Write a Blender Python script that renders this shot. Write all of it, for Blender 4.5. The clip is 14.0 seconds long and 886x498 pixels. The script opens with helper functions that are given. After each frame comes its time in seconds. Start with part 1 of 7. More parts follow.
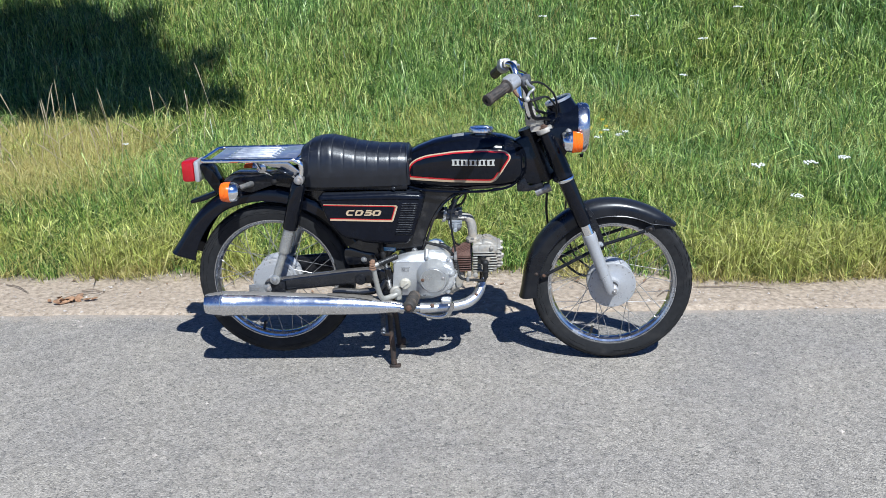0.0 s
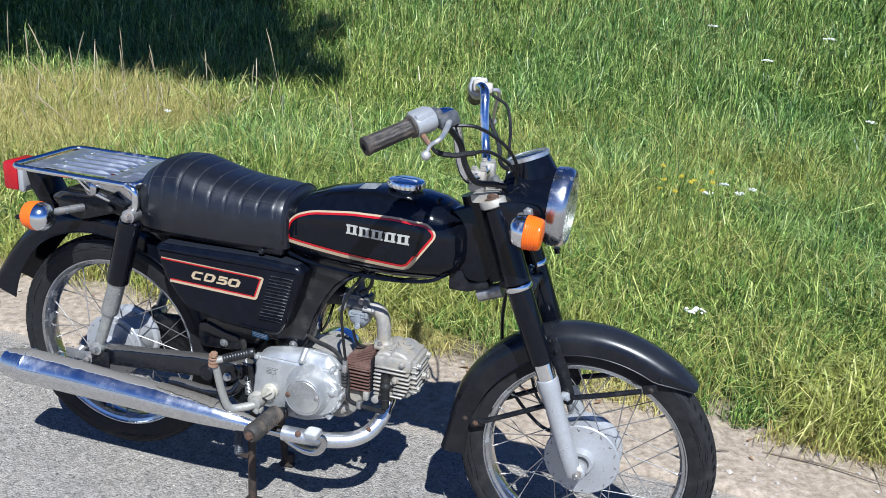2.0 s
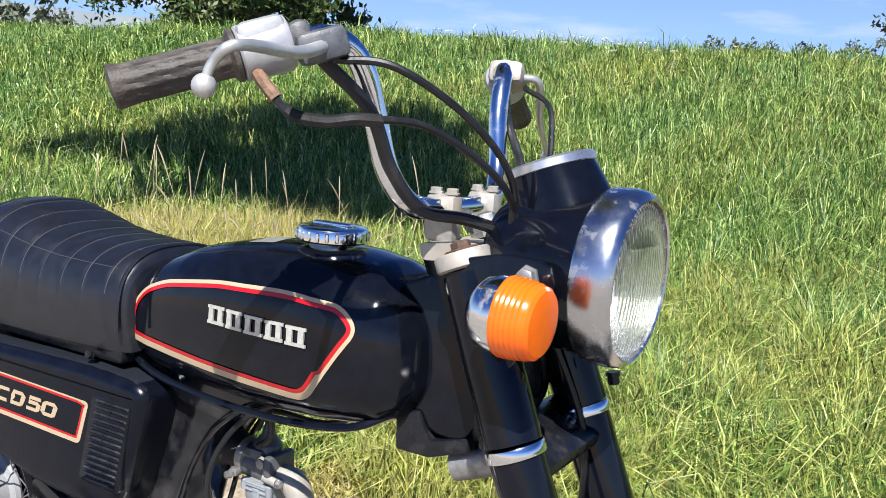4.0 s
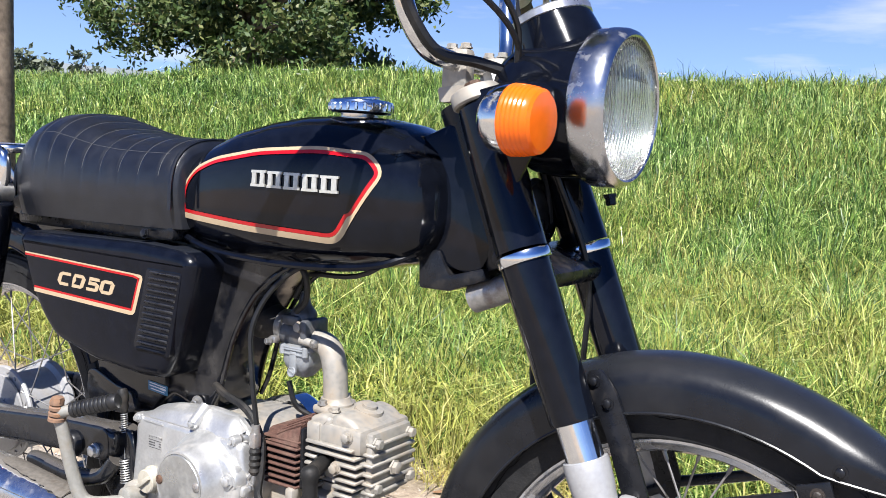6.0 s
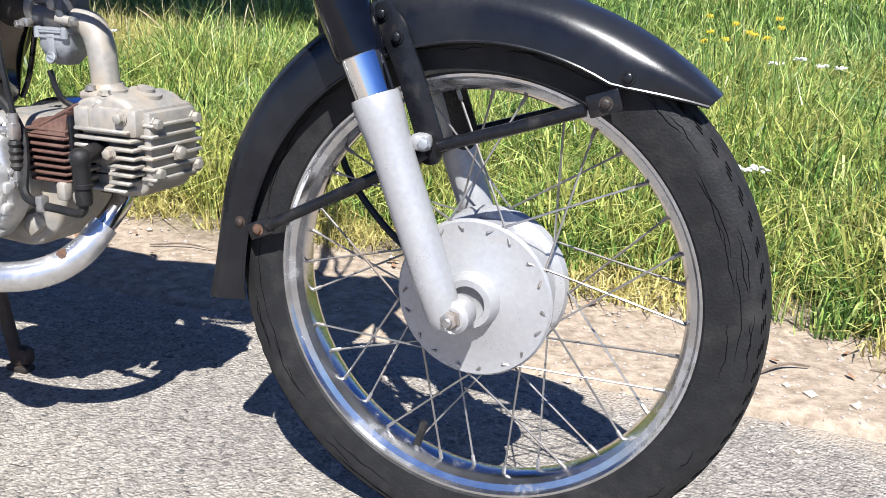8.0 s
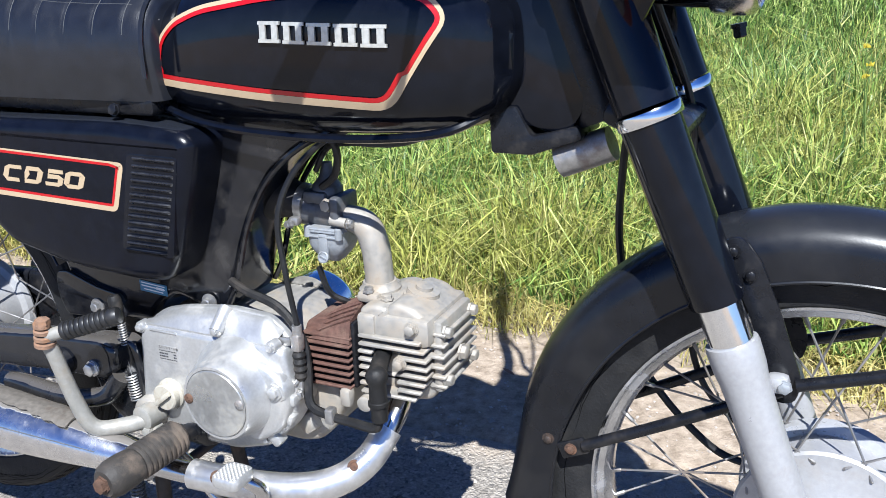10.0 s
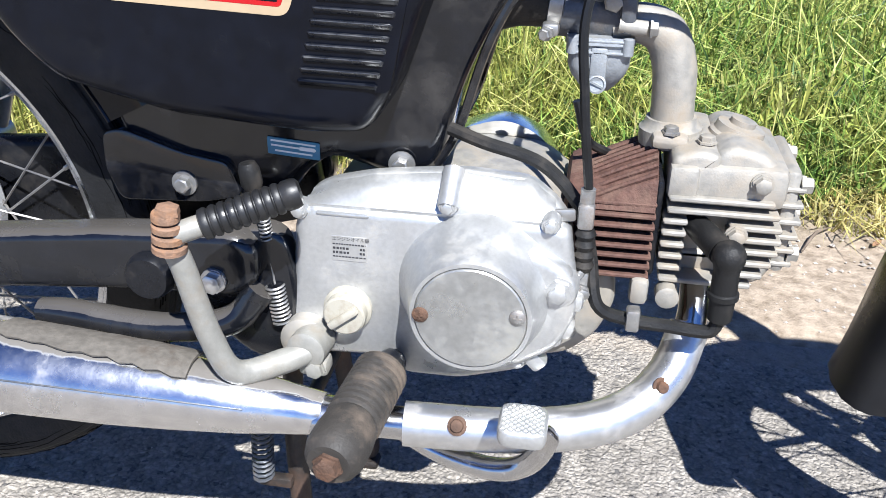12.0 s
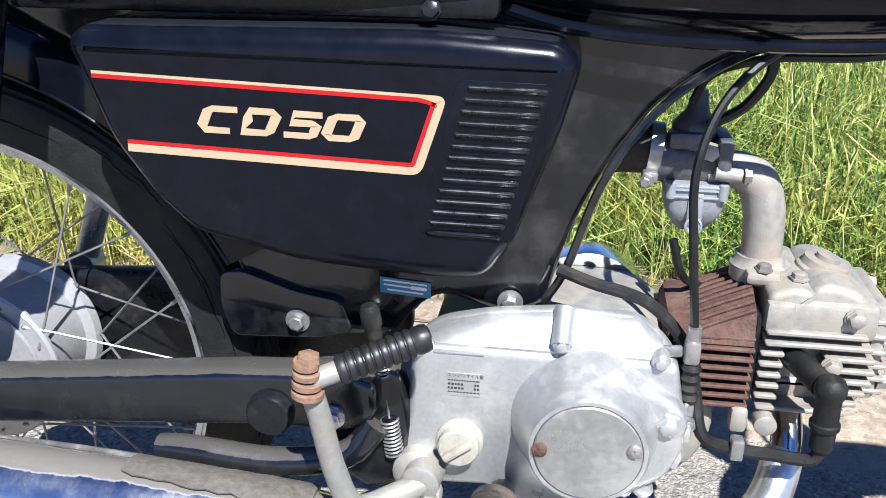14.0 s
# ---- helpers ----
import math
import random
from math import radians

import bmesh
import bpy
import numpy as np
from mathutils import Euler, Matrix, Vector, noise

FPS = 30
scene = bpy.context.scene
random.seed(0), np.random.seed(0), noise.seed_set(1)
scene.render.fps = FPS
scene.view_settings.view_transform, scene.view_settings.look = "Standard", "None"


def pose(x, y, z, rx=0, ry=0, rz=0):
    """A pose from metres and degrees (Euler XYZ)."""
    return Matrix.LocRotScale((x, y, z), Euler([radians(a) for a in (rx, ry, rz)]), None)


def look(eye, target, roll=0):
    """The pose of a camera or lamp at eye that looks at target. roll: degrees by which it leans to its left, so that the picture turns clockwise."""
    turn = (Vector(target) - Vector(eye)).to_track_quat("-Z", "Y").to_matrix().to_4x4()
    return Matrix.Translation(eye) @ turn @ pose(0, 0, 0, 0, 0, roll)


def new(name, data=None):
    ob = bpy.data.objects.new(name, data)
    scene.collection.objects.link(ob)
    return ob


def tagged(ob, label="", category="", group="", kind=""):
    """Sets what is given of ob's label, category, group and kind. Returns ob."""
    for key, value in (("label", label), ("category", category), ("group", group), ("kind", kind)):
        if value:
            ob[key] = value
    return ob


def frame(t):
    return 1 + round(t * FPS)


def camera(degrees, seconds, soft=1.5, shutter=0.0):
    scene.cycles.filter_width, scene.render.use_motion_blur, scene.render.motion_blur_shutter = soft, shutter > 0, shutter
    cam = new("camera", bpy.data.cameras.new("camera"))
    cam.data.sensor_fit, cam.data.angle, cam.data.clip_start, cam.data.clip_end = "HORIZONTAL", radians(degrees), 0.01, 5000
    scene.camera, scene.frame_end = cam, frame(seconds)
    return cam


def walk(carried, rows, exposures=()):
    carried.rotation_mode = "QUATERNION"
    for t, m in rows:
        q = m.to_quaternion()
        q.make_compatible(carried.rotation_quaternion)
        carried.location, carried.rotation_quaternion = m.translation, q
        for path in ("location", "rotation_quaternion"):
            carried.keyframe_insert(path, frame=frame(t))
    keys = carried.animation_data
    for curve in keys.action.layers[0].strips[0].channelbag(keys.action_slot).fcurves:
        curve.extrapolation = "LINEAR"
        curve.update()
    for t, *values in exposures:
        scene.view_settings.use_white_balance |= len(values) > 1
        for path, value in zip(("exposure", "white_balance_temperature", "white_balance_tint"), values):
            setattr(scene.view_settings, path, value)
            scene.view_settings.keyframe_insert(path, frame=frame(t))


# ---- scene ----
cam = camera(53.4, 14.0, soft=0.4)
PATH = [
    (0, (0.18, -2.92, 1.357), (0.064, -1.02, 0.742), -1.8),
    (0.5, (0.196, -2.617, 1.342), (0.074, -0.721, 0.717), -1.8),
    (1, (0.323, -2.33, 1.331), (0.143, -0.442, 0.695), -2.4),
    (1.5, (0.576, -2.063, 1.32), (0.113, -0.216, 0.708), 0.2),
    (2, (0.722, -1.718, 1.312), (0.203, 0.1, 0.661), 4.3),
    (2.3, (0.773, -1.499, 1.328), (0.192, 0.3, 0.673), 4.1),
    (2.5, (0.784, -1.343, 1.336), (0.118, 0.425, 0.679), 3.2),
    (2.7, (0.777, -1.179, 1.335), (0.005, 0.569, 0.742), 2.6),
    (3, (0.756, -0.955, 1.287), (-0.14, 0.754, 0.763), 2.6),
    (3.5, (0.716, -0.765, 1.057), (-0.256, 0.932, 0.639), 3.4),
    (3.7, (0.726, -0.752, 1.008), (-0.275, 0.941, 0.647), 3.6),
    (5.8, (0.829, -0.881, 0.78), (-0.28, 0.777, 0.633), 2.5),
    (6, (0.836, -0.863, 0.76), (-0.258, 0.802, 0.578), 2.5),
    (6.1, (0.841, -0.85, 0.76), (-0.239, 0.82, 0.54), 2.1),
    (6.5, (0.855, -0.827, 0.705), (-0.078, 0.916, 0.402), 3.2),
    (6.8, (0.856, -0.811, 0.674), (0.071, 0.981, 0.26), 3.6),
    (7, (0.863, -0.801, 0.647), (0.147, 1.001, 0.161), 4.1),
    (7.2, (0.867, -0.791, 0.626), (0.202, 1.017, 0.089), 4.2),
    (9.3, (0.736, -0.86, 0.57), (-0.074, 0.878, 0.003), -1.7),
    (9.5, (0.699, -0.85, 0.602), (-0.127, 0.882, 0.039), -1.5),
    (10, (0.569, -0.804, 0.807), (-0.239, 0.91, 0.165), -1.8),
    (10.3, (0.407, -0.823, 0.874), (-0.332, 0.883, 0.138), -1.5),
    (10.5, (0.304, -0.846, 0.885), (-0.388, 0.822, 0.026), -1.6),
    (11, (0.126, -0.847, 0.886), (-0.346, 0.839, -0.081), -2.1),
    (11.5, (0.061, -0.733, 0.786), (-0.281, 0.989, -0.171), -1.0),
    (12, (0.041, -0.659, 0.674), (-0.25, 1.093, -0.245), 0.9),
    (12.5, (0.036, -0.636, 0.63), (-0.19, 1.198, -0.137), 0.9),
    (13, (0.044, -0.641, 0.625), (-0.155, 1.182, -0.174), 1.3),
    (13.5, (0.024, -0.674, 0.639), (-0.158, 1.148, -0.167), 1.4),
    (13.8, (-0.024, -0.699, 0.689), (-0.248, 1.139, -0.067), 0.3),
    (14, (-0.051, -0.689, 0.729), (-0.328, 1.142, -0.025), 0.4),
]
walk(cam, [(t, look(eye, target, roll)) for t, eye, target, roll in PATH],
     exposures=[(0, 0.74, 5680, 6), (1.5, 0.78, 5660, 6), (2.0, 0.80, 5620, 7), (3.0, 1.06, 5930, 8), (3.6, 1.14, 6150, 9), (5.8, 1.22, 6350, 11), (7.2, 1.28, 6350, 11), (9.3, 1.15, 5870, 9), (10.2, 1.22, 5850, 9), (10.7, 1.30, 5930, 9), (12.0, 1.28, 5950, 9), (12.7, 1.27, 5950, 9), (13.4, 1.21, 5950, 9), (14, 1.26, 5950, 9)])

# ---- light ----
SUN = Vector((0.34, -0.72, 1.0)).normalized()
world = bpy.data.worlds.new("sky")
scene.world = world
world.use_nodes = True
wn, wl = world.node_tree.nodes, world.node_tree.links
wn.clear()
w_out, w_bg = wn.new("ShaderNodeOutputWorld"), wn.new("ShaderNodeBackground")
w_sky = wn.new("ShaderNodeTexSky")
w_sky.sky_type, w_sky.sun_disc = "NISHITA", False
w_sky.sun_elevation = math.asin(SUN.z)
w_sky.sun_rotation = math.atan2(SUN.x, SUN.y)
w_sky.air_density, w_sky.dust_density, w_sky.ozone_density = 0.42, 0.5, 2.6
w_co, w_map, w_noise, w_ramp, w_mix = (wn.new("ShaderNodeTexCoord"), wn.new("ShaderNodeMapping"), wn.new("ShaderNodeTexNoise"),
                                       wn.new("ShaderNodeValToRGB"), wn.new("ShaderNodeMixRGB"))
w_map.inputs["Scale"].default_value = (2.0, 2.0, 11.0)
w_noise.inputs["Scale"].default_value, w_noise.inputs["Detail"].default_value, w_noise.inputs["Roughness"].default_value = 2.2, 7.0, 0.55
w_ramp.color_ramp.elements[0].position, w_ramp.color_ramp.elements[1].position = 0.54, 0.80
w_mix.inputs["Color2"].default_value = (9.0, 9.6, 10.4, 1)
w_bg.inputs["Strength"].default_value = 0.043
wl.new(w_co.outputs["Generated"], w_map.inputs["Vector"])
wl.new(w_map.outputs["Vector"], w_noise.inputs["Vector"])
wl.new(w_noise.outputs["Fac"], w_ramp.inputs["Fac"])

w_blue = wn.new("ShaderNodeMixRGB")
w_blue.blend_type = "MULTIPLY"
w_blue.inputs["Fac"].default_value, w_blue.inputs["Color2"].default_value = 1.0, (0.57, 1.05, 1.92, 1)
wl.new(w_sky.outputs["Color"], w_blue.inputs["Color1"])
# pale haze that fades out above the horizon
w_sep, w_el, w_haze = wn.new("ShaderNodeSeparateXYZ"), wn.new("ShaderNodeMapRange"), wn.new("ShaderNodeMixRGB")
w_el.inputs["From Min"].default_value, w_el.inputs["From Max"].default_value = 0.0, 0.34
w_el.inputs["To Min"].default_value, w_el.inputs["To Max"].default_value = 0.85, 0.0
w_haze.inputs["Color2"].default_value = (6.5, 9.0, 11.5, 1)
wl.new(w_co.outputs["Generated"], w_sep.inputs["Vector"])
wl.new(w_sep.outputs["Z"], w_el.inputs["Value"])
wl.new(w_el.outputs["Result"], w_haze.inputs["Fac"])
wl.new(w_blue.outputs["Color"], w_haze.inputs["Color1"])
w_low, w_cf = wn.new("ShaderNodeMapRange"), wn.new("ShaderNodeMath")
w_low.inputs["From Min"].default_value, w_low.inputs["From Max"].default_value = 0.10, 0.34
w_low.inputs["To Min"].default_value, w_low.inputs["To Max"].default_value = 1.0, 0.10
w_cf.operation = "MULTIPLY"
wl.new(w_sep.outputs["Z"], w_low.inputs["Value"])
wl.new(w_low.outputs["Result"], w_cf.inputs[0])
wl.new(w_ramp.outputs["Color"], w_cf.inputs[1])
wl.new(w_cf.outputs["Value"], w_mix.inputs["Fac"])
wl.new(w_haze.outputs["Color"], w_mix.inputs["Color1"])
wl.new(w_mix.outputs["Color"], w_bg.inputs["Color"])
wl.new(w_bg.outputs["Background"], w_out.inputs["Surface"])
sun_data = bpy.data.lights.new("sun", "SUN")
sun_data.energy, sun_data.angle, sun_data.color = 5.0, radians(0.53), (1.0, 0.96, 0.90)
sun_lamp = new("sun", sun_data)
sun_lamp.matrix_world = look(SUN * 40, (0, 0, 0))


# ---- materials ----
def material(name, color, rough=0.5, metal=0.0, vary=0.25, scale=60.0, bump=0.0, bump_scale=400.0, dirt=None, dirt_amount=0.0, dirt_scale=9.0,
             coat=0.0, rough_vary=0.15, transmission=0.0, ior=1.45, spec=0.5, dust_sheen=None):
    """A surface with grain at two scales, and dirt or rust laid over it in patches."""
    m = bpy.data.materials.new(name)
    m.use_nodes = True
    n, l = m.node_tree.nodes, m.node_tree.links
    b = n["Principled BSDF"]
    co = n.new("ShaderNodeTexCoord")
    fine, coarse = n.new("ShaderNodeTexNoise"), n.new("ShaderNodeTexNoise")
    fine.inputs["Scale"].default_value, fine.inputs["Detail"].default_value = scale, 4
    coarse.inputs["Scale"].default_value, coarse.inputs["Detail"].default_value = dirt_scale, 6
    coarse.inputs["Roughness"].default_value = 0.65
    for t in (fine, coarse):
        l.new(co.outputs["Object"], t.inputs["Vector"])
    ramp = n.new("ShaderNodeValToRGB")
    e = ramp.color_ramp.elements
    e[0].position, e[1].position = 0.3, 0.7
    e[0].color = (*[c * (1 - vary) for c in color], 1)
    e[1].color = (*[min(1, c * (1 + vary)) for c in color], 1)
    l.new(fine.outputs["Fac"], ramp.inputs["Fac"])
    out, cover = ramp.outputs["Color"], []
    if dirt:
        patch, mix = n.new("ShaderNodeValToRGB"), n.new("ShaderNodeMixRGB")
        p = patch.color_ramp.elements
        p[0].position, p[1].position = 0.62 - 0.28 * dirt_amount, 0.78 - 0.12 * dirt_amount
        p[0].color, p[1].color = (0, 0, 0, 1), (min(1, 0.5 + dirt_amount), ) * 3 + (1,)
        l.new(coarse.outputs["Fac"], patch.inputs["Fac"])
        l.new(patch.outputs["Color"], mix.inputs["Fac"])
        l.new(out, mix.inputs["Color1"])
        mix.inputs["Color2"].default_value = (*dirt, 1)
        out = mix.outputs["Color"]
        if metal > 0:
            cover.append(patch.outputs["Color"])
    if dust_sheen:                                            # dust at rest on what faces up; for some blacks a painted sheen
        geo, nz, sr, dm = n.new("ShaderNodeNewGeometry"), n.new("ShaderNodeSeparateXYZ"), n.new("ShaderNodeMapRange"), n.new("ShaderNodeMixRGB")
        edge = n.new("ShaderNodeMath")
        edge.operation, edge.inputs[1].default_value = "MULTIPLY_ADD", dust_sheen[5] if len(dust_sheen) > 5 else 0.10
        sr.inputs["From Min"].default_value, sr.inputs["From Max"].default_value = dust_sheen[3], dust_sheen[3] + (dust_sheen[6] if len(dust_sheen) > 6 else 0.025)
        sr.inputs["To Max"].default_value = dust_sheen[4]
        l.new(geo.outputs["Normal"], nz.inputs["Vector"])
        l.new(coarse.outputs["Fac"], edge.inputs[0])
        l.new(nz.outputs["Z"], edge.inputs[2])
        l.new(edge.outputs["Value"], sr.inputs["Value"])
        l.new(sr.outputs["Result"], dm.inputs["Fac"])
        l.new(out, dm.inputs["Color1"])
        dm.inputs["Color2"].default_value = (*dust_sheen[:3], 1)
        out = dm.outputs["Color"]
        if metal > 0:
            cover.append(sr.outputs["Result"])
    bare = None
    for c in cover:                                        # bare metal shows where neither dirt nor dust lies
        inv = n.new("ShaderNodeMath")
        inv.operation = "SUBTRACT"
        inv.inputs[0].default_value = 1.0
        l.new(c, inv.inputs[1])
        times = n.new("ShaderNodeMath")
        times.operation, times.inputs[1].default_value = "MULTIPLY", metal
        l.new(inv.outputs["Value"], times.inputs[0])
        if bare:
            l.new(bare, times.inputs[1])
        bare = times.outputs["Value"]
    if bare:
        l.new(bare, b.inputs["Metallic"])
    l.new(out, b.inputs["Base Color"])
    rr = n.new("ShaderNodeMapRange")
    rr.inputs["From Min"].default_value, rr.inputs["From Max"].default_value = 0.3, 0.7
    rr.inputs["To Min"].default_value, rr.inputs["To Max"].default_value = max(0.02, rough - rough_vary), min(1, rough + rough_vary)
    l.new(coarse.outputs["Fac"], rr.inputs["Value"])
    l.new(rr.outputs["Result"], b.inputs["Roughness"])
    if not ((dirt or dust_sheen) and metal > 0):
        b.inputs["Metallic"].default_value = metal
    b.inputs["Coat Weight"].default_value, b.inputs["Coat Roughness"].default_value = coat, 0.06
    b.inputs["Transmission Weight"].default_value, b.inputs["IOR"].default_value = transmission, ior
    b.inputs["Specular IOR Level"].default_value = spec
    if bump:
        bn, bp = n.new("ShaderNodeTexNoise"), n.new("ShaderNodeBump")
        bn.inputs["Scale"].default_value, bn.inputs["Detail"].default_value = bump_scale, 3
        bp.inputs["Strength"].default_value, bp.inputs["Distance"].default_value = bump, 0.002
        l.new(co.outputs["Object"], bn.inputs["Vector"])
        l.new(bn.outputs["Fac"], bp.inputs["Height"])
        l.new(bp.outputs["Normal"], b.inputs["Normal"])
    return m


DUST = (0.30, 0.26, 0.21)
M = {}
M["paint"] = material("black_paint", (0.0030, 0.0038, 0.0066), 0.11, coat=0.14, dirt=(0.007, 0.0078, 0.0105), dirt_amount=0.12, dirt_scale=16, rough_vary=0.06, spec=0.27)
# mudguard: the greyer upward faces are a sky sheen put into the colour
M["paint_worn"] = material("worn_black_paint", (0.0038, 0.0044, 0.0064), 0.30, bump=0.03, bump_scale=500, dirt=(0.011, 0.0108, 0.0112), dirt_amount=0.34, dirt_scale=13, rough_vary=0.09, spec=0.50, dust_sheen=(0.022, 0.024, 0.028, 0.40, 0.45, 0.25, 0.5))
M["frame"] = material("dusty_black_frame", (0.0075, 0.008, 0.0100), 0.30, bump=0.08, bump_scale=500, dirt=(0.038, 0.033, 0.028), dirt_amount=0.32, dirt_scale=30, spec=0.35)
M["frame_paint"] = material("dusty_black_frame_paint", (0.0036, 0.0043, 0.0068), 0.14, bump=0.16, bump_scale=55, dirt=(0.030, 0.0285, 0.0280), dirt_amount=0.56, dirt_scale=20, spec=0.75, rough_vary=0.08, dust_sheen=(0.050, 0.043, 0.036, 0.62, 0.6, 0.5))
# arm and bracket: paler tops are part dust, part sheen painted in
M["arm"] = material("dusty_satin_black_paint", (0.0062, 0.0070, 0.0095), 0.22, bump=0.05, bump_scale=300, dirt=(0.016, 0.0150, 0.0145), dirt_amount=0.32, dirt_scale=26, spec=0.75, dust_sheen=(0.085, 0.077, 0.068, 0.80, 0.7, 0.4))
M["plastic"] = material("black_cover_plastic", (0.0030, 0.0040, 0.0078), 0.22, bump=0.03, bump_scale=900, dirt=(0.007, 0.008, 0.011), dirt_amount=0.2, dirt_scale=40, rough_vary=0.05, spec=0.27, dust_sheen=(0.022, 0.025, 0.032, 0.985, 0.5))
# scuffed ribs, their base lightened beyond the cover's to paint in sun glints
M["rib"] = material("scuffed_sunlit_rib", (0.012, 0.013, 0.017), 0.30, bump=0.03, bump_scale=900, dirt=(0.05, 0.05, 0.05), dirt_amount=0.3, dirt_scale=60, spec=1.0)
M["vinyl"] = material("black_vinyl", (0.0062, 0.0075, 0.0115), 0.36, bump=0.12, bump_scale=700, dirt=(0.014, 0.0150, 0.0175), dirt_amount=0.26, dirt_scale=20, rough_vary=0.08, spec=0.74)
M["rubber"] = material("black_rubber", (0.011, 0.0108, 0.0108), 0.55, bump=0.2, bump_scale=600, dirt=(0.05, 0.042, 0.034), dirt_amount=0.34, dirt_scale=30, spec=0.35)
M["cable"] = material("black_cable_sheath", (0.0065, 0.0068, 0.0078), 0.45, bump=0.08, bump_scale=500, dirt=(0.03, 0.026, 0.022), dirt_amount=0.2, dirt_scale=30)
M["grip"] = material("brown_black_grip_rubber", (0.035, 0.030, 0.026), 0.6, bump=0.3, bump_scale=500, dirt=(0.13, 0.10, 0.075), dirt_amount=0.5, dirt_scale=25)
M["peg"] = material("dusty_peg_rubber", (0.032, 0.028, 0.024), 0.7, bump=0.3, bump_scale=500, dirt=(0.13, 0.10, 0.075), dirt_amount=0.5, dirt_scale=26)
M["tyre"] = material("grey_tyre_rubber", (0.0115, 0.0116, 0.0122), 0.66, bump=0.35, bump_scale=350, dirt=(0.030, 0.028, 0.026), dirt_amount=0.3, dirt_scale=22, spec=0.32)
M["crack"] = material("black_crack", (0.0022, 0.0022, 0.0024), 0.9, vary=0.2, spec=0.1)
M["chrome"] = material("chrome", (0.78, 0.785, 0.79), 0.13, metal=1.0, vary=0.05, dirt=(0.16, 0.12, 0.09), dirt_amount=0.03, dirt_scale=40, rough_vary=0.05)
M["chrome_dull"] = material("pitted_chrome", (0.52, 0.52, 0.53), 0.17, metal=1.0, vary=0.08, dirt=(0.20, 0.13, 0.08), dirt_amount=0.10, dirt_scale=26, rough_vary=0.08, bump=0.03)
M["rim_chrome"] = material("grey_rim_chrome", (0.54, 0.55, 0.57), 0.22, metal=1.0, vary=0.12, dirt=(0.12, 0.095, 0.075), dirt_amount=0.2, dirt_scale=18, rough_vary=0.10, bump=0.04)
M["silencer"] = material("dusty_chrome", (0.70, 0.70, 0.71), 0.24, metal=1.0, vary=0.08, scale=90, rough_vary=0.10, bump=0.05, bump_scale=260, dirt=(0.20, 0.135, 0.085), dirt_amount=0.04, dirt_scale=22, dust_sheen=(0.115, 0.102, 0.086, 0.985, 0.93, 0.20))
M["alloy"] = material("cast_aluminium", (0.50, 0.50, 0.49), 0.40, metal=0.72, vary=0.07, scale=300, bump=0.06, bump_scale=900, dirt=(0.33, 0.29, 0.23), dirt_amount=0.34, dirt_scale=16)
M["satin"] = material("satin_worn_chrome", (0.60, 0.60, 0.60), 0.33, metal=0.9, vary=0.08, scale=120, bump=0.05, bump_scale=600, dirt=(0.30, 0.25, 0.20), dirt_amount=0.25, dirt_scale=28, rough_vary=0.08)
M["rack"] = material("hazy_chrome", (0.78, 0.79, 0.80), 0.36, metal=0.95, vary=0.05, dirt=(0.30, 0.28, 0.26), dirt_amount=0.08, dirt_scale=40, rough_vary=0.08)
M["bezel"] = material("hazy_lamp_chrome", (0.55, 0.555, 0.57), 0.24, metal=1.0, vary=0.06, dirt=(0.22, 0.19, 0.16), dirt_amount=0.10, dirt_scale=40, rough_vary=0.07)
M["alloy_dirty"] = material("dusty_cast_aluminium", (0.33, 0.312, 0.278), 0.58, metal=0.42, vary=0.16, scale=120, bump=0.14, bump_scale=700, dirt=(0.25, 0.205, 0.152), dirt_amount=0.6, dirt_scale=30)
M["alloy_polish"] = material("scuffed_polished_aluminium", (0.40, 0.40, 0.385), 0.36, metal=0.75, vary=0.12, scale=180, dirt=(0.29, 0.265, 0.21), dirt_amount=0.3, dirt_scale=26, bump=0.03)
M["silver"] = material("silver_paint", (0.36, 0.36, 0.365), 0.38, metal=0.35, vary=0.06, scale=200, bump=0.06, bump_scale=700, dirt=(0.26, 0.235, 0.20), dirt_amount=0.25, dirt_scale=18)
M["steel"] = material("galvanised_steel", (0.33, 0.325, 0.315), 0.42, metal=0.8, vary=0.15, scale=150, dirt=(0.17, 0.115, 0.075), dirt_amount=0.4, dirt_scale=50)
M["spoke"] = material("dull_spoke_wire", (0.26, 0.25, 0.24), 0.45, metal=0.7, vary=0.2, scale=80, dirt=(0.12, 0.085, 0.06), dirt_amount=0.4, dirt_scale=12)
M["kick"] = material("dusty_cast_lever", (0.27, 0.262, 0.235), 0.55, metal=0.30, vary=0.10, scale=140, bump=0.12, bump_scale=700, dirt=(0.22, 0.185, 0.14), dirt_amount=0.45, dirt_scale=34)
M["kick_rubber"] = material("glossy_black_rubber", (0.012, 0.012, 0.0125), 0.44, bump=0.08, bump_scale=400, dirt=(0.045, 0.036, 0.030), dirt_amount=0.22, dirt_scale=40, spec=0.6)
M["sheet"] = material("dust_caked_sheet", (0.105, 0.094, 0.080), 0.8, vary=0.22, scale=160, bump=0.3, bump_scale=420, dirt=(0.07, 0.052, 0.038), dirt_amount=0.35, dirt_scale=45)
M["rust_pale"] = material("pale_rusty_steel", (0.19, 0.115, 0.075), 0.75, vary=0.3, scale=120, bump=0.4, bump_scale=500, dirt=(0.24, 0.12, 0.055), dirt_amount=0.4, dirt_scale=60)
M["rust"] = material("rusty_steel", (0.075, 0.042, 0.027), 0.8, vary=0.4, scale=120, bump=0.5, bump_scale=500, dirt=(0.15, 0.075, 0.042), dirt_amount=0.4, dirt_scale=50)
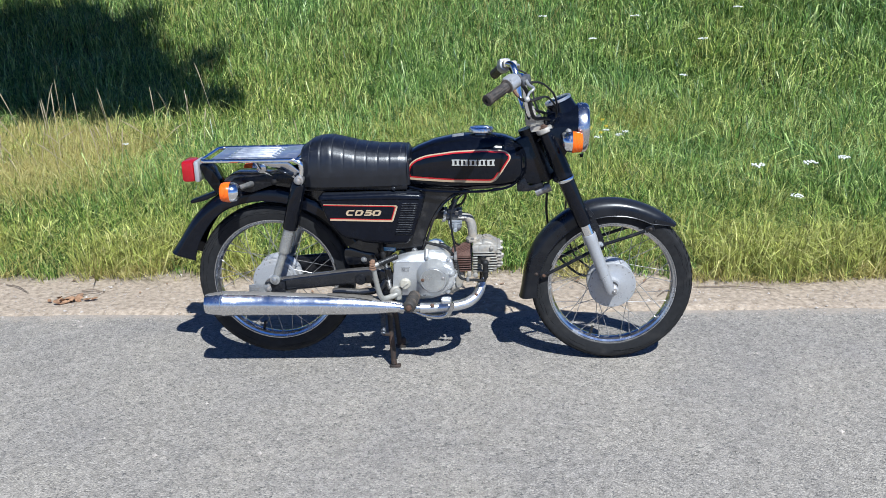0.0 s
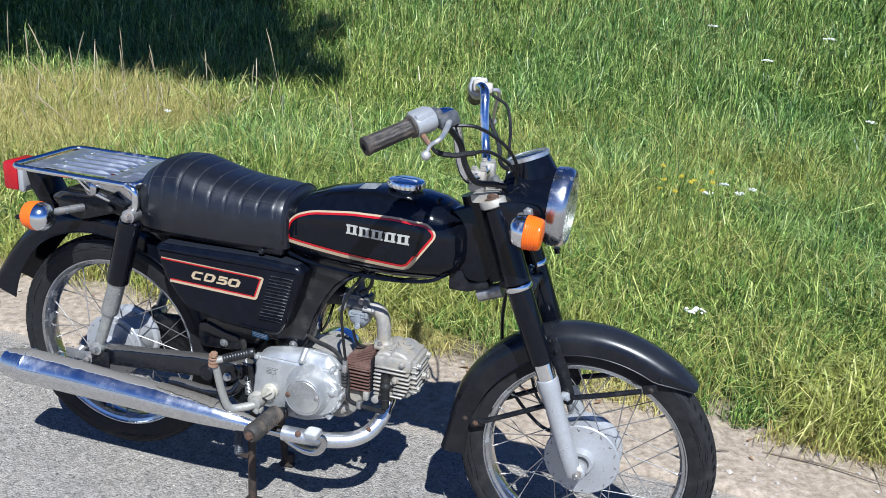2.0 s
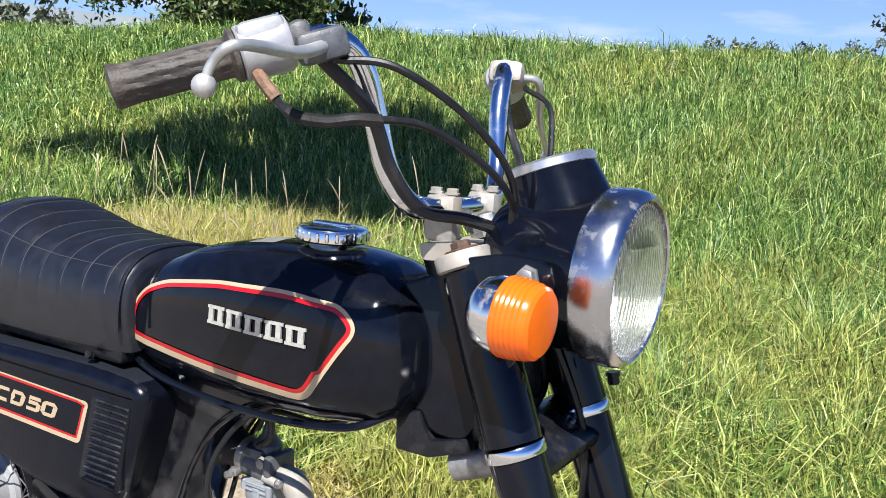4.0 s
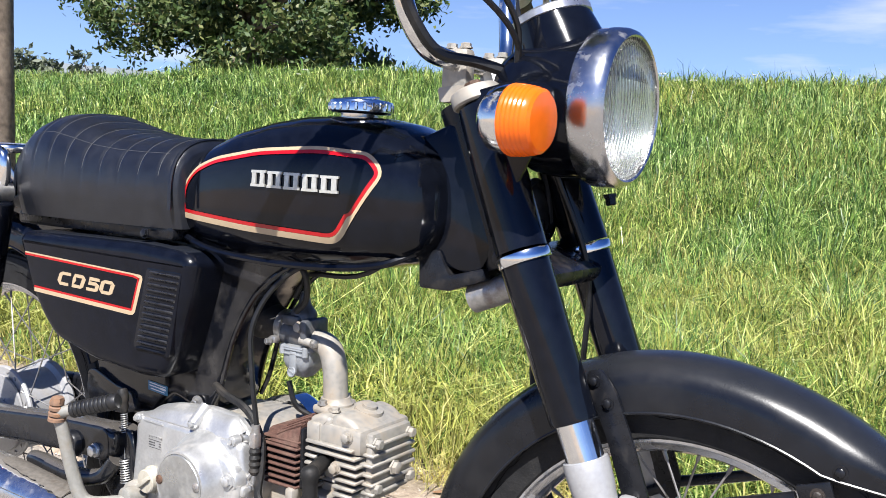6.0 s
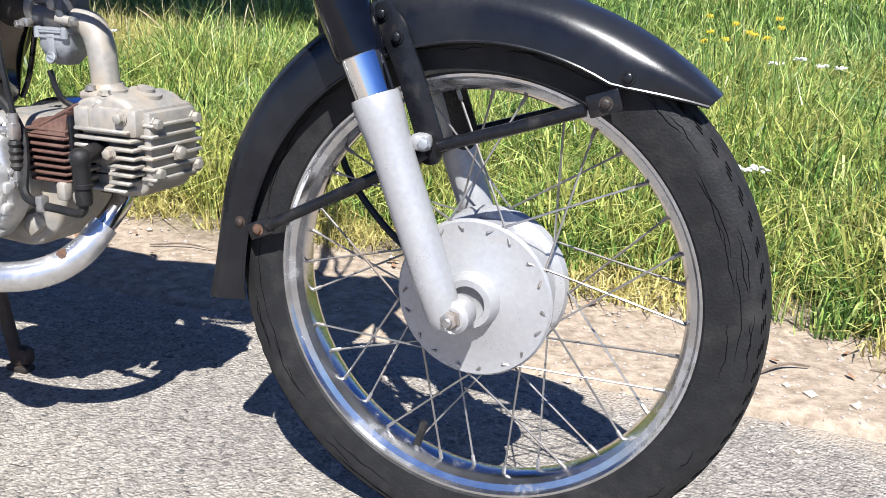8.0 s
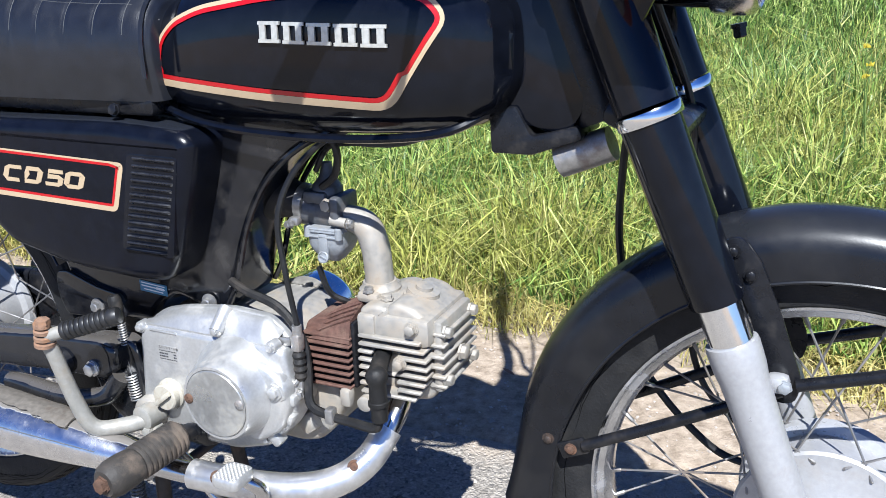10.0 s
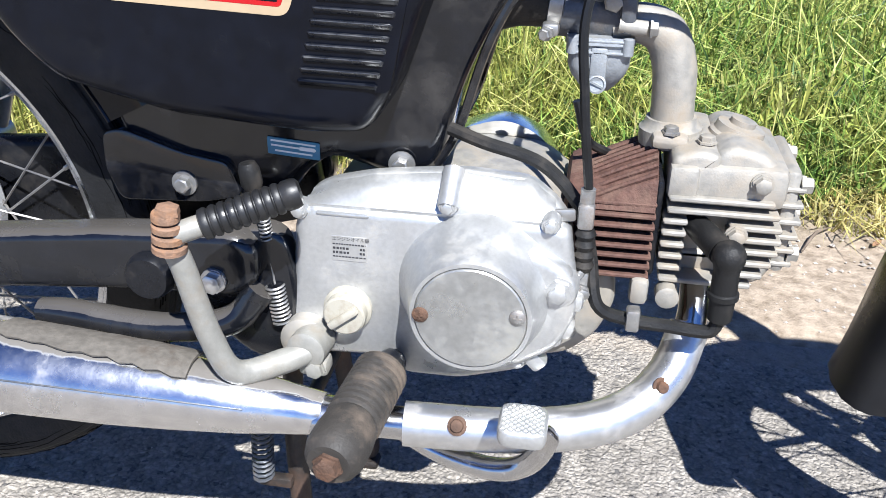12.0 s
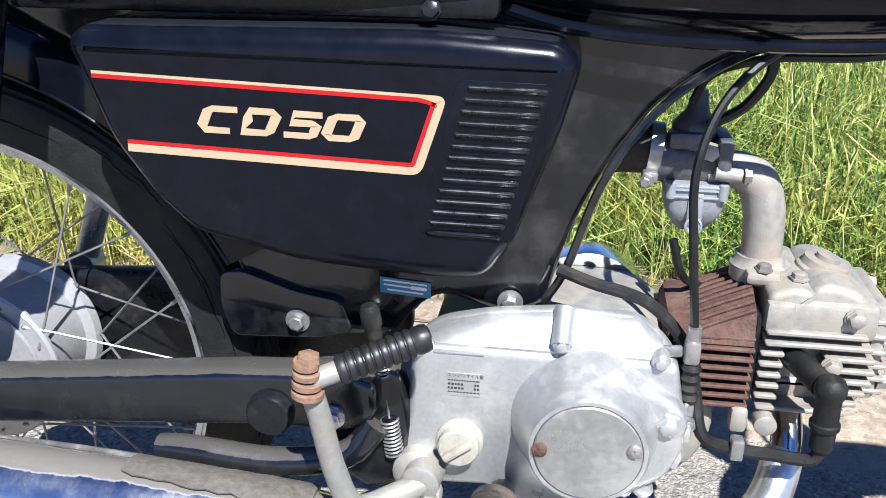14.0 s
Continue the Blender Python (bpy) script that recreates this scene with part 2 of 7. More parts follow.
M["stand"] = material("rust_flecked_black_steel", (0.022, 0.017, 0.014), 0.6, vary=0.4, scale=90, bump=0.3, bump_scale=500, dirt=(0.075, 0.042, 0.027), dirt_amount=0.5, dirt_scale=24)
M["carb_dark"] = material("dark_grey_casting", (0.085, 0.09, 0.10), 0.42, metal=0.3, vary=0.2, scale=150, bump=0.15, bump_scale=600, dirt=(0.15, 0.13, 0.11), dirt_amount=0.35, dirt_scale=40)
M["iron"] = material("rust_brown_cast_iron", (0.085, 0.042, 0.031), 0.8, vary=0.3, scale=150, bump=0.45, bump_scale=450, dirt=(0.15, 0.095, 0.07), dirt_amount=0.4, dirt_scale=30)
M["zinc"] = material("grey_zinc_casting", (0.27, 0.285, 0.30), 0.5, metal=0.35, vary=0.1, scale=200, bump=0.15, bump_scale=600, dirt=(0.2, 0.175, 0.14), dirt_amount=0.3, dirt_scale=40)
M["amber"] = material("amber_plastic", (0.88, 0.155, 0.006), 0.2, vary=0.06, dirt=(0.65, 0.11, 0.006), dirt_amount=0.2, transmission=0.25, rough_vary=0.05)
M["red_lens"] = material("red_plastic", (0.36, 0.008, 0.014), 0.22, vary=0.08, transmission=0.15, rough_vary=0.05)
M["red"] = material("red_stripe", (0.36, 0.004, 0.007), 0.3, vary=0.06, coat=0.2, rough_vary=0.05)
M["cream"] = material("cream_stripe", (0.39, 0.295, 0.185), 0.35, vary=0.05, coat=0.2, rough_vary=0.05)
M["white"] = material("white_label", (0.74, 0.74, 0.72), 0.5, vary=0.05)
M["label"] = material("faded_paper_label", (0.20, 0.20, 0.195), 0.4, vary=0.25, scale=260, dirt=(0.05, 0.05, 0.052), dirt_amount=0.45, dirt_scale=90)
M["ink"] = material("dark_print", (0.035, 0.035, 0.038), 0.5, vary=0.1)
M["blue"] = material("blue_sticker", (0.055, 0.19, 0.30), 0.4, vary=0.1, dirt=DUST, dirt_amount=0.2, dirt_scale=40)
M["filler"] = material("ivory_plastic", (0.36, 0.335, 0.275), 0.5, vary=0.08, dirt=(0.2, 0.16, 0.11), dirt_amount=0.35, dirt_scale=60)
M["emblem"] = material("worn_silver_emblem", (0.50, 0.49, 0.44), 0.38, metal=0.5, vary=0.15, scale=200)
M["dial"] = material("dial_face", (0.02, 0.02, 0.022), 0.5, vary=0.1)
M["glass"] = material("lens_glass", (0.95, 0.97, 0.96), 0.05, vary=0.01, transmission=1.0, rough_vary=0.02, ior=1.45)
M["reflector"] = material("reflector", (0.86, 0.85, 0.80), 0.32, metal=0.85, vary=0.04, rough_vary=0.05)
M["bark"] = material("grey_brown_bark", (0.15, 0.115, 0.085), 0.85, vary=0.4, scale=30, bump=0.9, bump_scale=60, dirt=(0.27, 0.22, 0.17), dirt_amount=0.4, dirt_scale=7)
M["leaf_litter"] = material("dry_brown_leaf", (0.23, 0.13, 0.07), 0.75, vary=0.35, scale=60)
M["thread"] = material("grey_thread", (0.034, 0.036, 0.040), 0.7, vary=0.3, scale=900)
M["petal"] = material("white_petal", (0.62, 0.62, 0.58), 0.6, vary=0.06)
M["yellow_petal"] = material("yellow_petal", (0.45, 0.36, 0.03), 0.6, vary=0.12)
M["stem"] = material("green_stem", (0.10, 0.16, 0.035), 0.6, vary=0.25)
M["pebble"] = material("grey_pebble", (0.34, 0.30, 0.26), 0.8, vary=0.35, scale=25, bump=0.3)


def leaf_material(name, colours, rough=0.55, glow=0.35, patch=None, patch_scale=0.7, spread=(0.35, 0.68), clump=None):
    """Thin leaves and blades: colour varies from blade to blade and in patches; light comes through them."""
    m = bpy.data.materials.new(name)
    m.use_nodes = True
    n, l = m.node_tree.nodes, m.node_tree.links
    b, out = n["Principled BSDF"], n["Material Output"]
    geo, ramp = n.new("ShaderNodeNewGeometry"), n.new("ShaderNodeValToRGB")
    e = ramp.color_ramp.elements
    while len(e) < len(colours):
        e.new(0.5)
    for i, c in enumerate(colours):
        e[i].position, e[i].color = i / (len(colours) - 1), (*c, 1)
    l.new(geo.outputs["Random Per Island"], ramp.inputs["Fac"])
    col = ramp.outputs["Color"]
    if patch:
        co, no, pr, mx = n.new("ShaderNodeTexCoord"), n.new("ShaderNodeTexNoise"), n.new("ShaderNodeValToRGB"), n.new("ShaderNodeMixRGB")
        no.inputs["Scale"].default_value, no.inputs["Detail"].default_value = patch_scale, 5
        pr.color_ramp.elements[0].position, pr.color_ramp.elements[1].position = spread
        mx.blend_type = "MULTIPLY"
        mx.inputs["Color2"].default_value = (*patch, 1)
        l.new(co.outputs["Object"], no.inputs["Vector"])
        l.new(no.outputs["Fac"], pr.inputs["Fac"])
        l.new(pr.outputs["Color"], mx.inputs["Fac"])
        l.new(col, mx.inputs["Color1"])
        col = mx.outputs["Color"]
    if clump:                                              # clumps of a few centimetres tinted lighter and darker, painting in shaded gaps
        cc, cn, cr, cm = n.new("ShaderNodeTexCoord"), n.new("ShaderNodeTexNoise"), n.new("ShaderNodeMapRange"), n.new("ShaderNodeMixRGB")
        cn.inputs["Scale"].default_value, cn.inputs["Detail"].default_value, cn.inputs["Roughness"].default_value = clump[0], 3, 0.6
        cr.inputs["From Min"].default_value, cr.inputs["From Max"].default_value = 0.36, 0.64
        cr.inputs["To Min"].default_value, cr.inputs["To Max"].default_value = clump[1], clump[2]
        cm.blend_type, cm.inputs["Fac"].default_value = "MULTIPLY", 1.0
        l.new(cc.outputs["Object"], cn.inputs["Vector"])
        l.new(cn.outputs["Fac"], cr.inputs["Value"])
        l.new(col, cm.inputs["Color1"])
        l.new(cr.outputs["Result"], cm.inputs["Color2"])
        col = cm.outputs["Color"]
    tr, mix = n.new("ShaderNodeBsdfTranslucent"), n.new("ShaderNodeMixShader")
    l.new(col, b.inputs["Base Color"])
    l.new(col, tr.inputs["Color"])
    b.inputs["Roughness"].default_value = rough
    b.inputs["Specular IOR Level"].default_value = 0.45
    mix.inputs["Fac"].default_value = glow
    l.new(b.outputs["BSDF"], mix.inputs[1])
    l.new(tr.outputs["BSDF"], mix.inputs[2])
    l.new(mix.outputs["Shader"], out.inputs["Surface"])
    return m


M["grass"] = leaf_material("green_grass_blades", [(0.018, 0.049, 0.012), (0.071, 0.160, 0.034), (0.174, 0.290, 0.063), (0.425, 0.538, 0.205)], rough=0.42, glow=0.16,
                           patch=(1.36, 1.06, 0.85), patch_scale=0.6, clump=(26.0, 0.58, 1.42))
M["dry"] = leaf_material("straw_grass_blades", [(0.36, 0.29, 0.09), (0.50, 0.42, 0.15), (0.33, 0.33, 0.08), (0.62, 0.53, 0.25)], glow=0.25, clump=(26.0, 0.6, 1.3))
M["fading"] = leaf_material("yellow_green_fading_blades", [(0.22, 0.23, 0.05), (0.36, 0.37, 0.085), (0.30, 0.34, 0.075), (0.56, 0.52, 0.20)], glow=0.25, clump=(26.0, 0.55, 1.4))
M["stalk"] = leaf_material("bleached_stalks", [(0.36, 0.29, 0.18), (0.48, 0.40, 0.26)], glow=0.15)
M["leaf"] = leaf_material("dark_green_leaves", [(0.024, 0.048, 0.013), (0.050, 0.090, 0.022), (0.090, 0.125, 0.036), (0.15, 0.16, 0.055)], glow=0.25)
# paled and greyed: the haze of distance is put into the leaf colour
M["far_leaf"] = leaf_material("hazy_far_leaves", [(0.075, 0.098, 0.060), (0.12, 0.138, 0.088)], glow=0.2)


def ground_material():
    m = bpy.data.materials.new("soil_and_sand")
    m.use_nodes = True
    n, l = m.node_tree.nodes, m.node_tree.links
    b = n["Principled BSDF"]
    co, sep = n.new("ShaderNodeTexCoord"), n.new("ShaderNodeSeparateXYZ")
    edge, add, step = n.new("ShaderNodeTexNoise"), n.new("ShaderNodeMath"), n.new("ShaderNodeMapRange")
    edge.inputs["Scale"].default_value, edge.inputs["Detail"].default_value = 3.0, 6
    add.operation = "MULTIPLY_ADD"
    add.inputs[1].default_value = 0.5
    step.inputs["From Min"].default_value, step.inputs["From Max"].default_value = 1.05, 1.35
    l.new(co.outputs["Object"], sep.inputs["Vector"])
    l.new(co.outputs["Object"], edge.inputs["Vector"])
    l.new(edge.outputs["Fac"], add.inputs[0])
    l.new(sep.outputs["Y"], add.inputs[2])
    l.new(add.outputs["Value"], step.inputs["Value"])

    def speckle(scale, a, c, lo, hi):
        t, r = n.new("ShaderNodeTexNoise"), n.new("ShaderNodeValToRGB")
        t.inputs["Scale"].default_value, t.inputs["Detail"].default_value, t.inputs["Roughness"].default_value = scale, 8, 0.7
        r.color_ramp.elements[0].color, r.color_ramp.elements[1].color = (*a, 1), (*c, 1)
        r.color_ramp.elements[0].position, r.color_ramp.elements[1].position = lo, hi
        l.new(co.outputs["Object"], t.inputs["Vector"])
        l.new(t.outputs["Fac"], r.inputs["Fac"])
        return t, r

    st, sand = speckle(38, (0.205, 0.160, 0.115), (0.45, 0.368, 0.282), 0.34, 0.66)
    _, soil = speckle(6, (0.014, 0.020, 0.007), (0.046, 0.048, 0.020), 0.35, 0.65)
    mix = n.new("ShaderNodeMixRGB")
    l.new(step.outputs["Result"], mix.inputs["Fac"])
    l.new(sand.outputs["Color"], mix.inputs["Color1"])
    l.new(soil.outputs["Color"], mix.inputs["Color2"])
    l.new(mix.outputs["Color"], b.inputs["Base Color"])
    b.inputs["Roughness"].default_value = 0.95
    b.inputs["Specular IOR Level"].default_value = 0.15
    bp = n.new("ShaderNodeBump")
    bp.inputs["Strength"].default_value, bp.inputs["Distance"].default_value = 0.7, 0.012
    l.new(st.outputs["Fac"], bp.inputs["Height"])
    l.new(bp.outputs["Normal"], b.inputs["Normal"])
    return m


def asphalt_material():
    m = bpy.data.materials.new("worn_grey_asphalt")
    m.use_nodes = True
    n, l = m.node_tree.nodes, m.node_tree.links
    b = n["Principled BSDF"]
    co = n.new("ShaderNodeTexCoord")
    vor, vr, big, bm2, mix, mul = (n.new("ShaderNodeTexVoronoi"), n.new("ShaderNodeValToRGB"), n.new("ShaderNodeTexNoise"), n.new("ShaderNodeValToRGB"),
                                   n.new("ShaderNodeMixRGB"), n.new("ShaderNodeMixRGB"))
    warp, wm = n.new("ShaderNodeTexNoise"), n.new("ShaderNodeMixRGB")
    warp.inputs["Scale"].default_value, warp.inputs["Detail"].default_value = 90, 3
    wm.inputs["Fac"].default_value = 0.012
    l.new(co.outputs["Object"], warp.inputs["Vector"])
    l.new(co.outputs["Object"], wm.inputs["Color1"])
    l.new(warp.outputs["Color"], wm.inputs["Color2"])
    vor.inputs["Scale"].default_value = 190
    vor.inputs["Randomness"].default_value = 1.0
    e = vr.color_ramp.elements
    for i, (p, c) in enumerate(((0.0, (0.135, 0.127, 0.120)), (0.12, (0.278, 0.253, 0.222)), (0.75, (0.312, 0.284, 0.248)), (1.0, (0.390, 0.352, 0.302)))):
        q = e[i] if i < 2 else e.new(p)
        q.position, q.color = p, (*c, 1)
    l.new(wm.outputs["Color"], vor.inputs["Vector"])
    sp = n.new("ShaderNodeSeparateColor")
    l.new(vor.outputs["Color"], sp.inputs["Color"])
    l.new(sp.outputs["Red"], vr.inputs["Fac"])
    gap = n.new("ShaderNodeMapRange")
    gap.inputs["From Min"].default_value, gap.inputs["From Max"].default_value = 0.35, 0.75
    gap.inputs["To Min"].default_value, gap.inputs["To Max"].default_value = 1.03, 0.74
    l.new(vor.outputs["Distance"], gap.inputs["Value"])
    mul.blend_type, mul.inputs["Fac"].default_value = "MULTIPLY", 1.0
    l.new(vr.outputs["Color"], mul.inputs["Color1"])
    l.new(gap.outputs["Result"], mul.inputs["Color2"])
    big.inputs["Scale"].default_value, big.inputs["Detail"].default_value = 2.2, 7
    bm2.color_ramp.elements[0].color, bm2.color_ramp.elements[1].color = (0.92, 0.92, 0.93, 1), (1.07, 1.06, 1.03, 1)
    bm2.color_ramp.elements[0].position, bm2.color_ramp.elements[1].position = 0.35, 0.65
    l.new(co.outputs["Object"], big.inputs["Vector"])
    l.new(big.outputs["Fac"], bm2.inputs["Fac"])
    grit, gr, gm = n.new("ShaderNodeTexVoronoi"), n.new("ShaderNodeMapRange"), n.new("ShaderNodeMixRGB")
    grit.inputs["Scale"].default_value = 62
    gr.inputs["To Min"].default_value, gr.inputs["To Max"].default_value = 0.84, 1.14
    gs = n.new("ShaderNodeSeparateColor")
    l.new(wm.outputs["Color"], grit.inputs["Vector"])
    l.new(grit.outputs["Color"], gs.inputs["Color"])
    l.new(gs.outputs["Green"], gr.inputs["Value"])
    gm.blend_type, gm.inputs["Fac"].default_value = "MULTIPLY", 1.0
    l.new(mul.outputs["Color"], gm.inputs["Color1"])
    l.new(gr.outputs["Result"], gm.inputs["Color2"])
    # bitumen showing between the stones in scattered pits
    pit, pr, pm = n.new("ShaderNodeTexNoise"), n.new("ShaderNodeMapRange"), n.new("ShaderNodeMixRGB")
    pit.inputs["Scale"].default_value, pit.inputs["Detail"].default_value, pit.inputs["Roughness"].default_value = 85, 3, 0.6
    pr.inputs["From Min"].default_value, pr.inputs["From Max"].default_value = 0.32, 0.43
    pr.inputs["To Min"].default_value, pr.inputs["To Max"].default_value = 0.55, 1.0
    l.new(co.outputs["Object"], pit.inputs["Vector"])
    l.new(pit.outputs["Fac"], pr.inputs["Value"])
    pm.blend_type, pm.inputs["Fac"].default_value = "MULTIPLY", 1.0
    l.new(gm.outputs["Color"], pm.inputs["Color1"])
    l.new(pr.outputs["Result"], pm.inputs["Color2"])
    mix.blend_type, mix.inputs["Fac"].default_value = "MULTIPLY", 1.0
    l.new(pm.outputs["Color"], mix.inputs["Color1"])
    l.new(bm2.outputs["Color"], mix.inputs["Color2"])
    # sand blown over the road's edge
    sep, sn, sa, sr, smix = n.new("ShaderNodeSeparateXYZ"), n.new("ShaderNodeTexNoise"), n.new("ShaderNodeMath"), n.new("ShaderNodeMapRange"), n.new("ShaderNodeMixRGB")
    sn.inputs["Scale"].default_value, sn.inputs["Detail"].default_value, sn.inputs["Roughness"].default_value = 14, 8, 0.75
    sa.operation, sa.inputs[1].default_value = "MULTIPLY_ADD", 0.35
    l.new(co.outputs["Object"], sep.inputs["Vector"])
    l.new(co.outputs["Object"], sn.inputs["Vector"])
    l.new(sn.outputs["Fac"], sa.inputs[0])
    l.new(sep.outputs["Y"], sa.inputs[2])
    sr.inputs["From Min"].default_value, sr.inputs["From Max"].default_value = 0.53, 0.64
    l.new(sa.outputs["Value"], sr.inputs["Value"])
    l.new(sr.outputs["Result"], smix.inputs["Fac"])
    l.new(mix.outputs["Color"], smix.inputs["Color1"])
    smix.inputs["Color2"].default_value = (0.37, 0.31, 0.245, 1)
    l.new(smix.outputs["Color"], b.inputs["Base Color"])
    b.inputs["Roughness"].default_value = 0.9
    b.inputs["Specular IOR Level"].default_value = 0.25
    bp = n.new("ShaderNodeBump")
    bp.inputs["Strength"].default_value, bp.inputs["Distance"].default_value, bp.invert = 0.8, 0.004, True
    l.new(vor.outputs["Distance"], bp.inputs["Height"])
    l.new(bp.outputs["Normal"], b.inputs["Normal"])
    return m


def lens_material():
    """Clear glass pressed with upright flutes."""
    m = material("fluted_glass", (0.95, 0.97, 0.96), 0.06, vary=0.01, transmission=1.0, rough_vary=0.03)
    n, l = m.node_tree.nodes, m.node_tree.links
    co, w, bp = n.new("ShaderNodeTexCoord"), n.new("ShaderNodeTexWave"), n.new("ShaderNodeBump")
    w.bands_direction, w.wave_profile = "Y", "SIN"
    w.inputs["Scale"].default_value, w.inputs["Distortion"].default_value = 55, 0.0
    bp.inputs["Strength"].default_value, bp.inputs["Distance"].default_value = 0.6, 0.002
    l.new(co.outputs["Object"], w.inputs["Vector"])
    l.new(w.outputs["Fac"], bp.inputs["Height"])
    l.new(bp.outputs["Normal"], n["Principled BSDF"].inputs["Normal"])
    return m


M["lens"] = lens_material()
M["ground"], M["asphalt"] = ground_material(), asphalt_material()


# ---- building blocks ----
def finish(bm, name, mat, sharp=38):
    me = bpy.data.meshes.new(name)
    bmesh.ops.recalc_face_normals(bm, faces=bm.faces)
    bm.to_mesh(me)
    bm.free()
    me.polygons.foreach_set("use_smooth", [True] * len(me.polygons))
    me.set_sharp_from_angle(angle=radians(sharp))
    me.materials.append(M[mat])
    return me


def part(name, bm, mat, parent, label="", sharp=38):
    """One mesh object under a thing or a part."""
    ob = new(name, finish(bm, name, mat, sharp))
    ob.parent = parent
    if parent.type == "MESH":
        ob.matrix_parent_inverse = parent.matrix_world.inverted()
    return tagged(ob, label) if label else ob


def thing(name, bm, mat, label, category, group="", kind="", sharp=38):
    return tagged(new(name, finish(bm, name, mat, sharp)), label, category, group, kind)


def lettering(name, words, size, place, mat, parent):
    """Printed words that face the motorcycle's right side."""
    curve = bpy.data.curves.new(name, "FONT")
    curve.body, curve.size, curve.resolution_u = words, size, 2
    ob = bpy.data.objects.new(name, curve)
    me = bpy.data.meshes.new_from_object(ob)
    bpy.data.objects.remove(ob)
    me.transform(Matrix.Translation(place) @ Matrix.Rotation(radians(90), 4, "X"))
    me.materials.clear()
    me.materials.append(M[mat])
    text = new(name, me)
    text.parent = parent
    return text


def rings(bm, loops, close=True, caps=True):
    """Skin a row of vertex loops."""
    vs = [[bm.verts.new(p) for p in loop] for loop in loops]
    k = len(vs[0])
    for a, b in zip(vs, vs[1:]):
        for i in range(k if close else k - 1):
            j = (i + 1) % k
            bm.faces.new((a[i], a[j], b[j], b[i]))
    if caps and close:
        bm.faces.new(vs[0][::-1])
        bm.faces.new(vs[-1])
    return bm


def smooth_path(pts, steps=6):
    """A Catmull-Rom curve through the points."""
    p = [Vector(q) for q in pts]
    if len(p) < 3:
        return p
    p = [p[0] * 2 - p[1], *p, p[-1] * 2 - p[-2]]
    out = []
    for i in range(1, len(p) - 2):
        a, b, c, d = p[i - 1:i + 3]
        for s in range(steps):
            t = s / steps
            out.append(0.5 * (2 * b + (c - a) * t + (2 * a - 5 * b + 4 * c - d) * t * t + (3 * b - a - 3 * c + d) * t ** 3))
    return out + [p[-2]]


def sweep(bm, pts, r, seg=10, steps=6, curve=True, caps=True):
    """A tube along points; r is one radius or a list of radii along it."""
    path = smooth_path(pts, steps) if curve else [Vector(q) for q in pts]
    n = len(path)
    rad = [r] * n if isinstance(r, (int, float)) else [float(np.interp(i / (n - 1), np.linspace(0, 1, len(r)), r)) for i in range(n)]
    t0 = (path[1] - path[0]).normalized()
    u = t0.orthogonal().normalized()
    loops = []
    for i, q in enumerate(path):
        t = (path[min(i + 1, n - 1)] - path[max(i - 1, 0)]).normalized()
        u = (u - t * u.dot(t)).normalized()
        w = t.cross(u)
        loops.append([q + (u * math.cos(a) + w * math.sin(a)) * rad[i] for a in (2 * math.pi * k / seg for k in range(seg))])
    return rings(bm, loops, caps=caps)


def frame_of(axis):
    z = Vector(axis).normalized()
    x = z.orthogonal().normalized()
    return Matrix((x, z.cross(x), z)).transposed()


def lathe(bm, centre, axis, profile, seg=32, closed=False):
    """Turn (distance along the axis, radius) pairs round an axis; closed joins the last to the first (a ring)."""
    m, c = frame_of(axis), Vector(centre)
    loops = [[c + m @ Vector((max(r, 1e-5) * math.cos(a), max(r, 1e-5) * math.sin(a), h)) for a in (2 * math.pi * k / seg for k in range(seg))] for h, r in profile]
    if closed:
        loops.append(loops[0])
    rings(bm, loops, caps=not closed)
    if closed:
        bmesh.ops.remove_doubles(bm, verts=bm.verts, dist=1e-6)
    return bm


def block(bm, centre, size, bevel=0.003, turn=None, seg=2):
    """A box with rounded edges."""
    made = bmesh.ops.create_cube(bm, size=1.0)["verts"]
    m = Matrix.Translation(centre) @ (turn if turn else Matrix()) @ Matrix.Diagonal((*size, 1))
    bmesh.ops.transform(bm, matrix=m, verts=made)
    if bevel:
        edges = list({e for v in made for e in v.link_edges})
        bmesh.ops.bevel(bm, geom=edges, offset=bevel, segments=seg, affect="EDGES", profile=0.5)
    return bm


def rounded(pts, r, n=5):
    """An outline with its corners rounded."""
    out, k = [], len(pts)
    for i in range(k):
        a, b, c = Vector(pts[i - 1]), Vector(pts[i]), Vector(pts[(i + 1) % k])
        d = min(r, (a - b).length * 0.45, (c - b).length * 0.45)
        p, q = b + (a - b).normalized() * d, b + (c - b).normalized() * d
        for s in range(n + 1):
            t = s / n
            out.append(tuple((1 - t) ** 2 * p + 2 * t * (1 - t) * b + t * t * q))
    return out


def slab(bm, outline, y0, y1, bevel=0.006, steps=3, both=False, depth=None):
    """An outline in x and z, given thickness along y, its edge at y1 rounded. depth(x, z) moves the face."""
    pts = [Vector(p) for p in outline]
    k = len(pts)
    area = sum(pts[i - 1].x * pts[i].y - pts[i].x * pts[i - 1].y for i in range(k))
    norm = []
    for i in range(k):
        t = (pts[(i + 1) % k] - pts[i - 1]).normalized()
        norm.append(Vector((t.y, -t.x)) * (1 if area > 0 else -1))
    sgn = 1 if y1 > y0 else -1
    rows = []
    levels = [(y1 - sgn * bevel * (1 - math.sin(a)), bevel * (1 - math.cos(a))) for a in (math.pi / 2 * s / steps for s in range(steps + 1))]
    start = [(y0 + sgn * bevel * (1 - math.sin(a)), bevel * (1 - math.cos(a))) for a in (math.pi / 2 * s / steps for s in range(steps, -1, -1))] if both else [(y0, 0.0)]
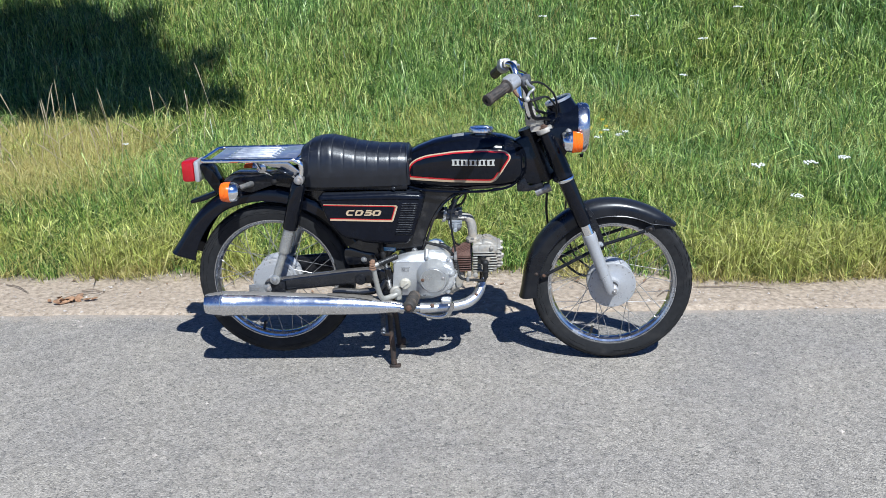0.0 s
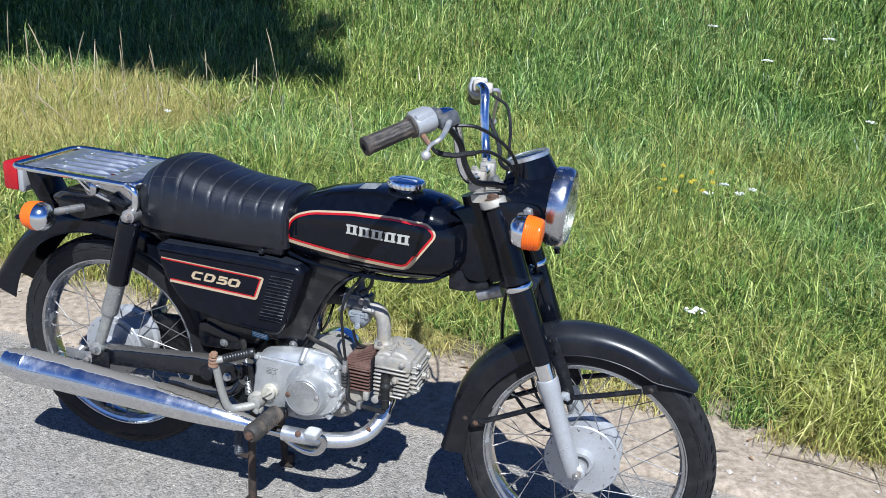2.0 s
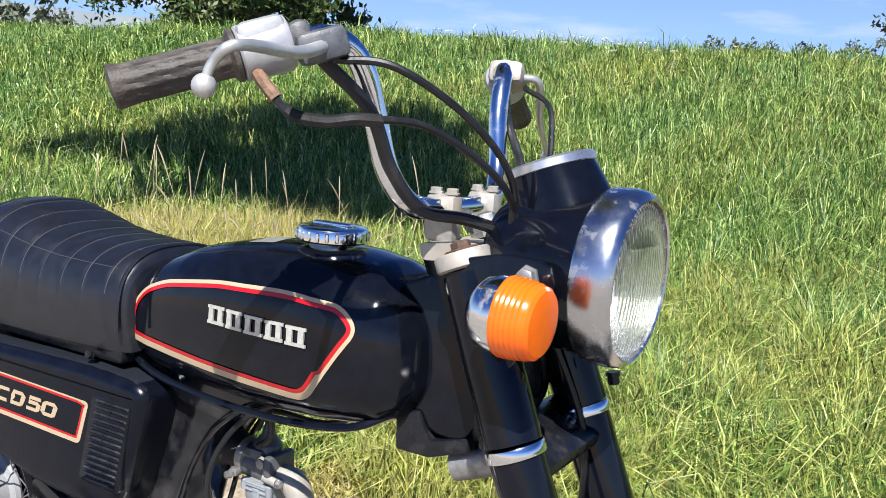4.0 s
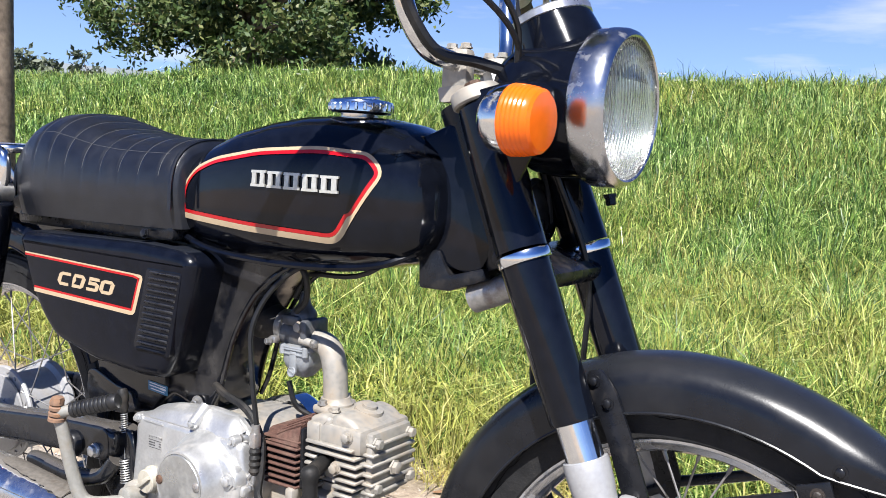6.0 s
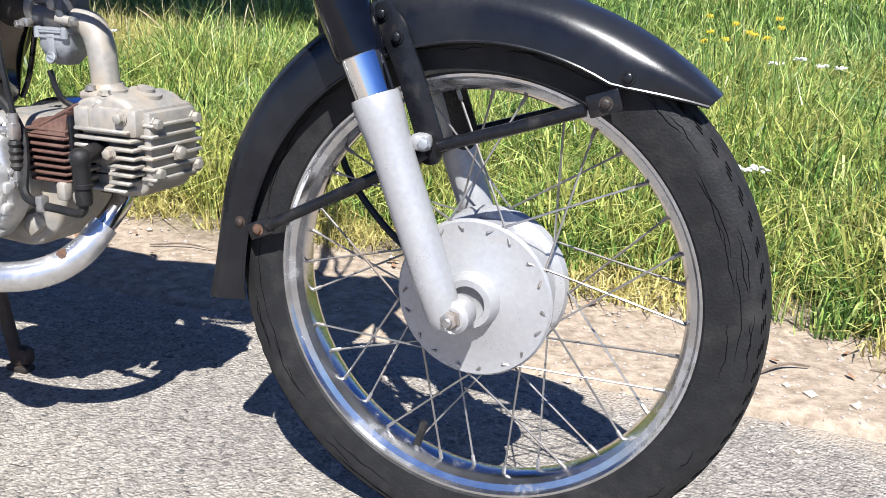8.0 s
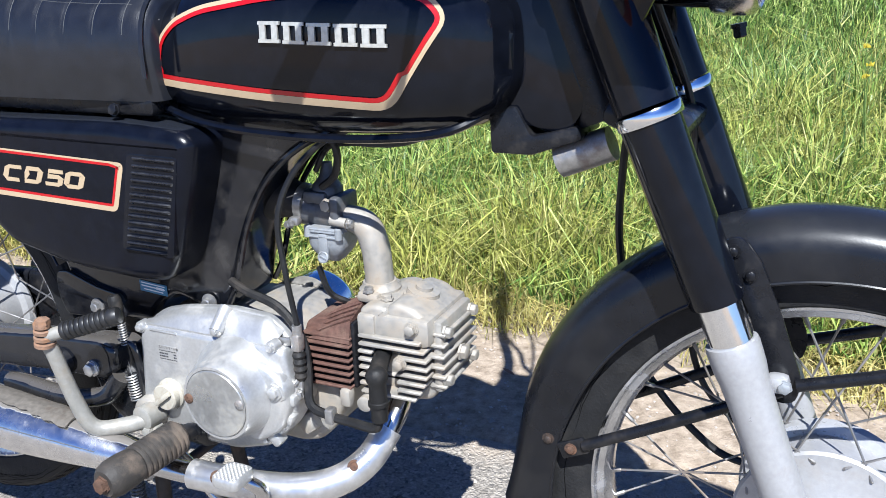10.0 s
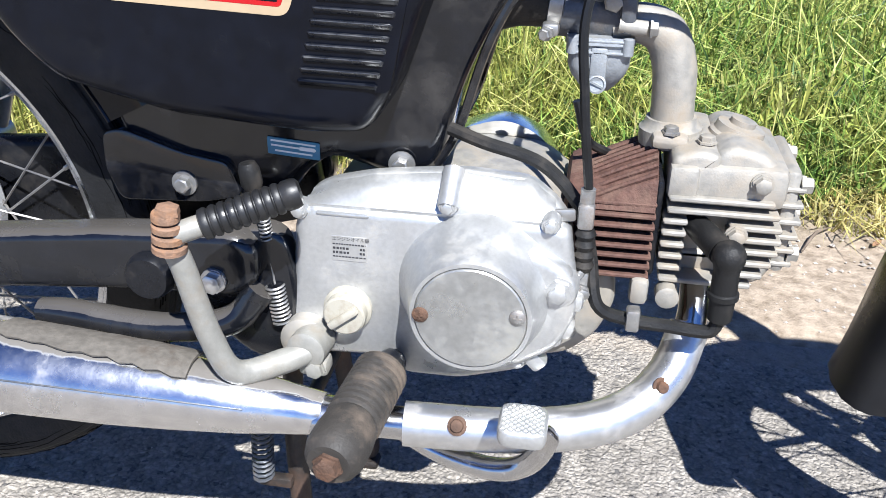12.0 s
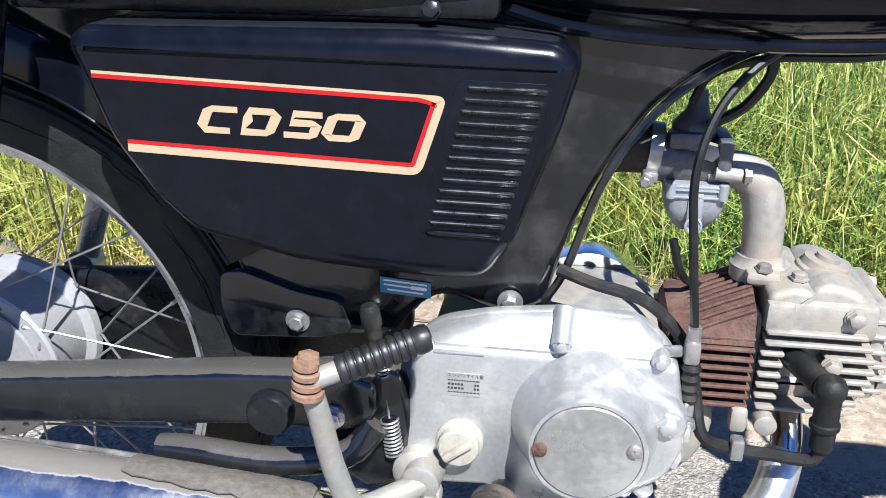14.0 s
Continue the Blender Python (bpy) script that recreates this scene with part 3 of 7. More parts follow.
    for y, inset in start + levels:
        row = []
        for p, q in zip(pts, norm):
            s = p - q * inset
            row.append((s.x, y + (depth(s.x, s.y) if depth and y != y0 else 0.0), s.y))
        rows.append(row)
    return rings(bm, rows)


def dense(pts, step=0.006):
    out = []
    for a, b in zip(pts, pts[1:]):
        a, b = Vector(a), Vector(b)
        n = max(1, int((b - a).length / step))
        out += [a + (b - a) * (i / n) for i in range(n)]
    return out + [Vector(pts[-1])]


def hexbolt(bm, centre, axis, r=0.007, h=0.006):
    lathe(bm, centre, axis, [(0, r * 1.25), (h * 0.3, r * 1.25), (h * 0.31, r), (h * 0.9, r), (h, r * 0.8)], 6)
    return bm


def mirror_y(p):
    return (p[0], -p[1], p[2])


# ---- ground ----
EDGE = 0.44


def bank(x, y):
    """Height of the ground: flat road and verge, then a grassy bank with a crest."""
    t = min(1.0, max(0.0, (y - 3.0) / 9.0))
    crest = 1.85 + 0.036 * min(10.0, max(0.0, -x)) + 0.017 * min(20.0, max(0.0, -x - 10.0))
    h = crest * t * t * (3 - 2 * t)
    if y > 13:
        h -= min(1.6, 0.05 * (y - 13))
    if y > EDGE:
        h += 0.016 * noise.noise((x * 2.1, y * 2.1, 0.3)) + 0.012 * min(1.0, max(0.0, (y - 0.8) / 0.3))
        h += 0.10 * noise.noise((x * 0.45, y * 0.45, 4.0)) * min(1.0, max(0.0, (y - 2) / 3))
    else:
        h -= 0.035 * min(1.0, (EDGE - y) / 0.05)
        if y < -3.3:
            h += 0.06 * min(1.0, (-3.3 - y) / 0.6)
    return h


def spaced(lo, hi, near_lo, near_hi, fine, grow=1.22):
    a = list(np.arange(near_lo, near_hi, fine))
    s, v = fine, near_hi
    while v < hi:
        a.append(v)
        s *= grow
        v += s
    a.append(hi)
    s, v = fine, near_lo
    while v > lo:
        s *= grow
        v -= s
        a.insert(0, max(v, lo))
    return a


def make_ground():
    xs, ys = spaced(-1500, 1500, -5, 4, 0.08), spaced(-1500, 1500, 0.3, 3.2, 0.05, 1.12)
    verts = [(x, y, bank(x, y)) for y in ys for x in xs]
    k = len(xs)
    faces = [(j * k + i, j * k + i + 1, (j + 1) * k + i + 1, (j + 1) * k + i) for j in range(len(ys) - 1) for i in range(k - 1)]
    me = bpy.data.meshes.new("ground")
    me.from_pydata(verts, [], faces)
    me.polygons.foreach_set("use_smooth", [True] * len(faces))
    me.materials.append(M["ground"])
    tagged(new("ground", me), "sandy verge and grassy soil rising to a low bank", "ground", kind="structure")


def make_road():
    bm = bmesh.new()
    near = []
    for x in np.concatenate((np.linspace(-400, -4, 40), np.arange(-3.95, 4, 0.05), np.linspace(4, 400, 40))):
        near.append((float(x), EDGE + 0.022 * noise.noise((x * 2.3, 0, 0)) + 0.012 * noise.noise((x * 9, 1, 0))))
    far = [(x, -3.3) for x, _ in near]
    rows = [[(x, y, -0.03) for x, y in near], [(x, y, -0.004) for x, y in near], [(x, y - 0.02, 0.0) for x, y in near],
            [(x, -1.4, 0.0) for x, _ in near], [(x, y, 0.0) for x, y in far], [(x, y, -0.03) for x, y in far]]
    rings(bm, rows, close=False)
    thing("road", bm, "asphalt", "worn light grey asphalt road with a crumbling sandy edge", "road", kind="structure")


make_ground()
make_road()


def scatter_mesh(name, verts, faces, mat):
    me = bpy.data.meshes.new(name)
    me.from_pydata(verts, [], faces)
    me.materials.append(M[mat])
    return me


def blades(name, mat, count, place, height, width, lean, seed, label, tuft=12):
    """A sheet of grass blades in loose tufts; place(rng) gives a tuft's x, y; every blade bends over twice."""
    rng = np.random.default_rng(seed)
    verts, faces = [], []
    for n in range(count):
        if n % tuft == 0:
            tx, ty = place(rng)
            ta, tr, th = rng.random() * 6.283, 0.022 + 0.035 * rng.random(), 0.72 + 0.56 * rng.random()
        far = math.hypot(tx - 0.5, ty + 1.2)
        b, q = rng.random() * 6.283, rng.random() ** 0.5
        spread = tr * q * (0.7 + 0.16 * far) if tuft > 1 else 0.0
        x, y = tx + math.cos(b) * spread, ty + math.sin(b) * spread
        if tuft > 1 and rng.random() < 0.35:
            b = ta + rng.normal() * 0.5                     # the tuft leans one way as well as outwards
        z = bank(x, y)
        h = height(x, y) * (0.45 + 1.0 * rng.random()) * th
        w = width * (0.6 + 0.8 * rng.random()) * (0.55 + far * 0.16)
        a = rng.random() * 6.283
        ln = lean * (0.15 + 1.5 * rng.random() ** 1.6) * h
        dx, dy = math.cos(a) * w, math.sin(a) * w
        lx, ly = math.cos(b) * ln, math.sin(b) * ln
        drop = min(0.6 * h, 0.42 * ln)
        i = len(verts)
        verts += [(x - dx, y - dy, z - 0.01), (x + dx, y + dy, z - 0.01),
                  (x - dx * 0.85 + lx * 0.30, y - dy * 0.85 + ly * 0.30, z + h * 0.66), (x + dx * 0.85 + lx * 0.30, y + dy * 0.85 + ly * 0.30, z + h * 0.66),
                  (x + lx, y + ly, z + h - drop)]
        faces += [(i, i + 1, i + 3, i + 2), (i + 2, i + 3, i + 4)]
    return tagged(new(name, scatter_mesh(name, verts, faces, mat)), label, "grass", kind="stuff")


def fan(rng, r0, r1, a0, a1, power):
    """A place in the fan of ground that lies before the walk."""
    u = rng.random()
    k = 2 - power
    r = (r0 ** k + (r1 ** k - r0 ** k) * u) ** (1 / k)
    a = a0 + (a1 - a0) * rng.random()
    return 0.5 + r * math.sin(a), -1.6 + r * math.cos(a)


def verge(x):
    """How much further from the road the grass begins."""
    k = min(1.0, max(0.0, (0.9 - x) / 0.6))
    return 0.03 + 0.14 * k * k * (3 - 2 * k)


def dryness(x, y):
    if not (-4.8 < x < -0.4 and 1.25 < y < 3.7):
        return 0.0
    return noise.noise((x * 0.8, y * 0.8, 12)) + 0.42 - 0.85 * max(0.0, x + 2.3) - 0.25 * max(0.0, -x - 3.6) - 0.9 * max(0.0, 1.9 - y) - 0.6 * max(0.0, y - 3.1)


def field(rng):
    while True:
        x, y = fan(rng, 2.3, 27, -1.22, 0.56, 1.55)
        if rng.random() < min(0.78, 2.2 * dryness(x, y)):
            continue
        fringe = 0.93 + verge(x) + 0.16 * noise.noise((x * 1.7, 0, 2)) + 0.10 * noise.noise((x * 6, 3, 0))
        if y > fringe and rng.random() < 0.35 + (y - fringe) * 1.6 and y < 14.5:
            return x, y


def fringe_place(rng):
    while True:
        x, y = -3.6 + 6.4 * rng.random(), 0.70 + 1.2 * rng.random() ** 1.4
        f = 0.82 + verge(x) + 0.16 * noise.noise((x * 1.7, 0, 2)) + 0.10 * noise.noise((x * 6, 3, 0))
        if y > f and noise.noise((x * 5, y * 5, 7)) > -0.25:
            return x, y


def tall(x, y):
    s = min(1.0, max(0.0, (y - 0.9) / 0.9))
    return (0.095 + 0.135 * s) * (1 + 0.45 * noise.noise((x * 1.1, y * 1.1, 9))) * (1 + 0.55 * noise.noise((x * 4.5, y * 4.5, 5)))


def dry_place(rng):
    while True:
        x, y = -4.8 + 4.4 * rng.random(), 1.25 + 2.45 * rng.random()
        if dryness(x, y) > 0.35 * rng.random():
            return x, y


def thin_dry(rng):
    while True:
        x, y = fan(rng, 2.2, 14, -1.2, 0.56, 1.6)
        if y > 0.85 and noise.noise((x * 0.7, y * 0.7, 30)) > -0.1 and (x < 1.2 or rng.random() < 0.4):
            return x, y


blades("meadow_grass", "grass", 430000, field, tall, 0.0021, 1.0, 11, "lush green meadow grass on the bank, unmown")
blades("verge_grass", "grass", 60000, fringe_place, lambda x, y: 0.06 + 0.14 * min(1.0, max(0.0, (y - 0.85) / 0.7)), 0.0028, 0.95, 12, "low trampled green grass along the sandy verge")
blades("straw_grass", "dry", 52000, dry_place, lambda x, y: 0.25, 0.0013, 0.9, 13, "straw-yellow dry grass patch beside the sandy verge")
blades("dead_grass", "dry", 33000, thin_dry, lambda x, y: 0.95 * tall(x, y), 0.0011, 1.1, 14, "yellowed dead blades among the green meadow grass", 3)


def yellowing_place(rng):
    while True:
        x, y = -3.2 + 6.1 * rng.random(), 0.92 + 3.2 * rng.random() ** 1.3
        y += verge(x)
        if rng.random() < 0.5 * min(1.0, max(0.0, -x - 0.2) / 0.6) + 0.55 * min(1.0, max(0.0, x - 1.3) / 0.5):
            continue
        if noise.noise((x * 1.3, y * 1.3, 44)) > -0.25 + 0.25 * (y - 1.0) * rng.random():
            return x, y


blades("yellowing_grass", "fading", 84000, yellowing_place, lambda x, y: 0.95 * tall(x, y), 0.0021, 1.0, 16, "yellow-green fading grass near the sandy verge")


TUFTS = [(-3.5 + 6.2 * u, 0.80 + 0.28 * v, 0.04 + 0.06 * w) for u, v, w in np.random.default_rng(77).random((46, 3))]


def tuft_place(rng):
    cx, cy, r = TUFTS[rng.integers(len(TUFTS))]
    return cx + rng.normal() * r, max(0.74, cy + rng.normal() * r * 0.7) + verge(cx)


blades("verge_tufts", "fading", 15000, tuft_place, lambda x, y: 0.15, 0.0028, 0.95, 18, "ragged yellow-green grass tufts leaning over the sandy verge")
blades("straw_tufts", "dry", 5000, tuft_place, lambda x, y: 0.10, 0.0020, 1.3, 19, "dry straw among the grass tufts on the verge")


def wide_place(rng):
    while True:
        x, y = (1.7 + 10 * rng.random() ** 1.3) if rng.random() < 0.6 else (-5.0 - 9 * rng.random()), 0.95 + 12.5 * rng.random() ** 1.3
        if y > 0.93 + verge(x) + 0.16 * noise.noise((x * 1.7, 0, 2)):
            return x, y


blades("side_meadow_grass", "grass", 90000, wide_place, lambda x, y: 1.1 * tall(x, y), 0.0036, 1.0, 25, "lush green meadow grass beside the road")


def litter_place(rng):
    while True:
        x, y = -3.6 + 6.4 * rng.random(), 0.72 + 0.55 * rng.random()
        y += verge(x) * 0.8
        if noise.noise((x * 4, y * 4, 17)) > 0.05:
            return x, y


blades("cut_straw", "dry", 15000, litter_place, lambda x, y: 0.045, 0.0022, 2.6, 15, "short flattened straw along the sandy verge", 1)


def tall_stalk(x, y, h, bend, turn):
    bm = bmesh.new()
    z = bank(x, y)
    dx, dy = math.cos(turn) * bend, math.sin(turn) * bend
    pts = [(x, y, z), (x + dx * 0.42, y + dy * 0.42, z + h * 0.5), (x + dx * 0.8, y + dy * 0.8, z + h * 0.86), (x + dx, y + dy, z + h)]
    sweep(bm, pts, [0.0020, 0.0017, 0.0014, 0.0042, 0.0010], 5, 4)
    return thing("dry_stalk", bm, "stalk", "tall bleached dry grass stalk with a thin seed head", "grass stalk", group="dry stalks at the verge")


rs = random.Random(5)
for i in range(52):
    sx = -4.2 + 2.3 * rs.random() + (0.9 if i % 5 == 0 else 0)
    tall_stalk(sx, 2.0 + 1.2 * rs.random(), 0.34 + 0.45 * rs.random() ** 1.5, 0.04 + 0.42 * rs.random() ** 2, 6.28 * rs.random())


def wildflower(x, y, h, size, mat="petal", label="white umbel wildflower on a thin green stem in the grass"):
    rng = random.Random(int(x * 1000 + y * 77))
    base = new("wildflower")
    base.location = (x, y, bank(x, y))
    bm = bmesh.new()
    top = Vector((rng.uniform(-0.03, 0.03), rng.uniform(-0.03, 0.03), h))
    sweep(bm, [(0, 0, 0), top * 0.5 + Vector((0.01, 0, 0)), top], [0.0026, 0.0015], 5, 4)
    part("stem", bm, "stem", base)
    bm = bmesh.new()
    for _ in range(26):
        a, r = rng.random() * 6.28, size * math.sqrt(rng.random())
        c = top + Vector((math.cos(a) * r, math.sin(a) * r, 0.012 - r * r * 3 + rng.uniform(-0.004, 0.004)))
        lathe(bm, c, (rng.uniform(-0.4, 0.4), rng.uniform(-0.4, 0.4), 1), [(-0.002, 0.002), (0.001, size * 0.17), (0.003, size * 0.12)], 6)
    part("flower_head", bm, mat, base)
    return tagged(base, label, "wildflower", group="wildflowers in the meadow")


for fx, fy, fh, fs in ((0.82, 1.09, 0.21, 0.034), (1.48, 1.50, 0.33, 0.040), (1.79, 1.53, 0.33, 0.038), (1.60, 1.20, 0.24, 0.028), (1.95, 1.6, 0.34, 0.03),
                       (0.80, 2.15, 0.36, 0.022), (0.90, 2.24, 0.35, 0.02), (0.85, 2.32, 0.36, 0.022), (0.95, 2.4, 0.33, 0.018), (0.69, 5.7, 0.45, 0.045),
                       (1.5, 5.6, 0.45, 0.05), (1.1, 5.2, 0.4, 0.04), (2.0, 5.0, 0.42, 0.045), (2.5, 5.9, 0.4, 0.045), (1.7, 4.3, 0.35, 0.03),
                       (-2.2, 2.62, 0.30, 0.02), (0.05, 1.5, 0.13, 0.012)):
    wildflower(fx, fy, fh, fs)
for i in range(40):
    wildflower(-9.5 + 7.5 * rs.random(), 9.5 + 3.0 * rs.random(), 0.24 + 0.1 * rs.random(), 0.035 + 0.02 * rs.random())
for fx, fy in ((0.66, 1.76), (0.74, 1.80), (0.80, 1.84), (0.70, 1.95), (0.58, 1.88), (0.62, 1.81), (0.77, 1.90), (0.69, 1.84), (0.60, 1.96), (0.72, 1.88)):
    wildflower(fx, fy, 0.42 + 0.1 * rs.random(), 0.010, "yellow_petal", "small yellow wildflower on a thin green stem in the grass")


def crown_mesh(name, blobs, leaves, size, seed, mat):
    """Leaves in uneven clumps round the limbs' ends."""
    rng = np.random.default_rng(seed)
    verts, faces = [], []
    for bx, by, bz, br in blobs:
        n = int(leaves * br ** 2)
        sub = [(rng.normal(size=3), rng.random()) for _ in range(max(8, int(9 * br)))]
        for _ in range(n):
            d, q = sub[rng.integers(len(sub))]
            d = d / np.linalg.norm(d)
            c = np.array((bx, by, bz)) + d * br * (0.45 + 0.5 * q) * np.array((1, 1, 0.8)) + rng.normal(size=3) * br * 0.17
            u = rng.normal(size=3)
            u /= np.linalg.norm(u)
            v = np.cross(u, rng.normal(size=3))
            v /= np.linalg.norm(v)
            s = size * (0.6 + 0.8 * rng.random())
            i = len(verts)
            verts += [tuple(c - u * s), tuple(c + v * s * 0.45), tuple(c + u * s), tuple(c - v * s * 0.45)]
            faces.append((i, i + 1, i + 2, i + 3))
    return scatter_mesh(name, verts, faces, mat)


def tree(x, y, trunk_r, trunk_h, blobs, leaves, size, seed, mat, label):
    z = bank(x, y)
    base = new("tree")
    base.location = (x, y, z)
    rng = random.Random(seed)
    bm = bmesh.new()
    pts = [(0, 0, -0.1), (0.01, 0, trunk_h * 0.4), (-0.02, 0.02, trunk_h), (0.05, 0.0, trunk_h * 1.6)]
    sweep(bm, pts, [trunk_r * 1.25, trunk_r * 1.02, trunk_r * 0.95, trunk_r * 0.45], 18, 8)
    for v in bm.verts:
        k = 1 + 0.07 * noise.noise((v.co.x * 9 / trunk_r * 0.12, v.co.y * 9 / trunk_r * 0.12, v.co.z * 1.5))
        v.co.x, v.co.y = v.co.x * k, v.co.y * k
    part("trunk", bm, "bark", base)
    for bx, by, bz, br in blobs:
        bm = bmesh.new()
        s = trunk_h * rng.uniform(0.85, 1.4)
        sweep(bm, [(0, 0, s), (bx * 0.4, by * 0.4, s + (bz - s) * 0.55), (bx, by, bz)], [trunk_r * 0.45, trunk_r * 0.25, trunk_r * 0.08], 7, 5)
        part("limb", bm, "bark", base)
    crown = new("crown", crown_mesh("crown", blobs, leaves, size, seed, mat))
    crown.parent = base
    tagged(base, label, "tree")


rt = random.Random(3)
SHADE = ((-2.5, 4.7, 0.45), (-2.2, 4.6, 0.35), (-3.1, 4.7, 0.6), (-3.0, 5.5, 0.55), (-3.7, 5.2, 0.7), (-3.6, 5.9, 0.5), (-3.9, 6.2, 0.7), (-4.7, 5.4, 0.7), (-4.6, 6.6, 0.75), (-4.8, 7.1, 0.55),
         (-5.6, 5.5, 0.7), (-5.6, 6.6, 0.75), (-5.7, 7.0, 0.55), (-6.4, 5.5, 0.6), (-6.5, 6.4, 0.65), (-7.0, 5.4, 0.5), (-3.4, 4.5, 0.42), (-4.2, 4.9, 0.5), (-5.2, 6.0, 0.7), (-4.2, 5.8, 0.7), (-7.8, 5.2, 0.45), (-2.8, 4.2, 0.3))
shade = []                                                # crown masses, each by where its shade falls on the meadow
for i, (gx, gy, gr) in enumerate(SHADE):
    up = 5.1 + 0.45 * math.sin(i * 2.4)
    drop = up - bank(gx, gy) - 0.15
    shade.append((gx + drop * SUN.x / SUN.z + 3.72, gy + drop * SUN.y / SUN.z - 1.85, up, gr * 1.1))
tree(-3.72, 1.70, 0.11, 3.0, shade, 3000, 0.090, 21, "leaf", "roadside tree with a straight grey-brown trunk and spreading crown")
big = [(rt.uniform(-5.0, 4.6), rt.uniform(-2, 2), rt.uniform(0.5, 8.0), rt.uniform(0.7, 1.3)) for _ in range(105)]
big = [(a, b, c, d) for a, b, c, d in big if (a / 5.0) ** 2 + ((c - 4.0) / 4.1) ** 2 < 1 and not (a < -3.2 and c < 2.0)]
tree(-15.6, 14.9, 0.3, 1.4, big, 1300, 0.085, 22, "leaf", "broad dark green tree standing alone behind the grassy bank")
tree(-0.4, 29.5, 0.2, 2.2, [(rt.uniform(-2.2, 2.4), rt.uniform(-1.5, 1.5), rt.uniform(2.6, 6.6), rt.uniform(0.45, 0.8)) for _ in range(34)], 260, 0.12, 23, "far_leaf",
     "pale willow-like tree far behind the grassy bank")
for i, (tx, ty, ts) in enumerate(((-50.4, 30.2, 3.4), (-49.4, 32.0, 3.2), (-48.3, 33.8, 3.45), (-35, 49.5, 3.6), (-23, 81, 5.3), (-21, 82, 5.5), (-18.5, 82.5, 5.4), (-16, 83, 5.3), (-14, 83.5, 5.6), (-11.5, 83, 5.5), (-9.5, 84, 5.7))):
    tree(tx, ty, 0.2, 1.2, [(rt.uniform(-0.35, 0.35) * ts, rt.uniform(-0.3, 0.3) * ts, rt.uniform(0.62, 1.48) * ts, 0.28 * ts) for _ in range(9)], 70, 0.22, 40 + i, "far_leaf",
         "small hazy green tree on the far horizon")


def litter():
    rng = random.Random(9)
    for i in range(46):
        x, y = rng.uniform(-2.6, 1.9), rng.uniform(0.60, 1.0)
        bm = bmesh.new()
        s, a = rng.uniform(0.007, 0.019), rng.random() * 6.28
        z = max(bank(x, y), 0) + 0.004
        pts = []
        for r in range(4):
            k = r / 3
            wd = s * 0.42 * math.sin(math.pi * (0.12 + 0.8 * k))
            lift = 0.5 * s * (k - 0.5) ** 2 + rng.uniform(0, 0.15) * s
            pts.append([(s * (2 * k - 1), -wd, lift + 0.3 * wd), (s * (2 * k - 1), 0, lift), (s * (2 * k - 1), wd, lift + 0.3 * wd)])
        rings(bm, pts, close=False)
        bmesh.ops.transform(bm, matrix=pose(x, y, z, rng.uniform(-15, 15), rng.uniform(-15, 15), math.degrees(a)), verts=bm.verts)
        thing("dry_leaf", bm, "leaf_litter", "curled brown dry leaf lying on the sandy verge", "leaf", group="dry leaves on the verge")
    for x, y, ln, a in ((-1.66, 0.66, 0.16, 0.5), (-1.62, 0.70, 0.13, -0.3), (1.2, 0.66, 0.34, -0.12), (-0.35, 0.7, 0.15, 0.2), (0.45, 0.78, 0.12, 1.0), (-2.0, 0.75, 0.2, -0.6), (0.9, 0.6, 0.1, 0.7)):
        bm = bmesh.new()
        z = max(bank(x, y), 0) + 0.004
        c, s = math.cos(a) * ln / 2, math.sin(a) * ln / 2
        sweep(bm, [(x - c, y - s, z), (x, y + 0.012, z + 0.006), (x + c, y + s, z + 0.002)], [0.0022, 0.0028, 0.0014], 6, 5)
        thing("twig", bm, "bark", "dry brown twig lying on the sandy verge", "twig", group="twigs on the verge")
    for i in range(16):
        x, y = -1.69 + rng.gauss(0, 0.045), 0.59 + rng.gauss(0, 0.022)
        bm = bmesh.new()
        s, a = rng.uniform(0.014, 0.030), rng.random() * 6.28
        rows = []
        for q in range(5):
            k = q / 4
            wd = s * 0.5 * math.sin(math.pi * (0.10 + 0.82 * k))
            lift = 0.9 * s * (k - 0.5) ** 2
            rows.append([(s * (2 * k - 1), -wd, lift + 0.6 * wd), (s * (2 * k - 1), 0, lift), (s * (2 * k - 1), wd, lift + 0.5 * wd)])
        rings(bm, rows, close=False)
        bmesh.ops.transform(bm, matrix=pose(x, y, max(bank(x, y), 0) + 0.006, rng.uniform(-35, 35), rng.uniform(-25, 25), math.degrees(a)), verts=bm.verts)
        thing("dry_leaf", bm, "leaf_litter", "crumpled brown dry leaf in a small heap on the sand", "leaf", group="dry leaves on the verge")
    verts, faces = [], []
    for i in range(7000):
        x, y = rng.uniform(-3, 2.4), rng.uniform(0.30, 1.05) if rng.random() < 0.8 else rng.uniform(-2.2, 0.4)
        s = rng.uniform(0.0013, 0.0042) * (2.4 if rng.random() < 0.04 else 1)
        z = max(bank(x, y), 0.0)
        k = len(verts)
        for dx, dy, dz in ((1, 0, 0.2), (0, 1, 0.1), (-1, 0.2, 0.25), (0.1, -1, 0.15), (0.1, 0.1, 0.9), (0, 0, -0.4)):
            verts.append((x + dx * s * rng.uniform(0.7, 1.3), y + dy * s * rng.uniform(0.7, 1.3), z + dz * s))
        faces += [(k, k + 1, k + 4), (k + 1, k + 2, k + 4), (k + 2, k + 3, k + 4), (k + 3, k, k + 4), (k + 1, k, k + 5), (k + 2, k + 1, k + 5), (k + 3, k + 2, k + 5), (k, k + 3, k + 5)]
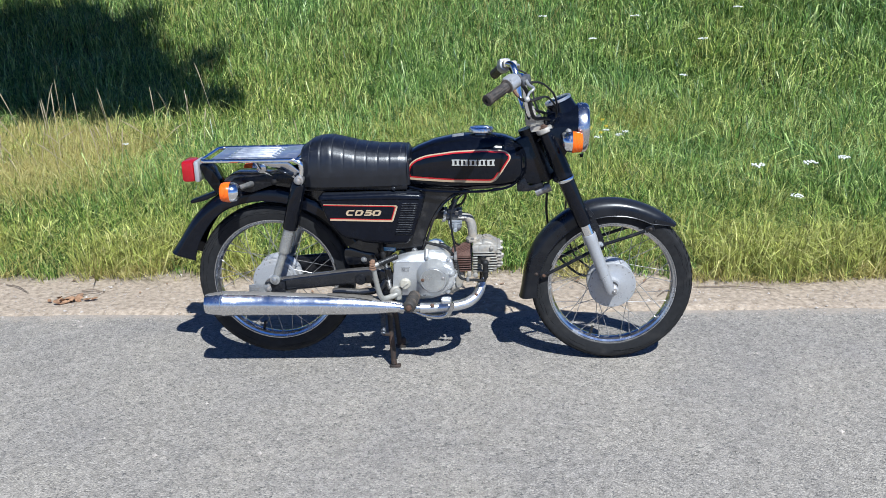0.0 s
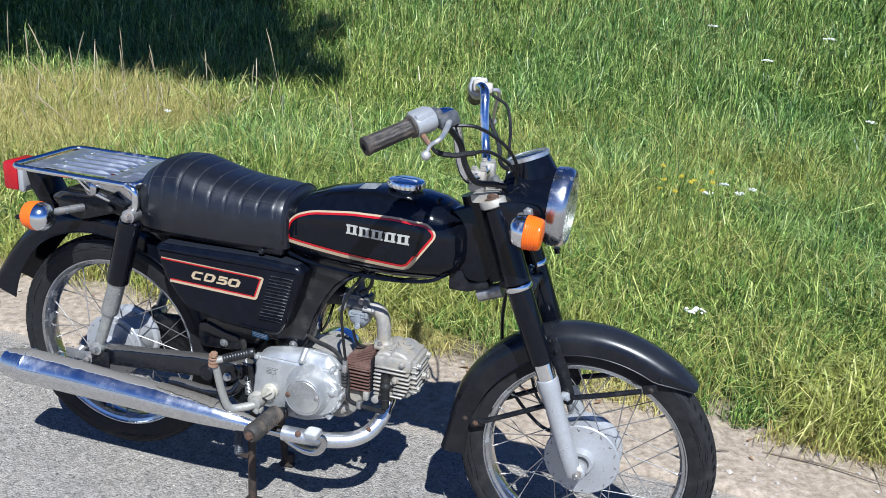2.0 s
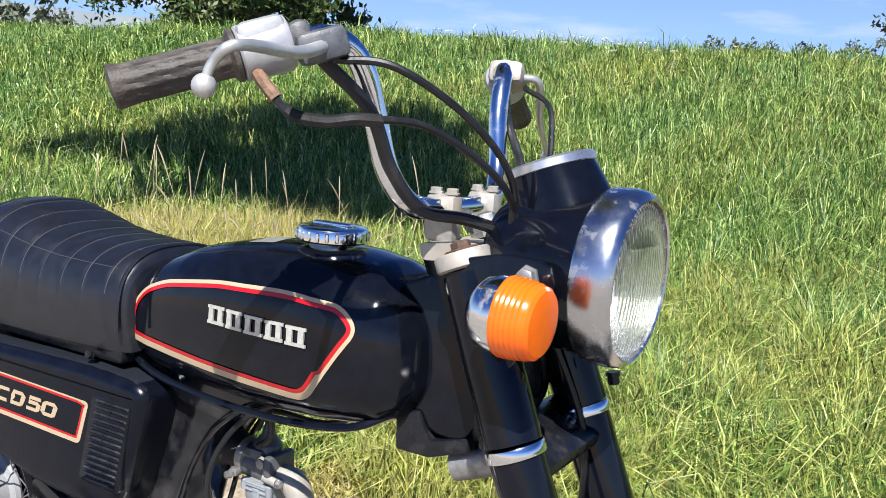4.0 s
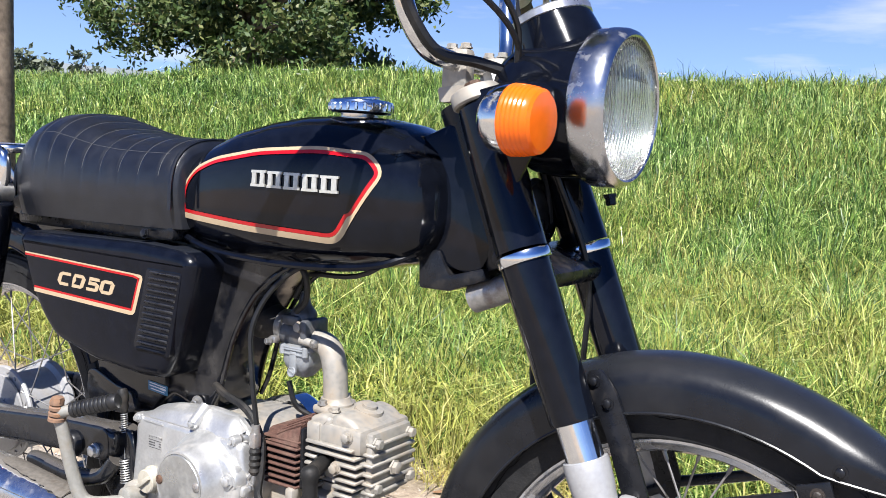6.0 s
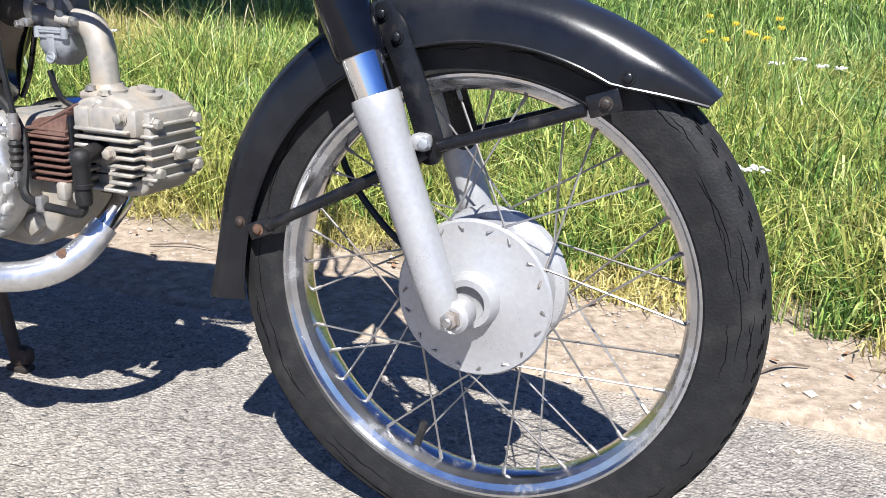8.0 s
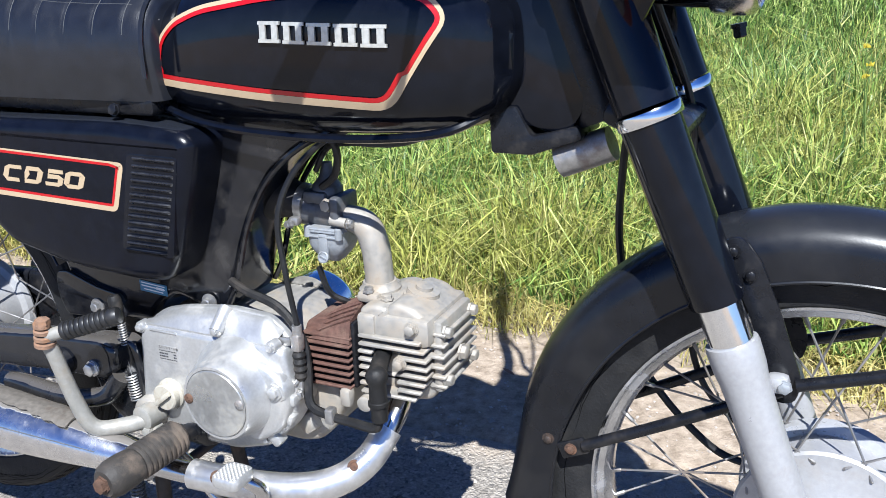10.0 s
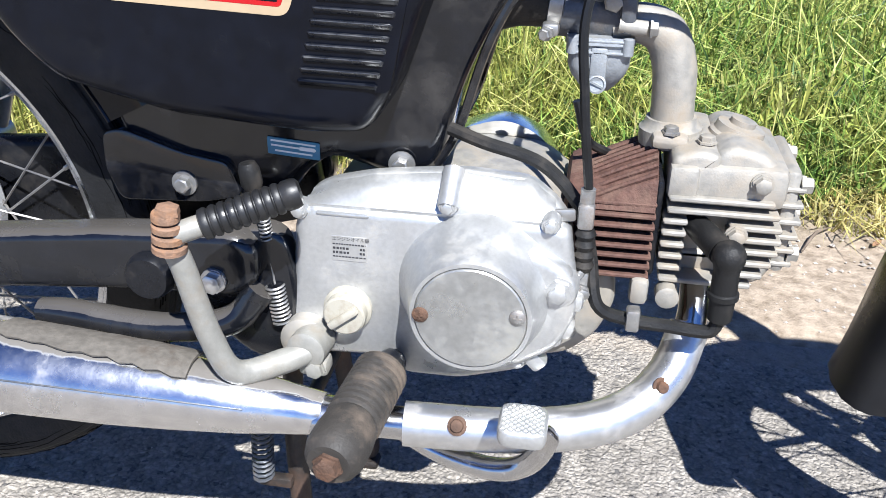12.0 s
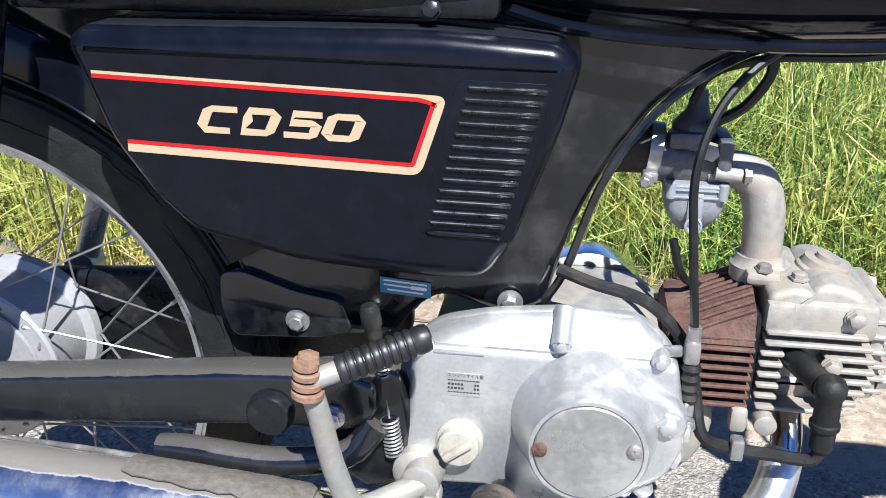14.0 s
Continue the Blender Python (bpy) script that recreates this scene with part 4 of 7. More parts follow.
    tagged(new("grit", scatter_mesh("grit", verts, faces, "pebble")), "loose grit and small pebbles on road edge and sand", "grit", kind="stuff")


litter()


def hills():
    bm = bmesh.new()
    rows = []
    for i in range(61):
        a = radians(-80 + i * 2)
        h = 5 + 5 * noise.noise((i * 0.13, 2, 0)) + 3 * noise.noise((i * 0.5, 4, 0))
        x, y = 700 * math.sin(a), 700 * math.cos(a)
        rows.append([(x, y, -5), (x, y, 60 + 0.6 * h), (x * 1.3, y * 1.3, -5)])
    rings(bm, rows, close=False)
    thing("backdrop", bm, "far_hill", "low hazy grey-green hills on the horizon", "hills", kind="structure")


# distance haze is mixed into the hills' grey-blue base colour
M["far_hill"] = material("hazy_hill", (0.25, 0.28, 0.30), 0.9, vary=0.15, scale=0.02)
hills()


# ---- the motorcycle ----
moto = tagged(new("motorcycle"), "small black motorcycle with red-cream pinstripes on its centre stand", "motorcycle")
FA, RA = Vector((0.586, 0, 0.283)), Vector((-0.590, 0, 0.313))
GC = Vector((0.588, 0, 0.278))                          # the middle of the front mudguard's curve
RAKE = Vector((-0.199, 0, 0.474)).normalized()          # up along the fork


def on_fork(z, y):
    return Vector((0.418 - (z - 0.674) * 0.413, y, z))


def both(make):
    """Build a part on the right side of the motorcycle (s = -1), then on its left (s = 1)."""
    for s in (-1, 1):
        make(s)


def wheel(name, c, R, drum_r, drum_y, label):
    bm = bmesh.new()
    prof = [(-0.0235, 0.231), (-0.0265, 0.233), (-0.0265, 0.2285), (-0.0225, 0.226), (-0.0195, 0.2195), (-0.013, 0.2165), (-0.008, 0.2140), (0.008, 0.2140), (0.013, 0.2165), (0.0195, 0.2195),
            (0.0225, 0.226), (0.0265, 0.2285), (0.0265, 0.233), (0.0235, 0.231), (0.0175, 0.2225), (0.0, 0.2175), (-0.0175, 0.2225)]
    lathe(bm, c, (0, 1, 0), [(y, q * 0.957) for y, q in prof], 96, closed=True)
    rim = part(name, bm, "rim_chrome", moto, label, sharp=28)
    bm = bmesh.new()
    k = R - 0.275
    half = [(0.0225, 0.2170), (0.0280, 0.2230), (0.0288, 0.2236), (0.0296, 0.2290), (0.0318, 0.2400), (0.0325, 0.2500 + k), (0.0325, 0.2560 + k), (0.0300, 0.2630 + k), (0.0285, 0.2645 + k), (0.0272, 0.2635 + k), (0.0260, 0.2675 + k), (0.0205, 0.2712 + k),
            (0.0195, 0.2692 + k), (0.0175, 0.2695 + k), (0.0165, 0.2728 + k), (0.0085, 0.2746 + k), (0.0078, 0.2722 + k), (0.0055, 0.2724 + k), (0.0048, 0.2750 + k)]
    prof = [(-y, r) for y, r in half] + [(y, r) for y, r in reversed(half)] + [(0.016, 0.212), (-0.016, 0.212)]
    lathe(bm, c, (0, 1, 0), prof, 128, closed=True)
    part("tyre", bm, "tyre", rim, "worn grey-black rubber tyre with ribbed tread", sharp=25)
    bm = bmesh.new()                                      # short stepped sipes on the tread's shoulders
    for i in range(72):
        for s in (-1, 1):
            for j in range(3):
                y = 0.0212 + 0.0020 * j
                m = Matrix.Translation(c) @ Matrix.Rotation(2 * math.pi * (i + 0.16 * j) / 72, 4, "Y") @ Matrix.Translation((0, s * y, 0.2712 + k - 0.673 * (y - 0.0205))) @ Matrix.Rotation(s * radians(-34), 4, "X")
                block(bm, (0, 0, 0), (0.0098, 0.0010, 0.0012), 0, m)
    tagged(part("tread_pattern", bm, "crack", rim), kind="stuff")
    bm = bmesh.new()                                      # weather cracks that run round the sidewall
    rng = random.Random(17)
    for i in range(84):
        s = -1 if i % 3 else 1
        a0, span, r0, ph = rng.uniform(0, 6.283), rng.uniform(0.10, 0.42), 0.2405 + k + rng.uniform(0.0, 0.0210), rng.uniform(0, 6)
        pts = []
        for q in range(9):
            r1 = r0 + 0.0011 * math.sin(ph + q * 0.9) + 0.0006 * math.sin(ph * 3 + q * 2.3)
            y = 0.0318 + 0.0007 * min(1.0, max(0.0, (r1 - 0.240) / (0.010 + k))) if r1 < 0.2560 + k else 0.0325 - 0.357 * (r1 - 0.2560 - k)
            u = a0 + span * q / 8
            pts.append(c + Vector((math.cos(u) * r1, s * y, math.sin(u) * r1)))
        sweep(bm, pts, [0.00015, 0.00045, 0.0005, 0.00045, 0.00015], 4, 1, curve=False)
    tagged(part("sidewall_crack", bm, "crack", rim), kind="stuff")
    bm = bmesh.new()                                      # hub drum with its two spoke flanges
    y0, y1 = drum_y
    r = drum_r
    prof = [(y0 - 0.004, 0.0), (y0 - 0.004, 0.016), (y0 - 0.002, 0.024), (y0 + 0.001, 0.028), (y0 + 0.001, r * 0.70), (y0 + 0.0018, r * 0.73), (y0 + 0.002, r * 0.97), (y0 + 0.005, r), (y0 + 0.008, r), (y0 + 0.010, r * 0.95),
            (y0 + 0.012, r * 0.86), (y1 - 0.016, r * 0.86), (y1 - 0.012, r * 0.97), (y1 - 0.004, r), (y1, r * 0.97), (y1 + 0.001, r * 0.6), (y1 + 0.006, 0.03), (y1 + 0.006, 0.0)]
    lathe(bm, c, (0, 1, 0), prof, 64)
    lathe(bm, c, (0, 1, 0), [(y0 + 0.001, 0.030), (y0 - 0.012, 0.0265), (y0 - 0.014, 0.025), (y0 - 0.014, 0.0185), (y0 - 0.008, 0.017), (y0 - 0.004, 0.0)], 36)
    hub = part("hub", bm, "silver", rim, "silver painted drum hub")
    n = 18
    holes = bmesh.new()
    for i in range(36):
        side = -1 if i % 2 else 1
        j = i // 2
        a0 = 2 * math.pi * (j + (0.5 if side > 0 else 0)) / n
        a1 = a0 + (0.698 if (j % 2) else -0.698)
        yh = (y0 + 0.0035) if side < 0 else (y1 - 0.004)
        p = c + Vector((math.cos(a0) * r * 0.88, yh, math.sin(a0) * r * 0.88))
        q = c + Vector((math.cos(a1) * 0.2070, side * 0.004, math.sin(a1) * 0.2070))
        d = (q - p).normalized()
        bm = bmesh.new()
        sweep(bm, [p + Vector((0, 0.0032 * side, 0)), p + d * 0.003 + Vector((0, 0.0022 * side, 0)), p + d * 0.03, q], [0.0014, 0.0014, 0.0012, 0.0012], 5, 2)
        part("spoke", bm, "spoke", rim)
        nip = bmesh.new()
        lathe(nip, q - d * 0.013, d, [(0, 0.0014), (0.001, 0.0022), (0.013, 0.0022)], 6)
        part("spoke_nipple", nip, "spoke", rim)
        if side < 0:
            e = c + Vector((math.cos(a0) * r * 0.90, y0 + 0.0028, math.sin(a0) * r * 0.90))
            lathe(holes, e, (0, -1, 0), [(0, 0.0034), (0.0004, 0.0034), (0.0005, 0.0)], 10)
    tagged(part("spoke_holes", holes, "ink", hub), kind="stuff")
    bm = bmesh.new()
    sweep(bm, [c + Vector((-0.068, 0, -0.196)), c + Vector((-0.060, 0, -0.165))], 0.0045, 8, 1, curve=False)
    part("valve", bm, "rubber", rim, "black rubber tyre valve")
    return rim


wheel("front_wheel", FA, 0.279, 0.082, (-0.034, 0.040), "spoked front wheel with a dull chrome rim")
wheel("rear_wheel", RA, 0.279, 0.080, (-0.040, 0.048), "spoked rear wheel with a dull chrome rim")


# fork
def fork_leg(s):
    y = s * 0.077
    bm = bmesh.new()
    foot = FA + Vector((-0.013, y, 0.0))
    top = on_fork(0.484, y)
    d = (top - foot).normalized()
    ln = (top - foot).length
    lathe(bm, foot - d * 0.016, d, [(0, 0.006), (0.002, 0.013), (0.012, 0.0175), (0.05, 0.0190), (ln - 0.045, 0.0203), (ln - 0.022, 0.0212), (ln - 0.010, 0.0228), (ln + 0.010, 0.0234), (ln + 0.014, 0.0226), (ln + 0.017, 0.0)], 28)
    lathe(bm, FA + Vector((-0.001, s * 0.060, -0.002)), (0, s, 0), [(0, 0.015), (0.004, 0.0175), (0.024, 0.0165), (0.028, 0.012)], 24)
    block(bm, on_fork(0.440, y) + Vector((0.022, -s * 0.020, 0)), (0.020, 0.018, 0.017), 0.006)
    leg = part("fork_slider", bm, "silver", moto, "silver painted lower fork leg")
    bm = bmesh.new()
    hexbolt(bm, FA + Vector((-0.001, s * 0.087, -0.002)), (0, s, 0), 0.0085, 0.009)
    lathe(bm, FA + Vector((-0.001, s * 0.09, -0.002)), (0, s, 0), [(0, 0.005), (0.010, 0.005), (0.011, 0.004)], 10)
    part("axle_nut", bm, "steel", leg)
    bm = bmesh.new()
    hexbolt(bm, on_fork(0.440, y) + Vector((0.028, s * -0.014, 0)), (0, s, 0), 0.0055, 0.006)
    part("stay_bolt", bm, "zinc", leg)
    bm = bmesh.new()
    a, b = on_fork(0.462, y), on_fork(0.54, y)
    sweep(bm, [a, b], 0.0195, 28, 1, curve=False)
    part("fork_tube", bm, "chrome", moto, "chrome fork stanchion")
    bm = bmesh.new()
    a = on_fork(0.517, y)
    ln = (on_fork(0.672, y) - a).length
    lathe(bm, a, RAKE, [(0, 0.020), (0.0, 0.0235), (0.004, 0.0242), (ln, 0.0262)], 32)
    part("fork_shroud", bm, "paint", moto)
    bm = bmesh.new()
    lathe(bm, on_fork(0.668, y), RAKE, [(0, 0.0262), (0.0005, 0.0278), (0.002, 0.0284), (0.009, 0.0284), (0.0110, 0.0276), (0.0115, 0.026)], 36)
    part("trim_ring", bm, "chrome", moto, "chrome trim ring round the fork")
    bm = bmesh.new()
    a = on_fork(0.680, y)
    ln = (on_fork(0.825, y) - a).length
    lathe(bm, a, on_fork(0.828, s * 0.068) - a, [(0, 0.027), (ln * 0.5, 0.0275), (ln, 0.0262), (ln, 0.02)], 32)
    up = part("upper_shroud", bm, "paint", moto)
    bm = bmesh.new()                                      # ear that carries headlamp and indicator
    e = rounded([(0.345, 0.838), (0.352, 0.775), (0.385, 0.720), (0.405, 0.735), (0.437, 0.800), (0.450, 0.830), (0.440, 0.848), (0.40, 0.850)], 0.012, 4)
    slab(bm, e, s * 0.084, s * 0.089, 0.0018, 2)
    part("headlamp_ear", bm, "paint", up)
    bm = bmesh.new()
    hexbolt(bm, (0.424, s * 0.088, 0.833), (0, s, 0), 0.0085, 0.011)
    part("headlamp_bolt", bm, "steel", up)
    bm = bmesh.new()
    lathe(bm, on_fork(0.844, s * 0.0665) - Vector((0.004, 0, 0)), RAKE, [(-0.004, 0.0165), (0.0005, 0.017), (0.0015, 0.0155), (0.0020, 0.0098), (0.0075, 0.0095), (0.0085, 0.007), (0.0085, 0.0)], 6)
    part("fork_cap", bm, "rust", up, "rusty fork cap bolt")


both(fork_leg)
bm = bmesh.new()
for s in (-1, 1):
    lathe(bm, on_fork(0.828, s * 0.068) - Vector((0.004, 0, 0)), RAKE, [(0, 0.025), (0.002, 0.0272), (0.013, 0.0272), (0.016, 0.025), (0.016, 0.0)], 28)
slab_out = rounded([(0.300, 0.846), (0.304, 0.830), (0.352, 0.834), (0.350, 0.850)], 0.005)
rings(bm, [[(x, y * 0.072, z) for x, z in slab_out] for y in (-1, -0.5, 0, 0.5, 1)])
part("top_bridge", bm, "alloy_dirty", moto, "chalky silver top fork bridge")
bm = bmesh.new()
block(bm, on_fork(0.662, 0) + Vector((-0.012, 0, 0)), (0.07, 0.155, 0.022), 0.008, Matrix.Rotation(radians(22), 4, "Y"))
part("lower_bridge", bm, "frame", moto)
bm = bmesh.new()
sweep(bm, [(0.362, 0, 0.655), (0.292, 0, 0.832)], 0.030, 24, 1, curve=False)
part("steering_head", bm, "frame", moto)

# headlamp with speedometer pod
HL = Vector((0.470, 0, 0.829))
HX = Vector((1, 0, -0.03)).normalized()
bm = bmesh.new()
lathe(bm, HL, HX, [(-0.118, 0.0), (-0.118, 0.040), (-0.113, 0.056), (-0.098, 0.066), (-0.075, 0.072), (-0.045, 0.0755), (-0.010, 0.0770), (0.0, 0.0775), (0.0, 0.0)], 48)
lamp = part("headlamp", bm, "paint", moto, "black headlamp shell with a chrome rim")
bm = bmesh.new()
lathe(bm, HL, HX, [(-0.014, 0.0772), (-0.014, 0.0800), (-0.011, 0.0812), (0.004, 0.0822), (0.014, 0.0814), (0.020, 0.0790), (0.0235, 0.0745), (0.022, 0.0725), (0.012, 0.0720)], 56, closed=True)
part("headlamp_rim", bm, "bezel", lamp, "dull chrome headlamp rim")
bm = bmesh.new()
lathe(bm, HL, HX, [(0.008, 0.0), (-0.038, 0.012), (-0.030, 0.035), (-0.012, 0.058), (0.010, 0.0712)], 40)
part("reflector", bm, "reflector", lamp)
bm = bmesh.new()
lathe(bm, HL + HX * -0.03, HX, [(0, 0.006), (0.02, 0.011), (0.03, 0.011), (0.036, 0.006), (0.037, 0.0)], 16)
part("bulb", bm, "white", lamp, "clear headlamp bulb")
bm = bmesh.new()
lathe(bm, HL, HX, [(0.0165, 0.0735), (0.0225, 0.066), (0.0270, 0.052), (0.0300, 0.034), (0.0315, 0.014), (0.0318, 0.0)], 48)
lens = part("headlamp_glass", bm, "lens", lamp, "ribbed clear headlamp glass")
lens.visible_shadow = False
bm = bmesh.new()
hexbolt(bm, HL + Vector((0.004, 0, -0.088)), (0.2, 0, -1), 0.006, 0.012)
part("rim_screw", bm, "frame", lamp)
bm = bmesh.new()
PA = Vector((-0.36, 0, 0.93)).normalized()
PC = Vector((0.395, 0, 0.922))
pod = []
for t, r, ox in ((-0.090, 0.0600, 0.006), (-0.060, 0.0535, 0.006), (-0.038, 0.0480, 0.004), (-0.015, 0.0445, 0.002), (-0.002, 0.0430, 0.0)):
    m3 = frame_of(PA)
    pod.append([PC + PA * t + Vector((ox, 0, 0)) + m3 @ Vector((r * math.cos(a), r * math.sin(a), 0)) for a in (2 * math.pi * k / 36 for k in range(36))])
rings(bm, pod)
pod_ob = part("speedometer_pod", bm, "paint", moto)
bm = bmesh.new()
lathe(bm, PC, PA, [(-0.004, 0.0430), (-0.003, 0.0448), (0.004, 0.0448), (0.006, 0.0425), (0.005, 0.0400), (0.001, 0.0395)], 40, closed=True)
part("bezel", bm, "satin", pod_ob, "dull chrome speedometer bezel")
bm = bmesh.new()
lathe(bm, PC, PA, [(-0.001, 0.039), (0.0, 0.039), (0.0005, 0.0)], 32)
part("dial", bm, "dial", pod_ob, "black speedometer dial")
bm = bmesh.new()
m3 = frame_of(PA)
for k in range(13):
    a = radians(-130 + k * 21.6)
    block(bm, PC + PA * 0.0012 + m3 @ Vector((0.031 * math.cos(a), 0.031 * math.sin(a), 0)), (0.006, 0.0014, 0.0004), 0, m3.to_4x4() @ Matrix.Rotation(a, 4, "Z"))
part("dial_marks", bm, "white", pod_ob)
bm = bmesh.new()
lathe(bm, PC, PA, [(0.003, 0.0388), (0.0055, 0.030), (0.0062, 0.0)], 32)
g = part("dial_glass", bm, "glass", pod_ob, "clear dial glass")
g.visible_shadow = False


# indicators
def indicator(c, axis, s, root):
    bm = bmesh.new()
    lathe(bm, c, axis, [(-0.030, 0.0), (-0.030, 0.010), (-0.026, 0.020), (-0.016, 0.030), (-0.004, 0.0325), (0.002, 0.0332), (0.002, 0.0)], 36)
    cup = part("indicator", bm, "chrome", moto, "round amber indicator in a chrome cup")
    bm = bmesh.new()
    prof = [(0.0022, 0.0)]
    for k in range(13):
        prof.append((0.0022 + k * 0.0022, 0.0336 + (0.0006 if k % 2 else 0) - 0.00002 * k * k))
    prof += [(0.0320, 0.0300), (0.0345, 0.0270), (0.0356, 0.0200), (0.0362, 0.0100), (0.0364, 0.0)]
    lathe(bm, c, axis, prof, 40)
    part("amber_lens", bm, "amber", cup, "ribbed amber indicator lens", sharp=20)
    bm = bmesh.new()
    a = Vector(axis).normalized()
    sweep(bm, [root, Vector(c) - a * 0.016 + Vector((0, -s * 0.028, 0.006)), Vector(c) - a * 0.014 + Vector((0, -s * 0.012, 0))], [0.010, 0.0085, 0.008], 14, 5)
    part("indicator_stem", bm, "steel", cup)


for s in (-1, 1):
    indicator((0.429 if s < 0 else 0.410, s * (0.138 if s < 0 else 0.116), 0.808), (1, 0, -0.05), s, Vector((0.412 if s < 0 else 0.396, s * 0.088, 0.822)))
    indicator((-0.678, s * 0.150, 0.666), (-1, 0, 0.02), s, Vector((-0.633, s * 0.062, 0.672)))

# handlebar and controls
BAR = [(0.305, -0.02, 0.876), (0.304, -0.055, 0.877), (0.299, -0.092, 0.884), (0.291, -0.118, 0.915), (0.283, -0.130, 0.965), (0.279, -0.146, 1.003), (0.272, -0.170, 1.021), (0.255, -0.200, 1.019), (0.229, -0.234, 1.004), (0.174, -0.298, 0.975)]


def left_bar(p):
    """The bar is turned a little: its left half sits further back, and its end is bent outwards."""
    q = Vector((p[0] - 0.16 * (abs(p[1]) - 0.02), -p[1], p[2]))
    out = max(0.0, abs(p[1]) - 0.200) / 0.098
    return q + Vector((0.068, 0.006, 0.006)) * out


bm = bmesh.new()
sweep(bm, [left_bar(p) for p in reversed(BAR)] + BAR, 0.0108, 16, 5)
bar = part("handlebar", bm, "chrome", moto, "high chrome handlebar")
GD = (Vector(BAR[-1]) - Vector(BAR[-2])).normalized()


def controls(s):
    f = (lambda p: Vector(p)) if s < 0 else (lambda p: Vector(mirror_y(p)))
    a, d = f(Vector(BAR[-2]) + GD * 0.006), f(GD)
    if s > 0:
        a, d = left_bar(Vector(BAR[-2]) + GD * 0.006), (left_bar(Vector(BAR[-1])) - left_bar(Vector(BAR[-2]))).normalized()
    bm = bmesh.new()
    prof = [(0, 0.0), (0, 0.0215), (0.004, 0.0215), (0.007, 0.0165)]
    for k in range(14):
        prof.append((0.010 + k * 0.0060, 0.0160))
    prof += [(0.094, 0.0176), (0.098, 0.0178), (0.100, 0.0160), (0.101, 0.007), (0.096, 0.006), (0.096, 0.0)]
    lathe(bm, a, d, prof, 48)
    m = frame_of(d)
    for v in bm.verts:                                    # flutes along the grip
        q = m.transposed() @ (v.co - a)
        if 0.009 < q.z < 0.092:
            r = 1 + 0.045 * math.copysign(1.0, math.sin(12 * math.atan2(q.y, q.x)))
            v.co = a + m @ Vector((q.x * r, q.y * r, q.z))
    part("grip", bm, "grip", bar, "dusty brown-black ribbed rubber grip")
    bm = bmesh.new()
    up = Vector((0, 0, 1)) - d * d.z
    up.normalize()
    lathe(bm, a, -d, [(0.001, 0.0), (0.001, 0.0205), (0.003, 0.0225), (0.038, 0.0235), (0.043, 0.021), (0.046, 0.013), (0.046, 0.0)], 22)
    turn = Matrix((d, d.cross(up) * -1, up)).transposed().to_4x4()
    block(bm, a - d * 0.022 + up * 0.006, (0.040, 0.040, 0.034), 0.007, turn)
    part("control_housing", bm, "silver", bar, "silver twist-grip housing" if s < 0 else "silver switch housing")
    bm = bmesh.new()
    perch = a - d * 0.055 + f((0.020, 0, -0.006))
    block(bm, perch, (0.042, 0.022, 0.026), 0.006, turn)
    block(bm, a - d * 0.052, (0.020, 0.030, 0.030), 0.008, turn)
    part("lever_perch", bm, "carb_dark" if s < 0 else "alloy_dirty", bar)
    bm = bmesh.new()
    end = f((0.282, -0.326, 0.974)) if s < 0 else f((0.240, -0.322, 0.922))
    if s < 0:                                              # the lever sweeps round the grip and drops to its ball
        sweep(bm, [perch + f((0.004, 0, 0.0)), perch.lerp(end, 0.34) + f((0.010, 0, 0.004)), end + f((0.020, 0.012, 0.029)), end + f((0.006, 0.003, 0.017)), end], [0.0056, 0.0052, 0.0043, 0.0037, 0.0036], 12, 6)
    else:
        sweep(bm, [perch + f((0.006, 0, 0.0)), perch + f((0.022, -0.020, -0.006)), (perch + end) / 2 + f((0.012, 0.002, -0.002)), end], [0.0050, 0.0050, 0.0042, 0.0037], 12, 6)
    bmesh.ops.create_uvsphere(bm, u_segments=14, v_segments=10, radius=0.0088, matrix=Matrix.Translation(end))
    part("brake_lever" if s < 0 else "clutch_lever", bm, "alloy", bar, "silver hand lever with a ball end")
    bm = bmesh.new()
    lathe(bm, a - d * 0.018 + f((-0.012, -0.004, -0.016)), f((-0.7, -0.2, -0.2)), [(0, 0.006), (0.006, 0.006), (0.007, 0.005)], 12)
    part("kill_switch" if s < 0 else "light_switch", bm, "rust" if s < 0 else "ink", bar)


both(controls)
for s in (-1, 1):
    bm = bmesh.new()
    block(bm, (0.305, s * 0.04, 0.868), (0.034, 0.020, 0.046), 0.006)
    hexbolt(bm, (0.314, s * 0.04, 0.891), (0, 0, 1), 0.006, 0.006)
    hexbolt(bm, (0.296, s * 0.04, 0.891), (0, 0, 1), 0.006, 0.006)
    part("bar_clamp", bm, "alloy_dirty", moto, "dusty alloy handlebar clamp")
bm = bmesh.new()
lathe(bm, (0.335, 0, 0.850), RAKE, [(0, 0.018), (0.006, 0.018), (0.007, 0.014), (0.022, 0.013), (0.024, 0.009)], 6)
part("steering_nut", bm, "steel", moto)


def cable(name, pts, r=0.0034, mat="cable", label="", parent=None):
    b = bmesh.new()
    sweep(b, pts, r, 8, 7)
    return part(name, b, mat, parent or moto, label)


